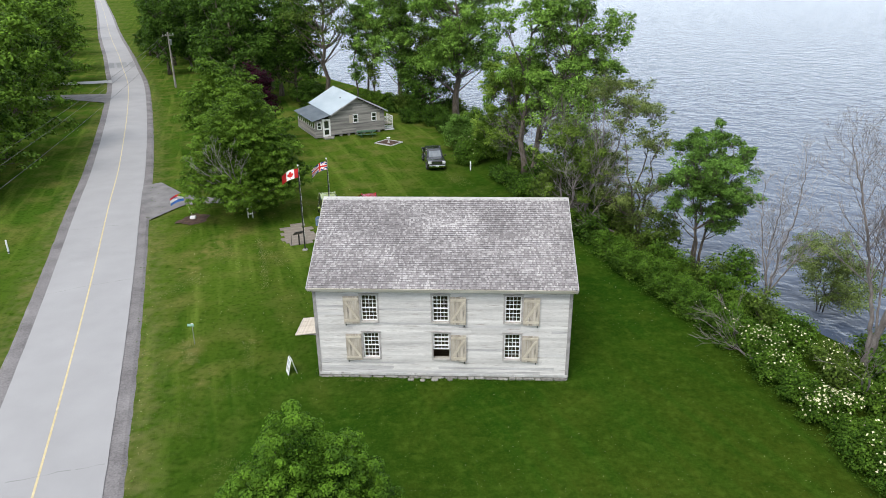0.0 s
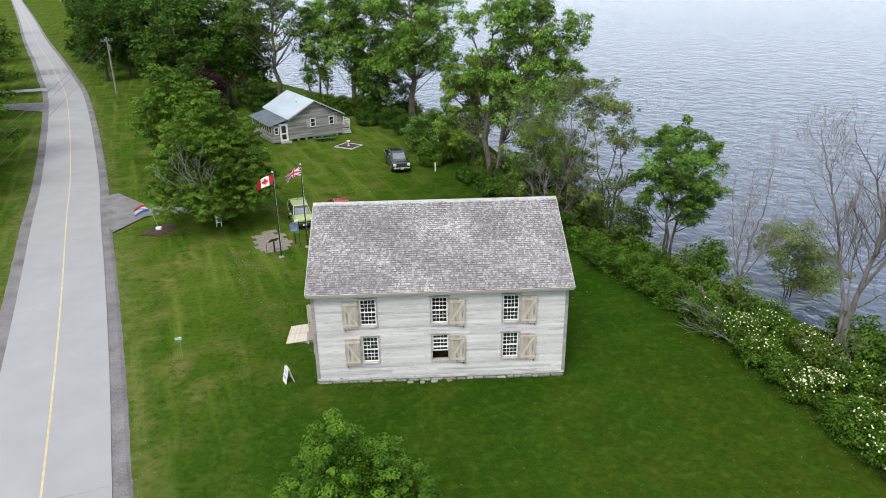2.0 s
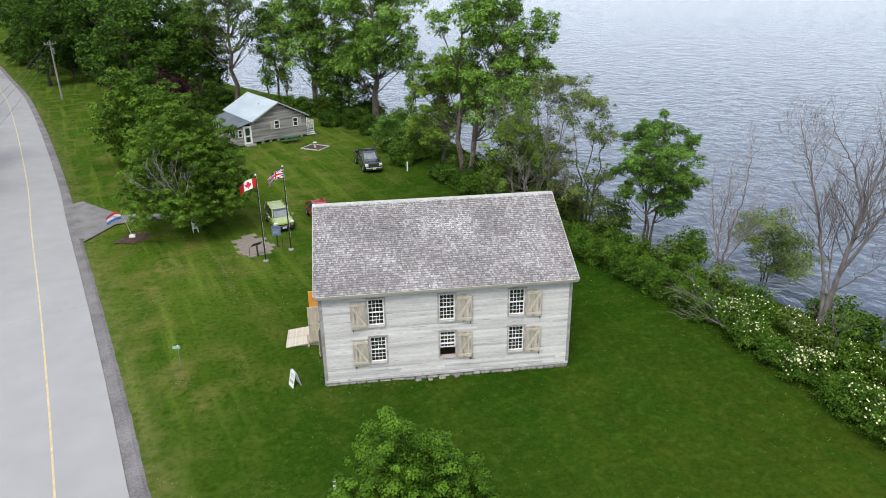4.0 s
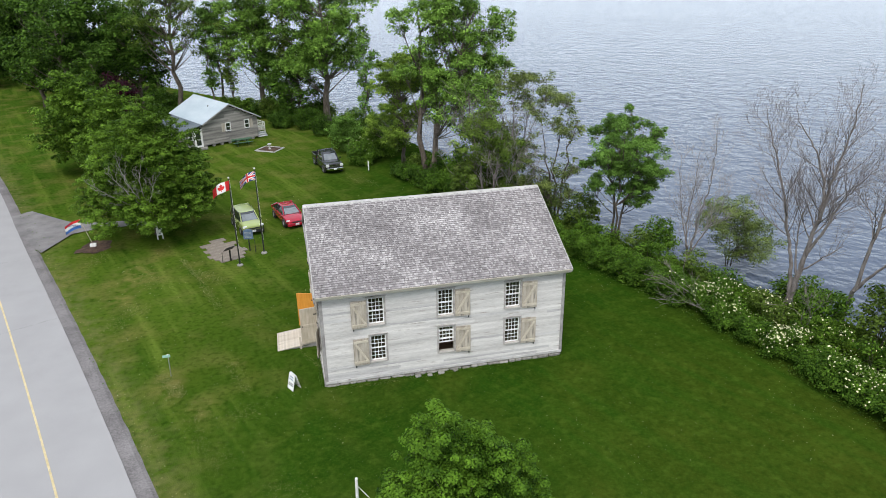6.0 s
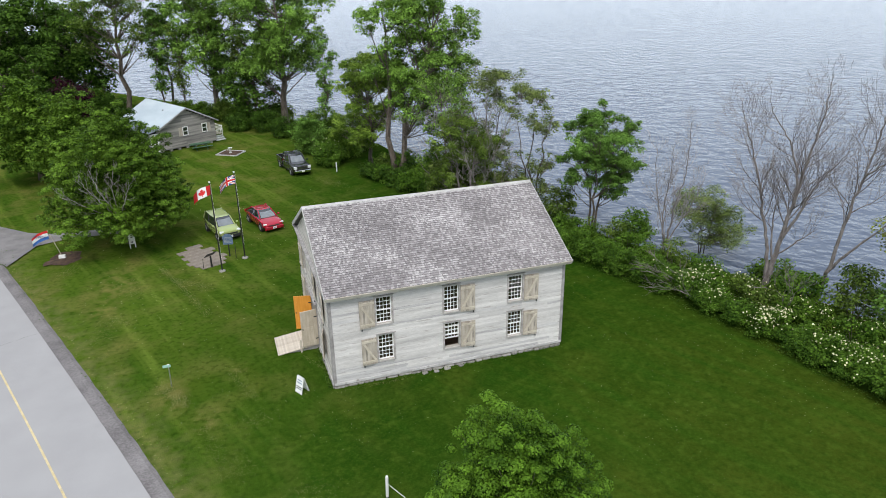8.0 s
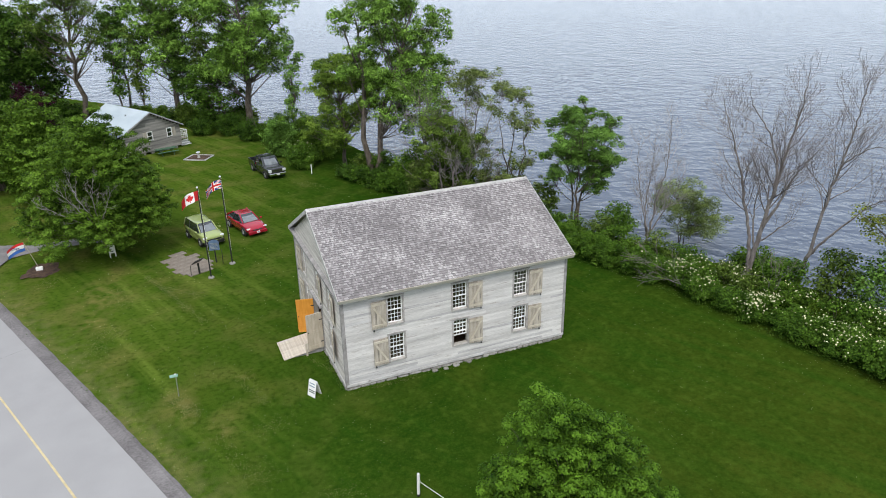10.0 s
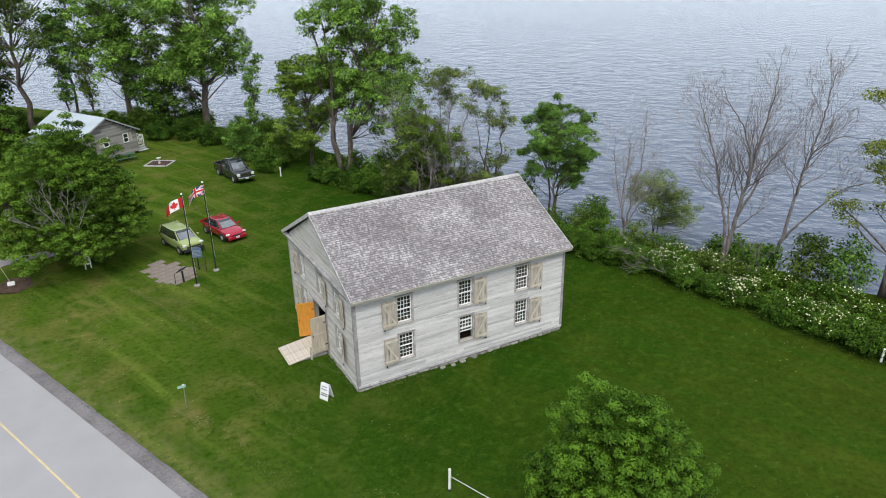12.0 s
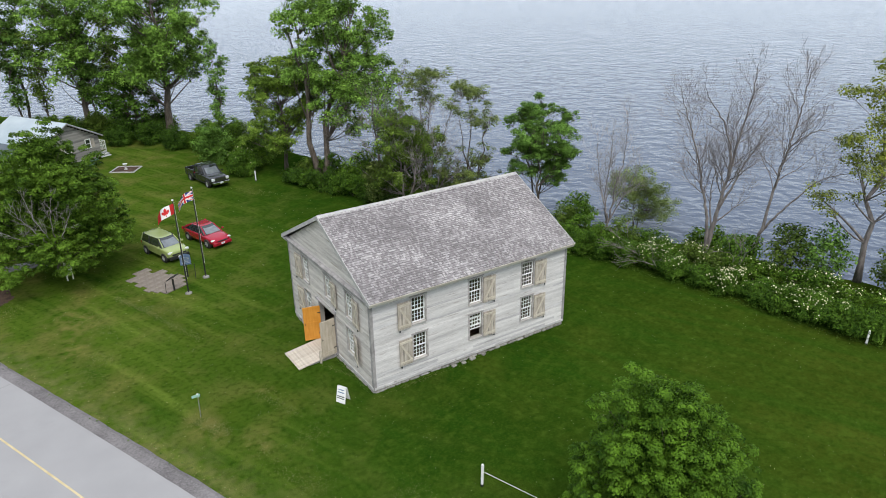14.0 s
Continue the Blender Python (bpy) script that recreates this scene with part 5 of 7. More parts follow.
def cottage_boards(x0, x1, low, top_at, holes, seed):
    rng = random.Random(seed)
    s = Shape()
    z = low
    while z < 4.3:
        z1 = z + 0.17
        zc = z1
        a, b = x0, x1
        if top_at:
            while a < b and top_at(a) < zc:
                a += 0.05
            while b > a and top_at(b) < zc:
                b -= 0.05
        elif z1 > EL:
            break
        spans = [(a, b)] if b - a > 0.1 else []
        for h in holes:
            if h[2] - 0.03 < (z + z1) / 2 < h[3] + 0.03:
                spans = [q for p0, p1 in spans for q in ((p0, min(p1, h[0])), (max(p0, h[1]), p1)) if q[1] - q[0] > 0.03]
        for p0, p1 in spans:
            x = p0
            while x < p1 - 1e-6:
                e = min(p1, x + rng.uniform(1.2, 3.2))
                if p1 - e < 0.4:
                    e = p1
                s.box((x, -0.028 + rng.uniform(-0.004, 0.004), z + 0.004), (e - 0.004, -0.004, z1))
                x = e
        z = z1
    return s


def gable(x):
    return PK - 0.06 - abs(x - PX) * (PK - ER) / (CW - PX)


part("cladding", cottage_boards(PW, CW, 0.24, gable, [(4.35, 4.95, 1.35, 2.25), (6.55, 7.1, 1.35, 2.25)], 3), WOODGREY, body, "weathered grey horizontal boards", kind="stuff")
part("cladding", cottage_boards(0, PW, 0.1, lambda x: 2.0 + x * 0.20, [(0.83, 1.72, 0.1, 2.05), (0.25, 0.72, 1.0, 1.75)], 4), WOODGREY, body, "weathered grey horizontal boards", kind="stuff")
side = Shape()
for k in range(6):
    side.box((-0.03, 0, 0.1 + 0.17 * k), (0.0, CL - 1.0, 0.265 + 0.17 * k))
side.box((-0.03, 0, 1.75), (0.0, CL - 1.0, 1.98))
part("porch_wall", side, WOODGREY, body)
eastside = Shape()
for k in range(14):
    eastside.box((CW + 0.004, 0, 0.24 + 0.17 * k), (CW + 0.03, CL, 0.405 + 0.17 * k))
part("cladding", eastside, WOODGREY, body, kind="stuff")
porchdark = Shape().box((0.06, 0.06, 0.05), (PW - 0.01, CL - 1.1, 0.2)).box((PW - 0.02, 0.1, 0.2), (PW - 0.004, CL - 1.1, 2.3))
part("porch_floor", porchdark, DARKWOOD, cottage)
for k in range(9):
    y = 0.2 + k * (CL - 1.4) / 8
    part("porch_post", box((-0.02, y - 0.05, 1.12), (0.06, y + 0.05, 1.76)), WHITE, cottage)
    if k < 8:
        w = part("window", box((0.01, y + 0.06, 1.13), (0.03, y + (CL - 1.4) / 8 - 0.06, 1.74)), CARGLASS, cottage, "dark porch window")


def cottage_window(x0, x1, z0, z1, shut):
    s = Shape()
    for a, b in (((x0 - 0.08, z0 - 0.08), (x0, z1 + 0.08)), ((x1, z0 - 0.08), (x1 + 0.08, z1 + 0.08)), ((x0, z1), (x1, z1 + 0.08)), ((x0, z0 - 0.08), (x1, z0)), ((x0, (z0 + z1) / 2 - 0.02), (x1, (z0 + z1) / 2 + 0.02))):
        s.box((a[0], -0.06, a[1]), (b[0], -0.0, b[1]))
    w = part("window", s, WHITE, cottage, "white-framed small window")
    part("pane", box((x0, -0.02, z0), (x1, -0.012, z1)), CARGLASS, w)
    if shut:
        part("shutter", box((shut[0], -0.055, z0 - 0.05), (shut[1], -0.03, z1 + 0.05)), SHUTTER, cottage, "pale grey board shutter")


cottage_window(4.42, 4.88, 1.42, 2.2, (3.92, 4.30))
cottage_window(6.60, 7.05, 1.42, 2.2, (7.17, 7.52))
cottage_window(0.30, 0.64, 1.05, 1.7, None)
door = part("door", box((0.93, -0.05, 0.18), (1.62, -0.01, 1.98)), WHITE, cottage, "white door with a glazed upper half")
part("door_frame", Shape().box((0.83, -0.07, 0.1), (0.93, 0.0, 2.08)).box((1.62, -0.07, 0.1), (1.72, 0.0, 2.08)).box((0.93, -0.07, 1.98), (1.62, 0.0, 2.08)), WHITE, cottage)
part("pane", box((1.03, -0.058, 1.08), (1.52, -0.05, 1.86)), CARGLASS, door)
part("pane", box((1.03, -0.058, 0.38), (1.52, -0.05, 0.92)), CARGLASS, door)
part("step", rounded_box((0.8, -0.75, 0.0), (1.85, -0.08, 0.17), 0.02, 1), STONE, cottage, "pale stone doorstep")


def sheet_roof(x0, z0, x1, z1, y0, y1, material, label, ribs):
    d = Vector((x1 - x0, 0, z1 - z0))
    n = Vector((-d.z, 0, d.x)).normalized()
    if n.z < 0:
        n = -n
    s = Shape()
    a, b = Vector((x0, 0, z0)), Vector((x1, 0, z1))
    s.loft([[tuple(a + Vector((0, y, 0))), tuple(b + Vector((0, y, 0))), tuple(b + n * 0.05 + Vector((0, y, 0))), tuple(a + n * 0.05 + Vector((0, y, 0)))] for y in (y0, y1)])
    roof = part("roof", s, material, cottage, label, fix=True)
    k = y0 + 0.3
    while k < y1 - 0.1:
        rib = Shape().loft([[tuple(p + n * 0.048 + Vector((0, k - 0.02, 0))), tuple(p + n * 0.048 + Vector((0, k + 0.02, 0))), tuple(p + n * 0.06 + Vector((0, k, 0)))] for p in (a, b)])
        part("seam", rib, material, roof, fix=True)
        k += ribs


sheet_roof(PW - 0.02, EL + 0.03, PX, PK + 0.03, -0.3, CL + 0.3, TIN, "pale blue-grey tin roof slope", 1.6)
sheet_roof(CW + 0.35, ER - 0.17, PX, PK + 0.03, -0.3, CL + 0.3, TIN, "pale blue-grey tin roof slope", 1.6)
sheet_roof(-0.35, 1.93, PW - 0.03, EL + 0.0, -0.25, CL - 0.8, DARKROOF, "slate-blue porch roof", 1.6)
for a, b in (((PW, -0.31, EL - 0.05), (PX, -0.31, PK - 0.02)), ((CW + 0.34, -0.31, ER - 0.2), (PX, -0.31, PK - 0.02))):
    part("barge_board", Shape().tube([a, b], [0.06, 0.06], 4), GREYTRIM, cottage)
part("chimney_pipe", Shape().tube([(3.9, 2.6, 3.3), (3.9, 2.6, 3.75), (3.9, 2.6, 3.8)], [0.05, 0.05, 0.09], 8), BLACK, cottage, "black stove pipe")
for k in range(7):
    part("pier", rounded_box((PW + 0.1 + k * 0.9, 0.0, 0.0), (PW + 0.4 + k * 0.9, 0.25, 0.23), 0.02, 1), STONE, cottage)
# side deck with steps and a white chair
deck = thing("side_deck", "grey plank deck with white rails and steps", "deck", COTTAGE_AT @ pose(CW + 0.06, 1.2, 0))
for k in range(8):
    part("plank", box((0, k * 0.22, 0.50), (1.5, k * 0.22 + 0.21, 0.54)), RAMPWOOD, deck)
for x, y in ((0.05, 0.05), (1.45, 0.05), (0.05, 1.7), (1.45, 1.7)):
    part("post", box((x - 0.04, y - 0.04, 0), (x + 0.04, y + 0.04, 1.42)), WHITE, deck)
for a, b in (((0.05, 0.05), (1.45, 0.05)), ((1.45, 0.05), (1.45, 1.7))):
    for z in (0.95, 1.38):
        part("rail", Shape().tube([(*a, z), (*b, z)], [0.03, 0.03], 4), WHITE, deck)
    for k in range(1, 7):
        p = Vector((*a, 0)).lerp(Vector((*b, 0)), k / 7)
        part("baluster", box((p.x - 0.015, p.y - 0.015, 0.54), (p.x + 0.015, p.y + 0.015, 1.38)), WHITE, deck)
for k in range(3):
    part("tread", box((0.2, -0.28 * (k + 1), 0.36 - 0.17 * k), (1.3, -0.28 * k - 0.01, 0.40 - 0.17 * k)), WHITE, deck)
    part("riser", box((0.2, -0.28 * (k + 1) + 0.02, 0.0), (1.3, -0.28 * (k + 1) + 0.04, 0.36 - 0.17 * k)), METAL, deck)
chair = thing("plastic_chair", "white plastic garden chair on the deck", "chair", COTTAGE_AT @ pose(CW + 0.81, 2.15, 0.545, 0, 0, 20), true_size=True)
part("seat", rounded_box((-0.24, -0.24, 0.40), (0.24, 0.24, 0.44), 0.02, 1), WHITE, chair)
part("backrest", rounded_box((-0.24, 0.22, 0.42), (0.24, 0.26, 0.86), 0.02, 1), WHITE, chair)
for x in (-0.2, 0.2):
    for y in (-0.2, 0.2):
        part("leg", Shape().tube([(x, y, 0), (x * 0.95, y * 0.95, 0.41)], [0.022, 0.026], 6), WHITE, chair)
    part("armrest", rounded_box((x * 1.2 - 0.03, -0.22, 0.62), (x * 1.2 + 0.03, 0.24, 0.66), 0.01, 1), WHITE, chair)

table = thing("picnic_table", "green painted picnic table on the grass", "picnic table", pose(-4.85, 48.1, 0, 0, 0, 16), true_size=True)
for k in range(5):
    part("top_plank", box((-1.2, -0.36 + k * 0.146, 0.72), (1.2, -0.36 + k * 0.146 + 0.138, 0.76)), TABLEGREEN, table)
for sy in (-1, 1):
    for k in range(2):
        part("bench_plank", box((-1.2, sy * 0.68 - 0.14 + k * 0.145, 0.43), (1.2, sy * 0.68 - 0.14 + k * 0.145 + 0.138, 0.47)), TABLEGREEN, table)
for x in (-0.65, 0.65):
    for sy in (-1, 1):
        part("leg", Shape().tube([(x, sy * 0.62, 0.0), (x, sy * 0.22, 0.72)], [0.05, 0.05], 4), TABLEGREEN, table)
    part("cross_beam", box((x - 0.02, -0.8, 0.37), (x + 0.02, 0.8, 0.43)), TABLEGREEN, table)

bed = thing("flower_bed", "square stone-edged flower bed with a pale ornament", "flower bed", pose(-2.05, 45.15, 0, 0, 0, -33))
part("soil", rounded_box((-1.0, -0.85, 0.0), (1.0, 0.85, 0.08), 0.02, 1), MULCH, bed)
kerb = rounded_box((-0.245, -0.055, 0.0), (0.245, 0.055, 0.11), 0.02, 1).mesh("kerb_stone", PALEDRIVE)
for k in range(4):
    for sy in (-1, 1):
        part("kerb_stone", kerb, None, bed, m=pose(-0.75 + 0.5 * k, sy * 0.95, 0))
        part("kerb_stone", kerb, None, bed, m=pose(sy * 1.1, -0.75 + 0.5 * k, 0, 0, 0, 90))
ornament = thing("garden_ornament", "pale stone bowl on a short pedestal", "ornament", pose(-2.05, 45.15, 0.08))
part("pedestal", Shape().tube([(0, 0, 0), (0, 0, 0.06), (0, 0, 0.35), (0, 0, 0.4)], [0.16, 0.1, 0.07, 0.11], 10), PALEDRIVE, ornament)
part("bowl", Shape().tube([(0, 0, 0.4), (0, 0, 0.48), (0, 0, 0.53), (0, 0, 0.5)], [0.09, 0.19, 0.22, 0.16], 12), WHITE, ornament)


# ---- utility poles and wires ----
def utility_pole(x, y, h):
    p = thing("utility_pole", "weathered wooden utility pole with a crossarm", "utility pole", pose(x, y, 0, 0, 0, 65), "utility poles")
    part("pole", Shape().tube([(0, 0, -0.2), (0, 0, h / 2), (0, 0, h)], [0.17, 0.14, 0.11], 10), POLEWOOD, p)
    part("crossarm", box((-1.1, -0.06, h - 0.55), (1.1, 0.06, h - 0.42)), POLEWOOD, p)
    for x4 in (-1.0, -0.4, 0.4, 1.0):
        part("insulator", Shape().tube([(x4, 0, h - 0.42), (x4, 0, h - 0.28), (x4, 0, h - 0.22)], [0.04, 0.06, 0.03], 6), METAL, p)
    part("transformer", Shape().tube([(0.30, 0, h - 1.9), (0.30, 0, h - 1.86), (0.30, 0, h - 1.1), (0.30, 0, h - 1.05)], [0.1, 0.19, 0.19, 0.1], 10), METAL, p)


utility_pole(-39.9, 81.8, 8.3)
utility_pole(-62.5, 131, 8.3)


def wire(a, b, sag, name="power_cable"):
    a, b = Vector(a), Vector(b)
    pts = [a.lerp(b, k / 16) - Vector((0, 0, 4 * sag * (k / 16) * (1 - k / 16))) for k in range(17)]
    tagged(part(name, Shape().tube(pts, [0.012] * 17, 4), CABLE), "thin grey overhead power cable between poles", "cable", "power cables")


for dx, z, low in ((-0.6, 8.0, 6.1), (0.0, 7.9, 5.7), (0.5, 7.0, 4.7)):
    wire((-39.9 + dx, 81.8 - dx * 0.5, z), (-22.0 + dx, 8.0, low), 0.6)
    wire((-39.9 + dx, 81.8, z), (-62.5 + dx, 131, z), 0.7)


# ---- trees and shrubs ----
def leaf_mesh(name, centres, outward, size, material, rng, shape="quad", droop=0.0):
    """Many leaves as one mesh: a kite or a six-cornered blade a leaf, facing roughly outwards and up."""
    n = len(centres)
    up = np.array([0, 0, 1.0])
    normal = 1.0 * outward + 0.45 * up + rng.normal(0, 0.33, (n, 3))
    normal /= np.linalg.norm(normal, axis=1, keepdims=True)
    along = rng.normal(0, 1, (n, 3)) + np.array([0, 0, -droop])
    along -= (along * normal).sum(1, keepdims=True) * normal
    along /= np.linalg.norm(along, axis=1, keepdims=True)
    across = np.cross(normal, along)
    s = (size * rng.uniform(0.65, 1.35, n))[:, None]
    if shape == "quad":
        corners = [(-0.5, 0.0, 0.0), (0.05, 0.33, 0.06), (0.5, 0.0, -0.05), (0.05, -0.33, 0.06)]
    elif shape == "lobed":
        corners = [(-0.5, 0.0, 0.0), (-0.30, 0.42, 0.03), (-0.02, 0.24, 0.02), (0.12, 0.52, -0.02), (0.20, 0.17, 0.01), (0.62, 0.0, -0.10), (0.20, -0.17, 0.01), (0.12, -0.52, -0.02), (-0.02, -0.24, 0.02), (-0.30, -0.42, 0.03)]
    else:
        corners = [(-0.5, 0.0, 0.0), (-0.2, 0.42, 0.05), (0.22, 0.36, 0.0), (0.55, 0.0, -0.10), (0.22, -0.36, 0.0), (-0.2, -0.42, 0.05)]
    k = len(corners)
    pts = np.stack([centres + s * (a * along + b * across + c * normal) for a, b, c in corners], 1).reshape(-1, 3)
    me = bpy.data.meshes.new(name)
    me.vertices.add(n * k)
    me.vertices.foreach_set("co", pts.astype(np.float32).ravel())
    me.loops.add(n * k)
    me.loops.foreach_set("vertex_index", np.arange(n * k, dtype=np.int32))
    me.polygons.add(n)
    me.polygons.foreach_set("loop_start", np.arange(0, n * k, k, dtype=np.int32))
    me.update(calc_edges=True)
    me.materials.append(material)
    return me


def clump_centres(lobes, count, rng, shell=0.45):
    """Centres of leaf clumps in the ellipsoids of a crown, thicker towards the outside."""
    vol = np.array([l[3] * l[4] * l[5] for l in lobes]) ** 0.75
    out = []
    for l, c in zip(lobes, rng.multinomial(count, vol / vol.sum())):
        d = rng.normal(0, 1, (c, 3))
        d /= np.linalg.norm(d, axis=1, keepdims=True)
        r = rng.uniform(shell ** 2, 1, c) ** 0.5
        out.append(np.array(l[:3]) + d * r[:, None] * np.array(l[3:6]))
    return np.concatenate(out)


def bough_centres(lobes, boughs, bough_r, count, rng, shell):
    """Clump centres gathered into boughs, so that the crown is lumpy with dark gaps between."""
    heart = clump_centres(lobes, boughs, rng, shell)
    size = bough_r * rng.uniform(0.55, 1.4, boughs)
    which = rng.choice(boughs, count, p=size ** 2 / (size ** 2).sum())
    d = rng.normal(0, 1, (count, 3))
    d[:, 2] = np.where(rng.random(count) < 0.6, np.abs(d[:, 2]), d[:, 2])
    d /= np.linalg.norm(d, axis=1, keepdims=True)
    return heart[which] + d * (size[which] * rng.uniform(0.15, 1, count) ** 0.4)[:, None] * np.array([1, 1, 0.75]), heart, which


def clump_leaves(centres, radius, per, rng, flat=0.8, up=0.68):
    n = len(centres)
    rad = radius * rng.uniform(0.6, 1.35, n)
    which = rng.choice(n, per * n, p=rad ** 2 / (rad ** 2).sum())
    d = rng.normal(0, 1, (len(which), 3))
    d[:, 2] = np.where(rng.random(len(which)) < up, np.abs(d[:, 2]), d[:, 2])
    d /= np.linalg.norm(d, axis=1, keepdims=True)
    r = rad[which] * rng.uniform(0.1, 1, len(which)) ** 0.38
    return centres[which] + d * r[:, None] * np.array([1, 1, flat]), d


def curve_points(a, b, bend, n, rng):
    a, b = np.array(a), np.array(b)
    mid = (a + b) / 2 + np.array([0, 0, bend]) + rng.normal(0, 0.05, 3) * np.linalg.norm(b - a)
    t = np.linspace(0, 1, n)[:, None]
    return (1 - t) ** 2 * a + 2 * t * (1 - t) * mid + t * t * b


def spaced(places, gap):
    """Of the places, in their order, those that stand no nearer than the gap to one kept before."""
    cells, kept = {}, []
    for c in places.tolist():
        at = tuple(int(math.floor(q / gap)) for q in c)
        near = (q for i in (-1, 0, 1) for j in (-1, 0, 1) for k in (-1, 0, 1) for q in cells.get((at[0] + i, at[1] + j, at[2] + k), ()))
        if all((c[0] - q[0]) ** 2 + (c[1] - q[1]) ** 2 + (c[2] - q[2]) ** 2 > gap * gap for q in near):
            cells.setdefault(at, []).append(c)
            kept.append(c)
    return np.array(kept)


def tree(name, label, x, y, height, lobes, leaf_mat, bark=BARK, clumps=120, per=70, clump_r=0.7, leaf=0.16, trunk_r=0.2, lean=(0, 0), seed=1, shape="quad",
         shell=0.45, trunk_top=0.75, stems=1, flat=0.8, group="trees", twigs=0, base_z=None, sides=7, droop=0.0, hollow=None, boughs=0, bough_r=1.0, limbs=1.0, apart=0.0, thin=False, fill=0, up=0.68, lumpy=0.0, gaps=None):
    """A tapered trunk with limbs to every clump of a crown. lobes: ellipsoids (x, y, z, rx, ry, rz) from the tree's foot."""
    rng = np.random.default_rng(seed)
    z0 = max(float(ground_height(np.array(x), np.array(y))), -0.75) - 0.08 if base_z is None else base_z
    root = thing(name, label, "tree", pose(x, y, z0), group)
    if boughs:
        centres, heart, which = bough_centres(lobes, boughs, bough_r, clumps, rng, shell)
    else:
        centres = clump_centres(lobes, clumps, rng, shell)
        heart, which = centres, np.arange(len(centres))
    centres[:, 2] = np.maximum(centres[:, 2], 0.5)
    if apart:
        centres = spaced(centres, apart)
        heart, which = centres, np.arange(len(centres))
    if lumpy:
        mid = np.array([0, 0, height * 0.42])
        rough = np.array([noise.noise(Vector(c) * 0.62 + Vector((seed, 0, 0))) + 0.6 * noise.noise(Vector(c) * 1.3) for c in centres])
        centres = mid + (centres - mid) * (1 + lumpy * rough)[:, None]
        centres[:, 2] = np.maximum(centres[:, 2], 0.5)
        heart, which = centres, np.arange(len(centres))
    if gaps:
        # gaps: (how often a hollow comes, in metres; how much of the crown they take)
        open_to = np.array([noise.noise(Vector(c) / gaps[0] + Vector((0, seed, 0))) for c in centres])
        centres = centres[open_to > np.quantile(open_to, gaps[1])]
        heart, which = centres, np.arange(len(centres))
    if hollow:
        keep = np.linalg.norm((centres - np.array(hollow[:3])) / np.array(hollow[3:]), axis=1) > 1
        centres, which = centres[keep], which[keep]
    wood = Shape()
    trunks = []
    for k in range(stems):
        ang = 2 * math.pi * k / stems + seed
        spread = 0.0 if stems == 1 else height * 0.14
        top = np.array([lean[0] + spread * math.cos(ang), lean[1] + spread * math.sin(ang), height * trunk_top])
        foot = np.array([0.0, 0, -0.1]) if stems == 1 else np.array([0.18 * math.cos(ang), 0.18 * math.sin(ang), -0.1])
        t = np.linspace(0, 1, 9)[:, None]
        pts = foot * (1 - t) + top * t + np.concatenate([rng.normal(0, 0.022 * height, (9, 2)) * np.sin(np.pi * t) * 0.6, np.zeros((9, 1))], 1)
        pts[:, :2] -= (top[:2] - foot[:2]) * (t * (1 - t)) * 0.5
        rad = [trunk_r * (1.0 if stems == 1 else 0.7) * (1.35 if i == 0 else 1) * (1 - 0.82 * i / 8) for i in range(9)]
        wood.tube(pts, rad, sides)
        trunks.append((pts, rad))
    for b in range(len(heart)):
        mine = centres[which == b]
        if not len(mine) or (thin and b % 9):
            continue
        c = heart[b]
        pts, rad = min(trunks, key=lambda q: np.hypot(*(q[0][-1, :2] - c[:2])))
        reach = np.hypot(*(c[:2] - pts[-1, :2]))
        zt = np.clip(c[2] - 0.55 * reach - 0.1 * height * rng.random(), height * 0.14, pts[-1, 2])
        i = int(np.argmin(np.abs(pts[:, 2] - zt)))
        p = pts[i]
        r0 = min(rad[i] * 0.6, 0.012 + (0.004 if thin else 0.018) * np.linalg.norm(c - p))
        line = curve_points(p, c, -0.10 * np.linalg.norm(c - p), 5, rng)
        wood.tube(line, [r0, r0 * 0.8, r0 * 0.6, r0 * 0.42, 0.008], 4, cap=False)
        if boughs:
            for e in mine[:max(1, int(len(mine) * limbs))]:
                wood.tube([line[3], (line[3] + e) / 2 + rng.normal(0, 0.08, 3), e], [0.016, 0.011, 0.005], 3, cap=False)
        for _ in range(twigs):
            e = c + rng.normal(0, clump_r * 0.75, 3)
            wood.tube([line[3], (line[3] + e) / 2 + rng.normal(0, 0.06, 3), e], [0.014, 0.01, 0.004], 3, cap=False)
    part("trunk", wood, bark, root, smooth=True)
    if per:
        at, out = clump_leaves(centres, clump_r, per, rng, flat, up)
        if fill:
            inner = clump_centres([(*l[:3], *(0.74 * q for q in l[3:])) for l in lobes], fill, rng, 0.4)
            if hollow:
                inner = inner[np.linalg.norm((inner - np.array(hollow[:3])) / np.array(hollow[3:]), axis=1) > 1]
            d = rng.normal(0, 1, inner.shape)
            at, out = np.concatenate([at, inner]), np.concatenate([out, d / np.linalg.norm(d, axis=1, keepdims=True)])
        part("crown", leaf_mesh("crown", at, out, leaf, leaf_mat, rng, shape, droop), None, root)
    return root


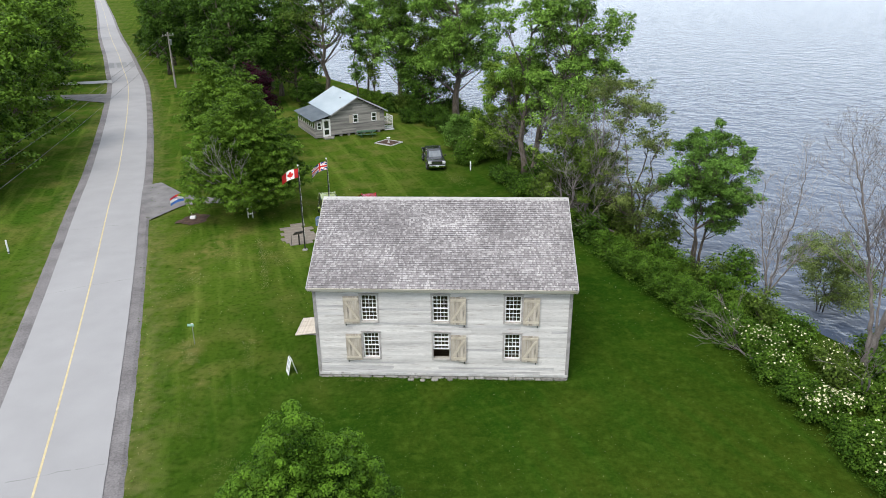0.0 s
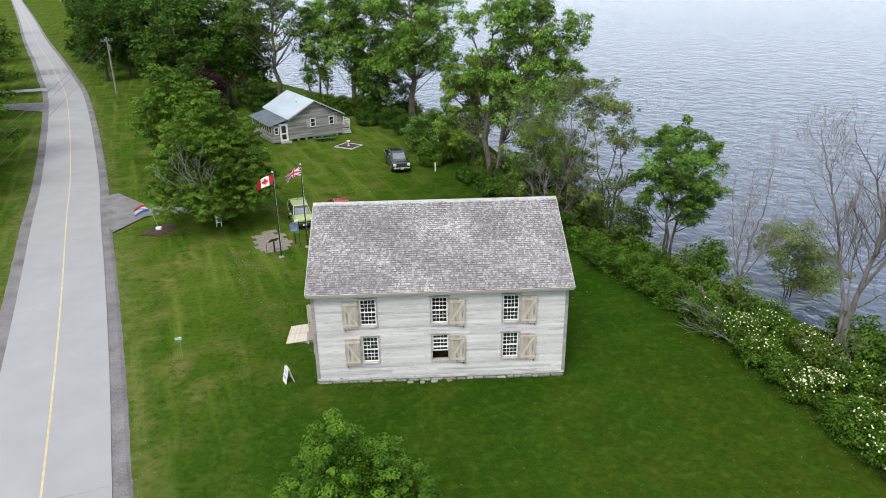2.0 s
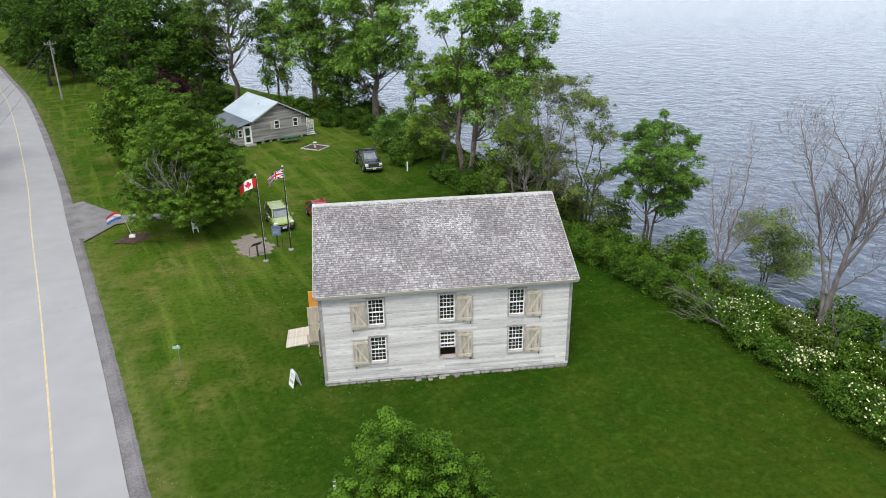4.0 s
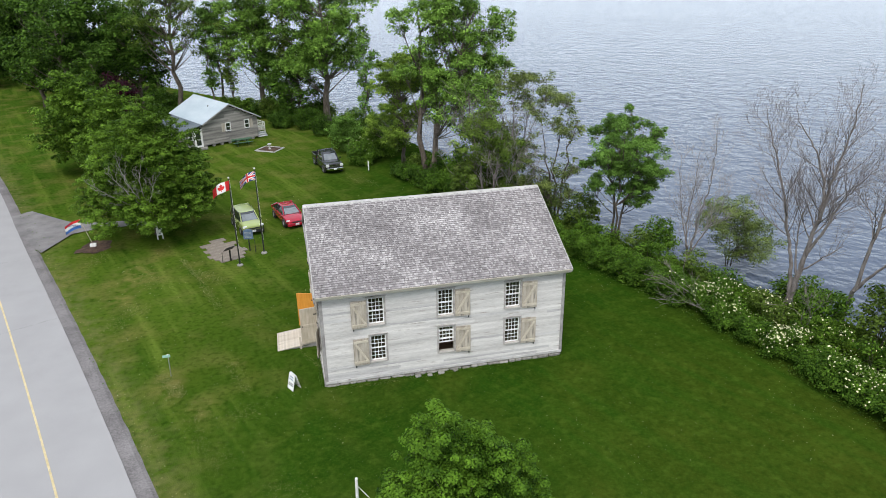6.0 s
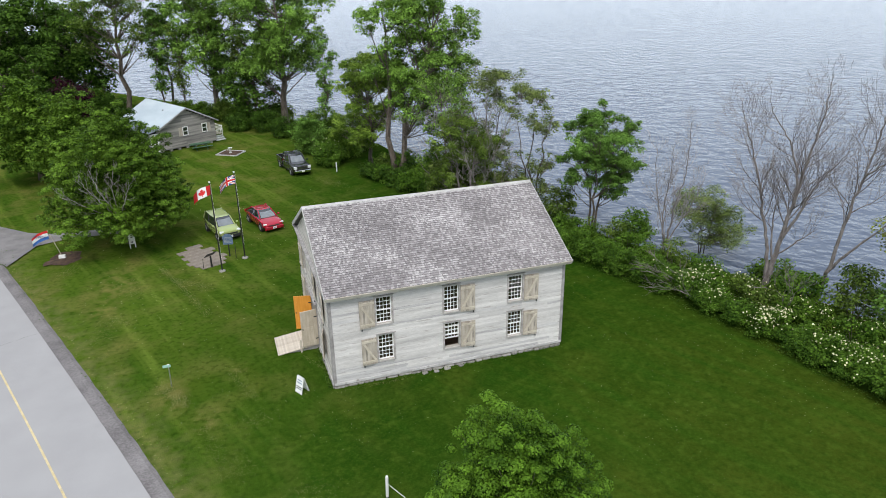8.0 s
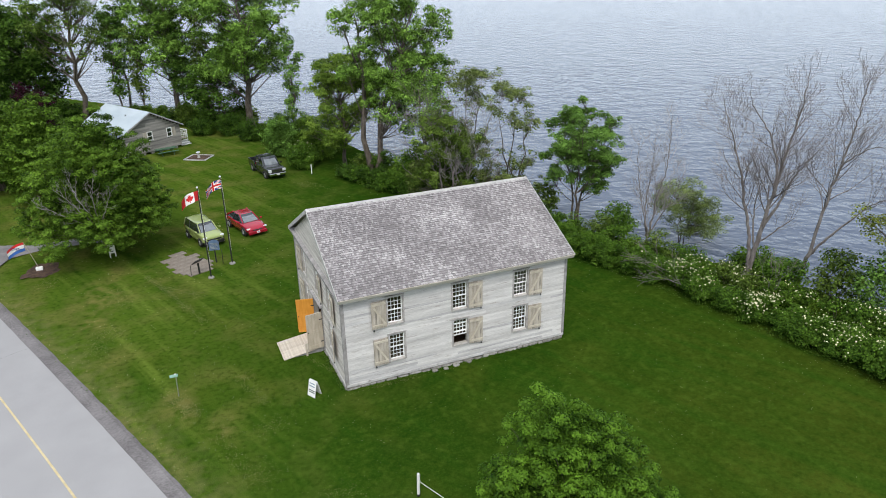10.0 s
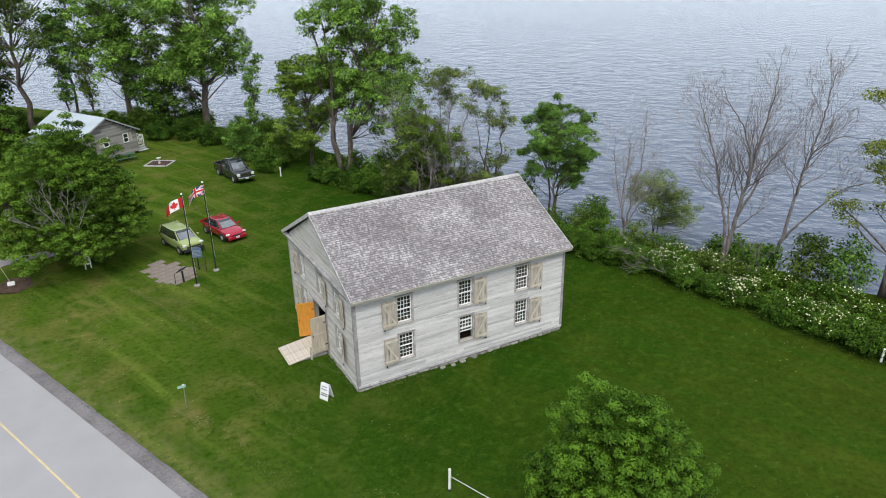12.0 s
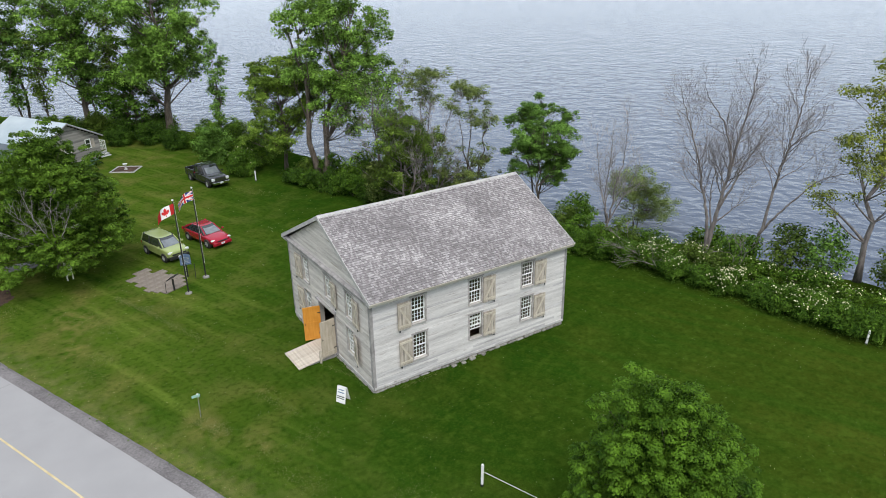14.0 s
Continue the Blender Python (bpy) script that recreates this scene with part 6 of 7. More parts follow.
def bare_tree(name, label, x, y, length, radius, seed, stems, bark=BARKPALE, depth=6, spread=0.42, group="trees", base_z=None, rise=0.25):
    """A leafless tree: stems that fork again and again into fine twigs. stems: directions of the main stems."""
    rng = random.Random(seed)
    z0 = max(float(ground_height(np.array(x), np.array(y))), -0.75) - 0.08 if base_z is None else base_z
    root = thing(name, label, "tree", pose(x, y, z0), group)
    wood, fine = Shape(), Shape()

    def grow(p, d, l, r, left):
        pts, rad = [p], [r]
        for k in range(3):
            d = (d + Vector((rng.gauss(0, 0.07), rng.gauss(0, 0.07), rng.gauss(0, 0.05) + 0.03))).normalized()
            p = p + d * l / 3
            pts.append(p)
            rad.append(r * (1 - 0.13 * (k + 1)))
        (wood if r > 0.045 else fine).tube(pts, rad, 6 if r > 0.05 else (4 if r > 0.02 else 3), cap=False)
        if left == 0:
            return
        n = 2 if rng.random() < 0.6 else 3
        for k in range(n):
            side = d.orthogonal().normalized()
            side.rotate(Matrix.Rotation(rng.uniform(0, 6.283), 3, d))
            dd = (d + side * rng.uniform(0.5, 1.2) * spread + Vector((0, 0, rise * 0.3))).normalized()
            f = rng.uniform(0.62, 0.86) if k else rng.uniform(0.78, 0.95)
            grow(pts[-1] if k < 2 else pts[2], dd, l * f, max(rad[-1] * (0.82 if k == 0 else 0.56), 0.0078), left - 1)

    for d, l, r in stems:
        grow(Vector((0, 0, -0.1)), Vector(d).normalized(), length * l, radius * r, depth)
    if wood.v:
        part("trunk", wood, bark, root, smooth=True)
    part("crown", fine, TWIG, root, "bare grey-brown twigs")
    return root


def leafless_tree(name, label, x, y, seed, stems, twig_mat, reach=1.0, group="trees", bark=BARKPALE):
    """A bare tree from its main limbs: (line of places from the foot, radius at its start, share of it that is free of branches), with side branches and twigs that sweep upwards."""
    rng = random.Random(seed)
    z0 = max(float(ground_height(np.array(x), np.array(y))), -0.75)
    root = thing(name, label, "tree", pose(x, y, z0), group)
    wood, fine = Shape(), Shape()

    def shoot(p, d, length, r, level):
        pts, rad, n = [p], [r], (6, 5, 3)[level - 1]
        for k in range(n):
            d = (d + Vector((rng.gauss(0, 0.10), rng.gauss(0, 0.10), rng.gauss(0, 0.06) + 0.07))).normalized()
            p = p + d * length / n
            pts.append(p)
            rad.append(max(r * (1 - 0.86 * (k + 1) / n), 0.0042))
        (wood if r > 0.04 else fine).tube(pts, rad, 5 if level == 1 else 3, cap=False)
        if level == 3:
            return
        count = max(3, int(length * (3.2 if level == 1 else 4.2)))
        for k in range(count):
            u = 0.18 + 0.80 * (k + rng.random()) / count
            i = min(int(u * n), n - 1)
            q = pts[i].lerp(pts[i + 1], u * n - i)
            way = (pts[i + 1] - pts[i]).normalized()
            side = way.orthogonal().normalized()
            side.rotate(Matrix.Rotation(rng.uniform(0, 6.283), 3, way))
            shoot(q, (way + side * rng.uniform(0.45, 0.95) + Vector((0, 0, 0.12))).normalized(), (length * (1 - u) * 0.55 + rng.uniform(0.25, 0.5)) * reach,
                  max(rad[i] * 0.5, 0.0055), level + 1)

    for line, radius, clear in stems:
        pts = [Vector((q[0], q[1], q[2] * 0.94)) for q in resample3(line, 6)]
        n = len(pts) - 1
        pts = [q + Vector((rng.gauss(0, 0.03), rng.gauss(0, 0.03), 0)) for q in pts]
        rad = [radius * (1 - 0.95 * (i / n) ** 0.7) * 0.74 + 0.006 for i in range(n + 1)]
        wood.tube(pts, rad, 8, cap=False)
        total = sum((b - a).length for a, b in zip(pts, pts[1:]))
        count = int(total * 2.1)
        for k in range(count):
            u = clear + (0.985 - clear) * (k + rng.random()) / count
            i = min(int(u * n), n - 1)
            q = pts[i].lerp(pts[i + 1], u * n - i)
            way = (pts[i + 1] - pts[i]).normalized()
            side = way.orthogonal().normalized()
            side.rotate(Matrix.Rotation(k * 2.4 + rng.uniform(-0.5, 0.5), 3, way))
            shoot(q, (way * 0.9 + side * rng.uniform(0.5, 0.95)).normalized(), (total * (1 - u) * 0.34 + rng.uniform(0.7, 1.5)) * reach, max(min(rad[i] * 0.42, 0.042), 0.010), 1)
    part("trunk", wood, bark, root, smooth=True)
    part("crown", fine, twig_mat, root, "bare grey-brown twigs")
    return root


def resample3(line, per):
    """A smooth curve through places in space."""
    pts = [Vector(p) for p in line]
    out = []
    for i in range(len(pts) - 1):
        a, b, c, d = pts[max(i - 1, 0)], pts[i], pts[i + 1], pts[min(i + 2, len(pts) - 1)]
        for k in range(per):
            t = k / per
            out.append(0.5 * ((2 * b) + (c - a) * t + (2 * a - 5 * b + 4 * c - d) * t * t + (3 * b - a - 3 * c + d) * t ** 3))
    return out + [pts[-1]]


def bush(name, label, x, y, rx, ry, h, leaf_mat, seed, flowers=0, leaf=0.13, clumps=46, per=60, clump_r=0.42, group="shore hedge", stalks=14, z=None, turn=0.0):
    """A dense shrub with leaves down to the ground; flowers: blossoms strewn over its upper side."""
    rng = np.random.default_rng(seed)
    z0 = float(ground_height(np.array(x), np.array(y))) if z is None else z
    root = thing(name, label, "bush", pose(x, y, z0, 0, 0, turn), group)
    centres = clump_centres([(0, 0, h * 0.42, rx * 0.85, ry * 0.85, h * 0.50)], clumps, rng, 0.35)
    centres[:, 2] = np.maximum(centres[:, 2], 0.12)
    stems = Shape()
    for c in centres[:stalks]:
        stems.tube(curve_points((c[0] * 0.2, c[1] * 0.2, -0.05), c, 0.1, 4, rng), [0.022, 0.016, 0.012, 0.005], 3, cap=False)
    part("stem_tangle", stems, BARK, root, kind="stuff")
    at, out = clump_leaves(centres, clump_r, per, rng, 0.8)
    at[:, 2] = np.maximum(at[:, 2], 0.02)
    part("foliage", leaf_mesh("foliage", at, out, leaf, leaf_mat, rng), None, root)
    if flowers:
        high = np.argsort(at[:, 2] + rng.normal(0, 0.25 * h, len(at)))[-flowers * 2:]
        pick = rng.choice(high, flowers, replace=False)
        part("blossoms", leaf_mesh("blossoms", at[pick] + out[pick] * 0.06 + np.array([0, 0, 0.05]), out[pick], 0.08, BLOSSOM, rng, "hex"), None, root, "small cream-white blossoms", kind="stuff")
    return root


# young maple on the lawn in front of the meeting house
tree("maple_tree", "young round maple with bright green leaves on the lawn", 2.65, -13.6, 7.2,
     [(0.2, -0.3, 1.9, 3.3, 3.3, 1.5), (0.12, 0.0, 3.5, 2.85, 2.85, 1.6), (0.2, 0.3, 4.9, 2.15, 2.15, 1.3), (0.25, 0.5, 6.05, 1.3, 1.3, 0.85)], LEAF_NEAR, clumps=9000, per=150, clump_r=0.225, flat=0.85, leaf=0.072,
     trunk_r=0.14, seed=5, group="lawn trees", droop=0.8, shell=0.80, limbs=0.15, trunk_top=0.6, apart=0.33, thin=True, fill=70000, up=0.85, lumpy=0.15, gaps=(0.8, 0.12))
# maples by the drive
tree("maple_tree", "broad dark green maple beside the gravel driveway", -10.0, 22.6, 9.2,
     [(0, 0, 2.8, 4.6, 4.6, 1.9), (0, 0.1, 4.9, 4.2, 4.2, 2.0), (0.1, 0.1, 6.7, 3.0, 3.0, 1.7), (0.3, 0, 8.2, 1.5, 1.5, 1.0)], LEAF_MAPLE, clumps=6000, per=105, clump_r=0.33, leaf=0.125, trunk_r=0.25, seed=8, group="drive maples", hollow=(-0.9, -4.0, 4.9, 2.1, 2.2, 1.5),
     shell=0.80, apart=0.46, limbs=0.1, trunk_top=0.6, thin=True, fill=45000, up=0.85, flat=0.75, droop=0.6, lumpy=0.22, gaps=(1.0, 0.15))
tree("maple_tree", "tall dark green maple beside the road verge", -18.6, 42.0, 10.6,
     [(0, 0, 3.2, 3.9, 3.9, 2.1), (0, 0, 5.4, 3.4, 3.4, 2.0), (0, 0, 7.5, 2.1, 2.1, 1.6)], LEAF_MAPLE, clumps=2600, per=80, clump_r=0.55, leaf=0.22, trunk_r=0.27, seed=9, group="drive maples", shell=0.82, apart=0.78, limbs=0.1, thin=True, fill=14000, up=0.85, flat=0.75, lumpy=0.22, gaps=(1.2, 0.15))
tree("maple_tree", "dark green maple between two others by the lawn", -14.6, 36.0, 8.8,
     [(0, 0, 3.4, 3.4, 3.4, 2.1), (0, 0, 5.4, 2.9, 2.9, 1.9), (0, 0, 7.2, 1.8, 1.8, 1.5)], LEAF_MAPLE, clumps=2200, per=80, clump_r=0.52, leaf=0.2, trunk_r=0.24, seed=10, group="drive maples", shell=0.82, apart=0.74, limbs=0.1, thin=True, fill=12000, up=0.85, flat=0.75, lumpy=0.22, gaps=(1.2, 0.15))
tree("copper_beech", "dark copper-red ornamental tree behind the maples", -15.2, 43.6, 9.0,
     [(0, 0, 4.3, 2.1, 2.1, 3.0), (0, 0, 7.0, 1.4, 1.4, 1.6)], LEAF_RED, clumps=130, per=70, clump_r=0.7, leaf=0.22, trunk_r=0.2, seed=11)
# shore trees, from north to south
tree("poplar_tree", "tall leaning poplar with airy foliage on the shore", 11.6, 31.3, 18.5,
     [(2.4, 2.0, 9.0, 3.4, 3.4, 2.6), (3.0, 1.6, 13.2, 4.8, 4.6, 3.0), (1.6, 2.0, 16.8, 4.2, 4.2, 2.6), (-1.8, 1.0, 11.6, 2.6, 2.6, 3.0), (3.6, 0.2, 5.6, 2.6, 2.6, 2.2), (5.2, 0.6, 10.2, 2.6, 2.6, 2.8), (1.0, -1.0, 6.6, 2.6, 2.6, 2.4)], LEAF_POPLAR, clumps=1120, per=50, clump_r=0.5, leaf=0.19,
     trunk_r=0.42, lean=(2.2, 2.0), seed=12, shell=0.3, stems=2, group="shore trees", boughs=95, bough_r=1.15, limbs=0.6)
tree("ash_tree", "light green bushy tree on the shore bank", 10.3, 36.2, 10.8,
     [(0, 0, 6.2, 3.6, 3.4, 2.6), (0.5, 0, 8.6, 3.0, 2.8, 1.9), (-1.0, 0, 3.8, 3.0, 2.8, 1.9)], LEAF_PALE, clumps=470, per=75, clump_r=0.42, leaf=0.17, trunk_r=0.2, seed=13, shell=0.45, group="shore trees", boughs=80, bough_r=0.85, limbs=0.6)
tree("oak_tree", "large spreading tree with dark limbs behind the lawn", 4.8, 56.0, 18.5,
     [(0, 0, 9.5, 5.2, 5.2, 3.2), (0.6, 0, 13.5, 5.2, 5.2, 3.8), (-2.6, 0, 7.0, 2.6, 2.6, 1.8), (2.8, -1, 7.0, 2.6, 2.6, 1.8)], LEAF_POPLAR, clumps=1000, per=50, clump_r=0.62, leaf=0.23,
     trunk_r=0.45, seed=14, shell=0.4, group="shore trees", boughs=100, bough_r=1.3, limbs=0.4)
tree("oak_tree", "spreading dark-limbed tree behind the grey cottage", -2.4, 62.5, 18.0,
     [(0, 0, 9.0, 4.6, 4.6, 3.4), (0.4, 0, 13.5, 4.8, 4.8, 3.6), (1.5, 0, 5.6, 2.4, 2.4, 1.8)], LEAF_POPLAR, clumps=640, per=50, clump_r=0.64, leaf=0.24, trunk_r=0.38, seed=27, shell=0.4, group="shore trees", boughs=80, bough_r=1.3, limbs=0.4)
tree("oak_tree", "tall open-crowned tree behind the grey cottage", -12.5, 66.0, 20.0,
     [(0, 0, 11.0, 5.2, 5.2, 4.2), (0, 0, 15.5, 5.0, 5.0, 4.0)], LEAF_OLIVE, clumps=380, per=36, clump_r=0.7, leaf=0.22, trunk_r=0.36, seed=15, shell=0.35, group="shore trees", boughs=90, bough_r=1.35, limbs=0.4)
tree("ash_tree", "slender light green tree by the water", -7.6, 69.5, 16.0,
     [(0, 0, 8.0, 2.2, 2.2, 4.0), (0, 0, 12.5, 2.0, 2.0, 2.8)], LEAF_LIGHT, clumps=170, per=60, clump_r=0.65, leaf=0.24, trunk_r=0.18, seed=16, shell=0.4, group="shore trees", twigs=1, boughs=45, bough_r=0.9)
tree("cedar_tree", "dark dense bushy tree at the lawn's end", 1.8, 57.5, 8.5,
     [(0, 0, 3.4, 3.0, 2.6, 3.2), (-1.5, 0, 4.6, 1.9, 1.9, 3.0)], LEAF_DARK, clumps=150, per=60, clump_r=0.75, leaf=0.24, trunk_r=0.2, seed=17, group="shore trees")
tree("willow_tree", "scraggy grey-green tree with many bare twigs", 13.6, 19.8, 8.6,
     [(0, 0, 5.8, 2.6, 2.6, 2.6), (0.4, 0.6, 3.2, 3.2, 3.0, 2.0)], LEAF_OLIVE, bark=BARKPALE, clumps=330, per=60, clump_r=0.36, leaf=0.14, trunk_r=0.16, seed=18, shell=0.3, stems=3, group="shore trees", boughs=70, bough_r=0.75, limbs=0.7)
leafless_tree("dead_tree", "bare pale twigs rising among the shore trees", 14.6, 19.0, 19, [
    ([(0, 0, 0), (0.2, -0.3, 2.5), (0.8, -0.6, 5.0), (1.8, -0.8, 7.6), (2.6, -0.9, 9.6)], 0.11, 0.25),
    ([(0, 0, 0), (-0.4, -0.5, 2.2), (-1.2, -1.0, 4.2), (-2.0, -1.2, 5.8)], 0.09, 0.2),
    ([(0, 0.1, 0.3), (0.4, 0.2, 3.0), (0.6, 0.4, 6.0), (1.0, 0.4, 8.4)], 0.09, 0.25),
    ([(0, 0, 0.2), (0.8, -0.9, 2.2), (1.4, -1.6, 3.8), (1.8, -2.0, 5.0)], 0.07, 0.2)], TWIGPALE, 0.8)
tree("willow_tree", "sparse pale tree with thin grey stems", 16.6, 22.8, 11.4,
     [(0, 0, 8.6, 2.2, 2.2, 2.6), (0, 0, 4.0, 2.4, 2.4, 2.0)], LEAF_GREY, bark=BARKPALE, clumps=240, per=46, clump_r=0.36, leaf=0.13, trunk_r=0.14, seed=19, shell=0.3, stems=3, group="shore trees", twigs=1, boughs=60, bough_r=0.7)
tree("ash_tree", "thin green tree among the grey shore trees", 14.4, 25.6, 11.5,
     [(0, 0, 8.0, 2.6, 2.6, 3.0), (0.4, -0.4, 4.6, 2.4, 2.4, 2.2)], LEAF_POPLAR, clumps=150, per=50, clump_r=0.55, leaf=0.18, trunk_r=0.16, seed=26, shell=0.35, stems=2, group="shore trees", twigs=2, boughs=50, bough_r=0.8)
bare_tree("dead_tree", "tangle of bare pale stems among the shore trees", 13.4, 23.4, 2.3, 0.10, 36, [((0.25, -0.2, 1), 1, 1), ((-0.3, -0.2, 1), 0.9, 0.8), ((0.6, -0.3, 0.9), 0.9, 0.8), ((0.05, 0.3, 1), 1, 0.8)], depth=6, spread=0.55, rise=0.1)
tree("willow_tree", "sparse light willow with feathery twigs", 18.0, 17.4, 10.2,
     [(0, 0, 8.2, 1.9, 1.9, 1.9), (-0.4, 0.2, 3.4, 2.4, 2.4, 2.2)], LEAF_GREY, bark=BARK, clumps=260, per=50, clump_r=0.34, leaf=0.12, trunk_r=0.13, seed=20, shell=0.3, stems=3, group="shore trees", twigs=1, boughs=70, bough_r=0.6)
tree("ash_tree", "bright green rounded tree on the bank", 20.9, 13.4, 9.8,
     [(0.2, 0, 7.0, 2.6, 2.6, 2.2), (0.9, -0.4, 5.2, 2.1, 2.1, 1.7), (-0.8, 0.2, 4.8, 1.9, 1.9, 1.6), (1.1, -0.6, 3.4, 1.2, 1.2, 0.8)], LEAF_LIGHT, clumps=680, per=80, clump_r=0.30, leaf=0.115, trunk_r=0.13, seed=21, shell=0.35, stems=3, group="shore trees", boughs=120, bough_r=0.55)
tree("willow_tree", "small round willow at the water's edge", 26.7, 8.9, 5.0,
     [(-0.3, 0.2, 3.3, 2.0, 2.0, 1.5), (0.7, -0.6, 2.0, 2.2, 2.2, 1.5)], LEAF_WILLOW, clumps=190, per=110, clump_r=0.42, leaf=0.09, trunk_r=0.05, seed=22, shell=0.3, stems=3, group="shore trees")
leafless_tree("dead_tree", "small leafless tree with fine pale twigs", 23.3, 8.6, 31, [
    ([(0, 0, -0.2), (0.2, -0.2, 1.2), (0.34, -0.34, 3.4), (0.62, -0.62, 5.7), (0.64, -0.66, 7.4), (0.61, -0.63, 8.9)], 0.10, 0.16),
    ([(0, 0, -0.2), (0.05, -0.1, 0.8), (-0.33, 0.31, 2.9), (-0.6, 0.58, 5.2), (-0.73, 0.69, 7.4)], 0.085, 0.2),
    ([(0.15, -0.1, 0.6), (0.8, -0.5, 2.2), (1.3, -0.9, 3.8), (1.5, -1.3, 5.4)], 0.07, 0.2),
    ([(0.1, 0.1, 0.4), (-0.1, 0.2, 3.0), (0.1, 0.1, 5.4), (0.0, 0.0, 7.6)], 0.08, 0.2)], TWIGPALE, 0.85)
leafless_tree("dead_tree", "tall leafless tree forking into fine twigs", 25.4, 1.7, 32, [
    ([(0, 0.05, -0.2), (0.1, -0.1, 1.5), (0.22, -0.29, 3.2), (0.41, -0.56, 5.5), (0.63, -0.87, 8.5), (0.78, -1.1, 10.8), (0.82, -1.16, 12.9)], 0.27, 0.36),
    ([(0, 0.1, 0.6), (-0.10, 0.12, 2.2), (-0.35, 0.46, 4.0), (-0.64, 0.8, 6.0), (-1.13, 1.37, 8.4), (-1.5, 1.78, 9.9), (-1.8, 2.08, 11.3)], 0.17, 0.30),
    ([(0.40, -0.55, 5.3), (0.36, -0.5, 7.2), (-0.05, 0.06, 9.2), (-0.6, 0.75, 10.5), (-0.84, 1.05, 11.5)], 0.12, 0.12),
    ([(0.22, -0.3, 3.2), (0.60, -0.85, 5.0), (0.88, -1.25, 6.6), (1.25, -1.83, 7.9), (1.6, -2.4, 9.1)], 0.13, 0.2),
    ([(0.12, -0.12, 1.7), (0.02, 0.2, 3.6), (-0.05, 0.1, 5.6), (0.2, -0.3, 7.4)], 0.09, 0.3),
    ([(0.15, -0.2, 2.2), (0.7, -1.1, 3.4), (1.1, -1.8, 4.4)], 0.08, 0.2)], TWIG)
leafless_tree("dead_tree", "tall leaning leafless tree by the water", 26.8, -0.9, 34, [
    ([(-0.1, 0.2, -0.3), (-0.05, 0.08, 0.9), (0.11, -0.18, 3.1), (0.26, -0.41, 5.8), (0.43, -0.68, 7.9), (0.56, -0.91, 9.8), (0.61, -0.98, 11.6), (0.75, -1.23, 13.1)], 0.19, 0.36),
    ([(0.04, -0.06, 2.0), (0.46, -0.73, 3.4), (1.01, -1.7, 5.0), (1.44, -2.55, 6.1), (2.09, -4.04, 6.8)], 0.12, 0.5),
    ([(0.42, -0.66, 7.7), (0.75, -1.3, 8.6), (1.1, -2.0, 9.1), (1.4, -2.6, 9.0)], 0.07, 0.2)], TWIG)
tree("locust_tree", "yellow-green open tree above the hedge", 29.0, -6.2, 13.6,
     [(0, 0, 8.4, 2.8, 2.8, 2.6), (0, 0, 11.3, 2.6, 2.6, 2.2), (-2.0, 1.4, 5.6, 1.6, 1.4, 0.8), (0.6, -0.6, 5.6, 1.8, 1.8, 1.4)], LEAF_YELLOW, bark=BARKPALE, clumps=300, per=56, clump_r=0.46, leaf=0.13, trunk_r=0.2, seed=24, shell=0.3, group="shore trees",
     boughs=46, bough_r=0.8, limbs=0.4)


# ---- hedge, undergrowth and woods ----
HEDGE = [(24.6, -24), (23.2, -15), (22.0, -10), (21.2, -6.5), (20.6, -3), (19.7, 1.0), (19.2, 3.6), (17.9, 6.6), (16.4, 10.3), (14.4, 15.6)]


def along(line, step):
    pts = resample(line, 0.25)
    out, run = [pts[0]], 0.0
    for a, b in zip(pts, pts[1:]):
        run += (b - a).length
        if run >= step:
            out.append(b)
            run = 0.0
    return out


rng = random.Random(40)
hedge_points = along(HEDGE, 1.45)
for k, p in enumerate(hedge_points):
    flowers = int(rng.choice((0, 20, 90, 190, 300)) * rng.uniform(0.7, 1.2)) if p.y < 2.8 else (int(rng.uniform(0, 14)) if p.y < 8 else 0)
    label = "green wild rose bush covered in cream blossoms" if flowers > 50 else "dense leafy green bush along the lawn's edge"
    h = rng.uniform(1.25, 1.75)
    bush("hedge_bush", label, p.x + 1.02 + rng.uniform(-0.15, 0.2), p.y + rng.uniform(-0.2, 0.2), rng.uniform(1.25, 1.6), rng.uniform(1.05, 1.35), h, LEAF_HEDGE, 100 + k, flowers, clumps=60, per=95, leaf=0.10, clump_r=0.38)
    h2 = rng.uniform(1.0, 1.9)
    mat = rng.choice((LEAF_HEDGE, LEAF_MAPLE, LEAF_OLIVE))
    bush("shore_bush", "tangled leafy bush on the shore bank", p.x + rng.uniform(3.0, 3.9), p.y + 1.0 + rng.uniform(-0.3, 0.3), rng.uniform(1.0, 1.5), rng.uniform(0.9, 1.3), h2, mat, 200 + k,
         int(rng.uniform(5, 45)) if p.y < 2 else 0, clumps=34, per=46)
# undergrowth under the shore trees, northwards
NORTH = [(13.6, 17.5), (11.8, 22.5), (10.2, 27.0), (8.7, 30.5), (7.6, 33.2)]
for k, p in enumerate(along(NORTH, 1.6)):
    bush("shore_bush", "dark leafy undergrowth below the shore trees", p.x + 1.4, p.y, rng.uniform(1.3, 1.8), rng.uniform(1.2, 1.6), rng.uniform(1.3, 2.1), rng.choice((LEAF_MAPLE, LEAF_DARK, LEAF_HEDGE)), 300 + k, clumps=48, per=70, leaf=0.145)
    bush("shore_bush", "tall leafy undergrowth on the bank", p.x + rng.uniform(3.2, 4.0), p.y + 0.8, rng.uniform(1.4, 1.9), rng.uniform(1.2, 1.7), rng.uniform(1.6, 3.0), rng.choice((LEAF_OLIVE, LEAF_DARK, LEAF_MAPLE)), 340 + k, clumps=44, per=46, leaf=0.17)
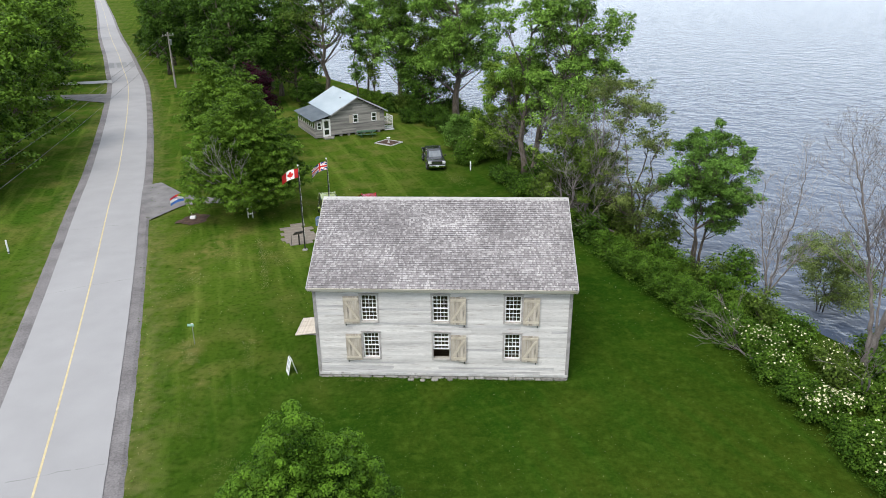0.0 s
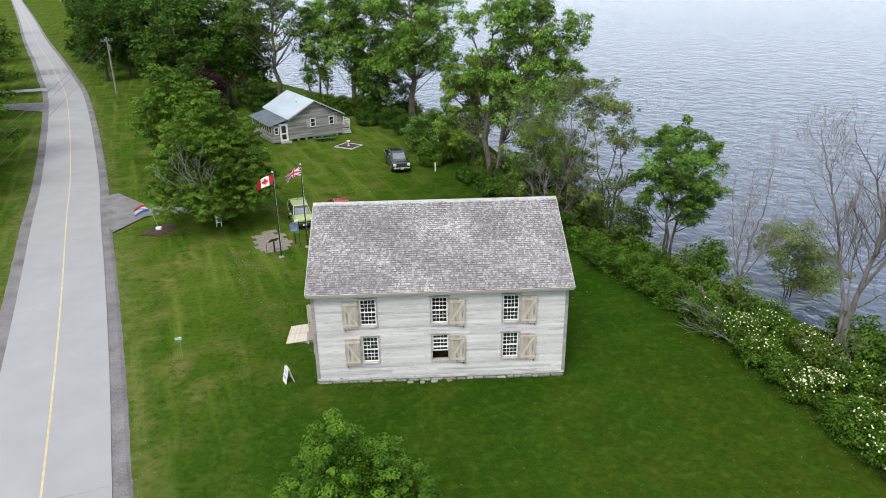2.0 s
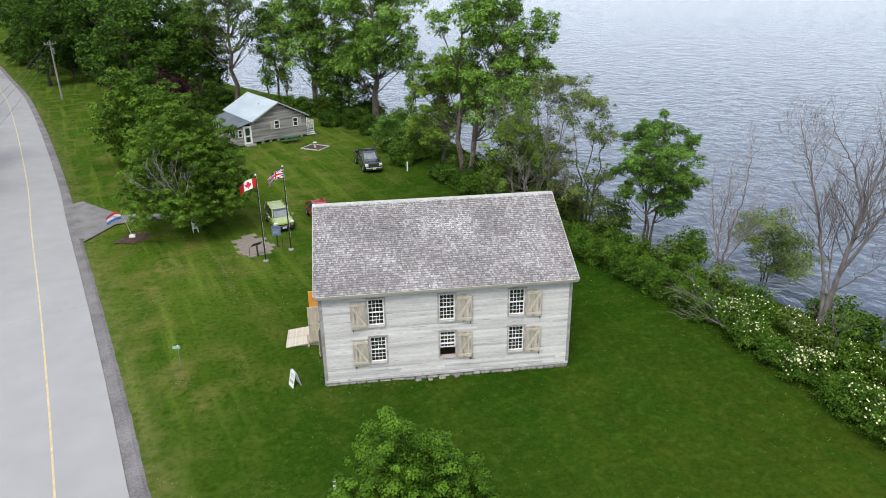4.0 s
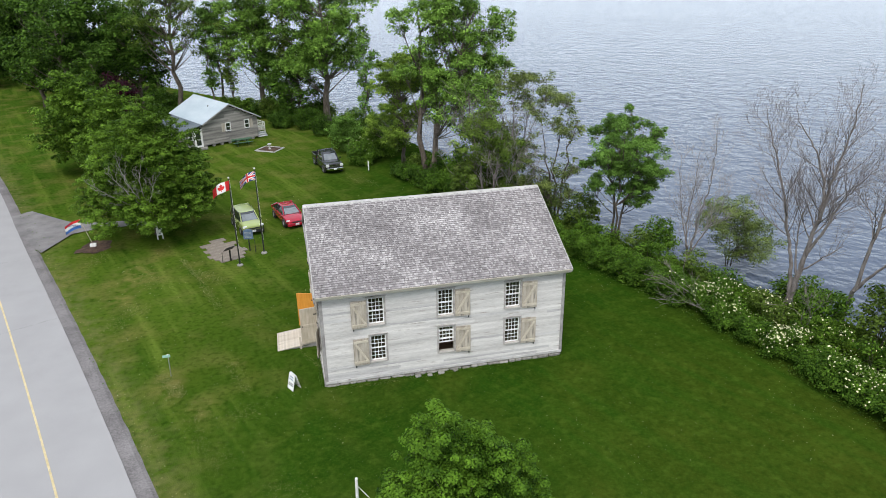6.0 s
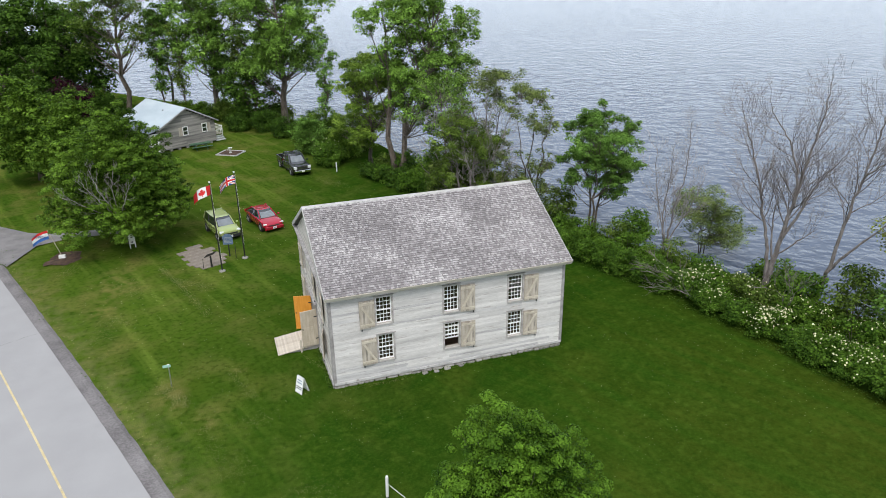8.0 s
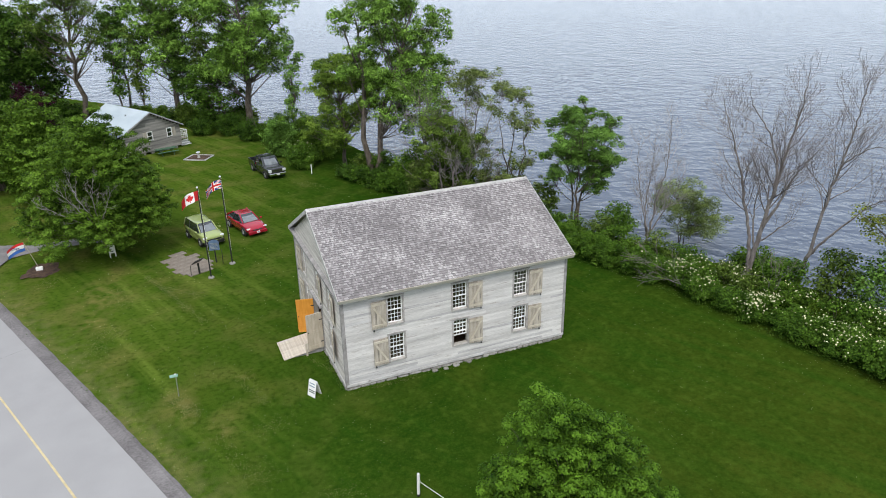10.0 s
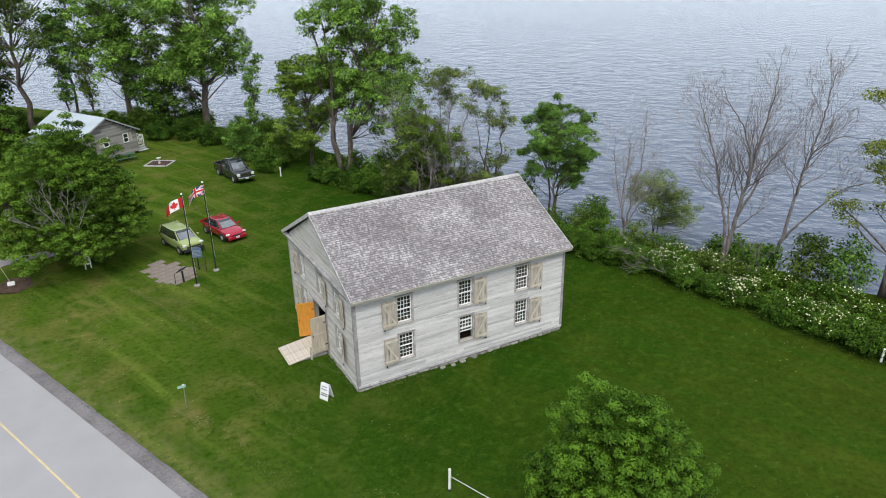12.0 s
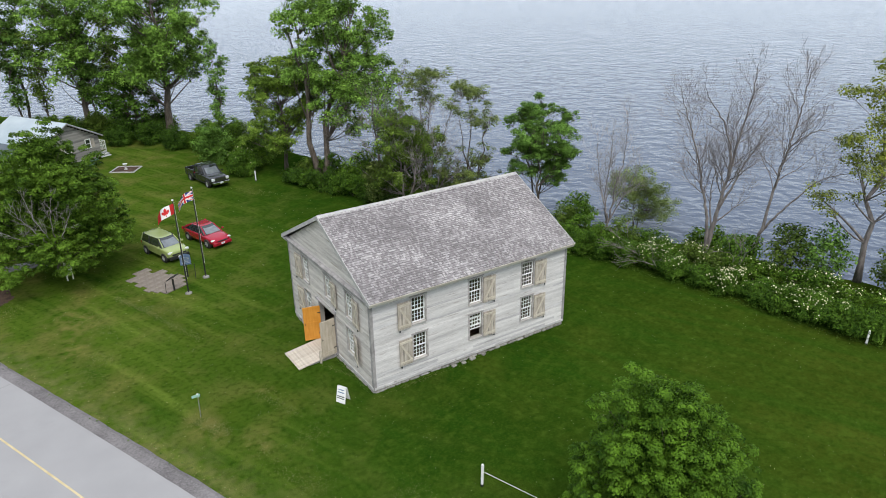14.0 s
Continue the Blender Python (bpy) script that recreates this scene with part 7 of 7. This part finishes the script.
for k, (x, y, rx, ry, h, mat, fl) in enumerate(((6.6, 37.4, 1.9, 1.8, 2.3, LEAF_HEDGE, 26), (8.4, 39.4, 2.0, 1.9, 3.0, LEAF_MAPLE, 0), (5.6, 42.6, 2.1, 2.0, 3.9, LEAF_LIGHT, 0), (7.4, 44.5, 2.3, 2.2, 4.2, LEAF_MAPLE, 0),
                                                (6.4, 48.5, 2.0, 2.0, 3.0, LEAF_MAPLE, 0), (4.0, 50.6, 1.6, 1.6, 2.2, LEAF_DARK, 0), (2.2, 54.2, 1.8, 1.4, 2.4, LEAF_DARK, 0), (-0.5, 55.8, 1.6, 1.4, 2.0, LEAF_DARK, 0),
                                                (10.2, 41.5, 2.2, 2.2, 3.2, LEAF_OLIVE, 0), (9.3, 47.0, 2.0, 2.0, 2.8, LEAF_OLIVE, 0), (-1.5, 61.5, 1.8, 1.8, 2.8, LEAF_OLIVE, 0), (-6.5, 64.5, 2.0, 1.8, 2.6, LEAF_MAPLE, 0),
                                                (-10.0, 62.5, 2.0, 1.8, 3.0, LEAF_MAPLE, 0), (-15.5, 66.0, 2.4, 2.2, 3.6, LEAF_DARK, 0))):
    bush("shore_bush", "bushy green shrub behind the parked truck" if k < 2 else "bushy green shrub at the edge of the lawn", x, y, rx, ry, h, mat, 400 + k, fl, clumps=80, per=100, clump_r=0.55, leaf=0.145, group="lawn shrubs")
for k, (x, y, h, mat) in enumerate(((26.6, -3.2, 3.4, LEAF_OLIVE), (27.4, -5.0, 3.8, LEAF_LIGHT), (25.6, -0.6, 2.2, LEAF_HEDGE), (26.8, 2.6, 2.0, LEAF_MAPLE), (28.6, -8.5, 3.0, LEAF_OLIVE), (22.2, 10.6, 2.2, LEAF_HEDGE), (19.0, 15.0, 3.2, LEAF_OLIVE), (16.8, 18.6, 3.6, LEAF_OLIVE), (15.2, 23.6, 4.2, LEAF_OLIVE), (13.4, 26.5, 4.4, LEAF_MAPLE), (12.8, 22.8, 3.6, LEAF_GREY))):
    bush("shore_bush", "loose leafy bush among the shore trees", x, y, 1.5, 1.5, h, mat, 460 + k, 0, clumps=60, per=44, clump_r=0.5, leaf=0.17)
# thin trees and low growth along the bank behind the cottage
for k, (x, y, h, mat) in enumerate(((-8.6, 66.4, 12.5, LEAF_LIGHT), (-6.0, 64.6, 14.0, LEAF_OLIVE), (-1.6, 61.8, 12.0, LEAF_LIGHT), (0.6, 60.4, 13.5, LEAF_OLIVE), (-15.4, 69.0, 15.0, LEAF_LIGHT), (8.8, 50.5, 11.0, LEAF_LIGHT), (11.0, 44.0, 10.0, LEAF_OLIVE))):
    tree("bank_tree", "slender airy tree on the far bank", x, y, h, [(0, 0, h * 0.42, 1.1, 1.1, h * 0.22), (0.2, 0, h * 0.74, 1.2, 1.2, h * 0.22)], mat, clumps=52, per=50, clump_r=0.55, leaf=0.24, trunk_r=0.13, seed=500 + k, shell=0.3, group="bank trees", twigs=2)
for k in range(13):
    t = k / 12
    x, y = -18 + 23 * t, 71.5 - 13.5 * t
    bush("bank_bush", "dark undergrowth along the bank behind the cottage", x + rng.uniform(-0.4, 0.4), y + rng.uniform(-0.5, 0.5), 1.7, 1.5, rng.uniform(1.0, 2.4) * (1.6 if t < 0.3 else 1.0), rng.choice((LEAF_DARK, LEAF_OLIVE, LEAF_MAPLE)), 540 + k, clumps=60, per=44, clump_r=0.6, leaf=0.24, group="bank bushes")
# fallen and bare branches in the hedge
for k, (x, y, d) in enumerate(((20.4, 1.2, (-0.9, -0.35, 0.30)), (20.9, 2.2, (-0.8, 0.4, 0.35)), (23.6, -1.5, (-0.3, -0.6, 0.6)), (16.8, 17.6, (-0.9, -0.2, 0.35)), (14.8, 20.5, (-0.9, -0.5, 0.3)))):
    bare_tree("dead_branch", "pale dead branch lying over the hedge", x, y, 1.05, 0.045, 60 + k, [(d, 1, 1), ((d[0] * 0.8, d[1] + 0.4, d[2]), 0.9, 0.8)], depth=4, spread=0.5, group="dead branches", base_z=0.55, rise=0.0)

leafless_tree("dead_branch", "fan of bare grey limbs in the maple's crown", -10.4, 20.5, 77, [
    ([(0.2, 0.8, 2.2), (-0.3, -0.2, 3.6), (-1.0, -0.7, 4.9), (-1.5, -0.8, 5.9)], 0.07, 0.3),
    ([(0.2, 0.8, 2.2), (-0.1, -0.3, 3.8), (-0.5, -0.9, 5.2), (-0.7, -0.8, 6.4)], 0.07, 0.3),
    ([(0.3, 0.8, 2.2), (0.3, -0.3, 3.8), (0.35, -0.9, 5.2), (0.6, -0.8, 6.3)], 0.06, 0.3),
    ([(0.1, 0.8, 2.2), (-0.8, -0.2, 3.3), (-1.8, -0.6, 4.2), (-2.5, -0.7, 4.9)], 0.06, 0.3),
    ([(0.3, 0.8, 2.2), (0.7, -0.4, 3.5), (1.1, -0.9, 4.6), (1.5, -1.0, 5.4)], 0.055, 0.3)], TWIGPALE, 0.5, "dead branches", TWIGPALE)

# woods between road and lake beyond the cottage, and trees across the road
WOOD_A = tree("wood_tree", "tall leafy tree in the wood", -21.0, 74.0, 16.5,
              [(0, 0, 6.4, 4.4, 4.4, 4.0), (0, 0, 11.5, 4.4, 4.4, 4.6)], LEAF_DARK, boughs=60, bough_r=1.5, limbs=0.4, clumps=260, per=42, clump_r=0.9, leaf=0.385, trunk_r=0.34, seed=51, group="wood trees")
WOOD_B = tree("wood_tree", "tall mid-green tree in the wood", -26.5, 71.0, 15.0,
              [(0, 0, 6.0, 4.0, 4.0, 3.8), (0.8, 0, 10.5, 3.8, 3.8, 4.2)], LEAF_DARK, boughs=55, bough_r=1.4, limbs=0.4, clumps=240, per=45, clump_r=0.85, leaf=0.365, trunk_r=0.32, seed=52, group="wood trees", twigs=1)
WOOD_C = tree("wood_tree", "broad green tree in the wood", -31.5, 78.0, 13.5,
              [(0, 0, 5.4, 4.4, 4.4, 3.6), (0, 0.5, 9.2, 3.8, 3.8, 3.8)], LEAF_DARK, boughs=55, bough_r=1.4, limbs=0.4, clumps=240, per=42, clump_r=0.85, leaf=0.385, trunk_r=0.3, seed=53, group="wood trees")
wood = [(-17.5, 69.5, 0.85), (-24.0, 80.0, 1.0), (-30.0, 88.0, 1.05), (-35.5, 92.0, 1.0), (-37.0, 101.0, 1.1), (-44.5, 100.5, 0.85), (-42.5, 110.0, 1.1), (-49.5, 116.0, 1.0), (-52.0, 124.0, 1.15),
        (-58.0, 130.0, 1.0), (-66.0, 142.0, 1.1), (-60.0, 148.0, 1.2), (-74.0, 158.0, 1.1), (-72.0, 175.0, 1.3), (-88.0, 188.0, 1.3), (-95.0, 210.0, 1.4), (-22.0, 66.0, 0.7), (-27.5, 83.5, 0.9),
        (-50.5, 107.5, 0.95), (-58.5, 118.5, 0.5), (-62.5, 124.0, 0.6), (-46.5, 95.5, 0.85), (-55.0, 113.5, 0.8)]
for k, (x, y, sc) in enumerate(wood):
    src = (WOOD_A, WOOD_B, WOOD_C)[k % 3]
    copy_thing(src, pose(x * UNIT, y * UNIT, -0.1, 0, 0, 67 * k) @ Matrix.Diagonal((sc, sc, sc * random.uniform(0.92, 1.12), 1)))
LEFT = tree("verge_tree", "dense round tree across the road", -36.0, 28.5, 12.5,
            [(0, 0, 4.2, 5.0, 5.0, 4.2), (0, 0, 8.4, 4.2, 4.2, 3.6)], LEAF_MAPLE, boughs=90, bough_r=1.2, limbs=0.4, shell=0.65, clumps=330, per=50, clump_r=0.75, leaf=0.31, trunk_r=0.3, seed=55, group="trees across the road")
for k, (x, y, sc) in enumerate(((-39.6, 38.5, 1.12), (-35.6, 20.5, 0.95), (-46.0, 50.5, 1.1), (-38.5, 12.5, 1.0), (-53.2, 64.5, 1.25), (-43.5, 28.5, 1.15), (-60.0, 82.5, 1.2), (-70.0, 98.0, 1.25), (-84.0, 122.0, 1.3), (-100.0, 150.0, 1.3), (-60.0, 66.0, 1.2), (-118.0, 185.0, 1.4))):
    copy_thing(LEFT, pose(x * UNIT, y * UNIT, -0.1, 0, 0, 83 * k + 20) @ Matrix.Diagonal((sc, sc, sc * random.uniform(0.92, 1.1), 1)))
bush("verge_bush", "round leafy bush at the road's edge below the cables", -62.6, 128.5, 3.2, 3.2, 5.2, LEAF_MAPLE, 610, clumps=90, per=90, clump_r=0.9, leaf=0.34, group="verge bushes")


# ---- grass tufts, clover and dandelions ----
def strewn(name, label, count, size, material, region, seed, up=0.5, shape="quad", lift=0.03):
    r = np.random.default_rng(seed)
    pts = []
    while len(pts) < count:
        x, y = r.uniform(region[0], region[1]), r.uniform(region[2], region[3])
        if x < polyline_at(ROAD, y) + 3.4 or shore_distance(x, y) < 4.5 or (-0.3 < x < 11.6 and -0.3 < y < 9.4):
            continue
        if noise.noise(Vector((x * 0.22, y * 0.22, seed))) < r.uniform(-0.5, 0.25):
            continue
        pts.append((x, y, float(ground_height(np.array(x), np.array(y))) + lift))
    pts = np.array(pts)
    out = np.tile(np.array([0, 0, up]), (count, 1))
    tagged(part(name, leaf_mesh(name, pts, out, size, material, r, shape), None), label, "flowers", kind="stuff")


strewn("clover_flowers", "tiny pale clover and dandelion heads in the lawn", 2600, 0.019, BLOSSOM, (-12, 22, -16, 30), 71, 2.5, "hex", 0.05)


def tufts(name, label, places, size, material, seed, up, lift=0.02):
    """Blades or clippings at the places given, as one mass."""
    r = np.random.default_rng(seed)
    pts = np.array([(x, y, float(ground_height(np.array(x), np.array(y))) + lift + r.uniform(0, 0.02)) for x, y in places])
    out = np.tile(np.array([0, 0, up]), (len(pts), 1))
    tagged(part(name, leaf_mesh(name, pts, out, size, material, r), None), label, "grass", kind="stuff")


grass_rng = random.Random(81)
dry = []
for cx, cy, rx, ry, n in ((-9.4, 14.5, 0.8, 1.6, 160), (-10.5, 9.0, 0.7, 1.2, 120), (-4.5, -4.0, 0.7, 0.7, 70),
                          (-2.0, -6.5, 0.9, 0.8, 80), (-3.5, -1.2, 0.8, 0.6, 60), (-13.4, 18.6, 0.6, 1.0, 120), (6.2, 31.2, 0.3, 2.2, 80), (5.2, 31.8, 0.3, 2.2, 80), (2.4, -0.35, 2.0, 0.12, 60), (-0.4, 2.2, 0.12, 1.6, 50)):
    for _ in range(n * 4):
        dx, dy = grass_rng.gauss(0, rx * 0.6), grass_rng.gauss(0, ry * 0.6)
        turn = -0.42 if ry > 1.5 else 0
        dry.append((cx + dx * math.cos(turn) - dy * math.sin(turn) * -1, cy + dy * math.cos(turn) - dx * math.sin(turn)))
for (xa, ya), (xb, yb), wide, n in (((-7.9, 17.2), (-6.55, 13.6), 0.12, 900), ((-6.55, 13.6), (-5.2, 9.3), 0.14, 700), ((-6.9, 15.1), (-5.0, 12.9), 0.22, 700), ((-7.4, 3.0), (-6.5, 1.0), 0.22, 1300),
                                   ((-10.2, 10.9), (-9.5, 9.9), 0.3, 500), ((-4.2, 3.2), (-3.5, 0.4), 0.2, 300), ((-5.7, -0.7), (-5.0, -4.0), 0.25, 300)):
    for _ in range(n):
        t = grass_rng.random()
        dry.append((xa + (xb - xa) * t + grass_rng.gauss(0, wide), ya + (yb - ya) * t + grass_rng.gauss(0, wide)))
tufts("dry_clippings", "straw-coloured dry grass lying on the lawn", dry, 0.030, STRAW, 82, 0.8)
verge = []
for i in range(10800):
    p = ROADLINE[grass_rng.randrange(len(ROADLINE) - 1)]
    if p.y > 70 or p.y < -22:
        continue
    side = 1 if grass_rng.random() < 0.7 else -1
    o = side * (HALF + 0.55 + abs(grass_rng.gauss(0, 0.42)))
    verge.append((p.x + o * 0.92 + grass_rng.uniform(-0.3, 0.3) * 0.39, p.y + o * 0.39 + grass_rng.uniform(-0.4, 0.4) * 0.92))
tufts("verge_grass", "uneven dry and green grass along the road's edge", verge[::2], 0.07, STRAW, 83, 1.2)
tufts("verge_grass", "uneven dry and green grass along the road's edge", verge[1::2], 0.09, TUFT, 84, 0.6, 0.04)
long_grass = []
for p in along(HEDGE, 0.3):
    for _ in range(22):
        long_grass.append((p.x + grass_rng.gauss(0.15, 0.22), p.y + grass_rng.uniform(-0.2, 0.2)))
foot_grass = []
for _ in range(420):
    u = grass_rng.uniform(0, 1)
    foot_grass.append((u * 11.3, -0.19 + grass_rng.gauss(0, 0.06)))
    foot_grass.append((-0.18 + grass_rng.gauss(0, 0.05), u * 3.6))
tufts("long_grass", "longer grass at the foot of the wall", foot_grass, 0.055, TUFT, 86, 0.3, 0.03)
tufts("long_grass", "longer grass at the foot of the hedge", long_grass, 0.085, TUFT, 85, 0.3, 0.05)
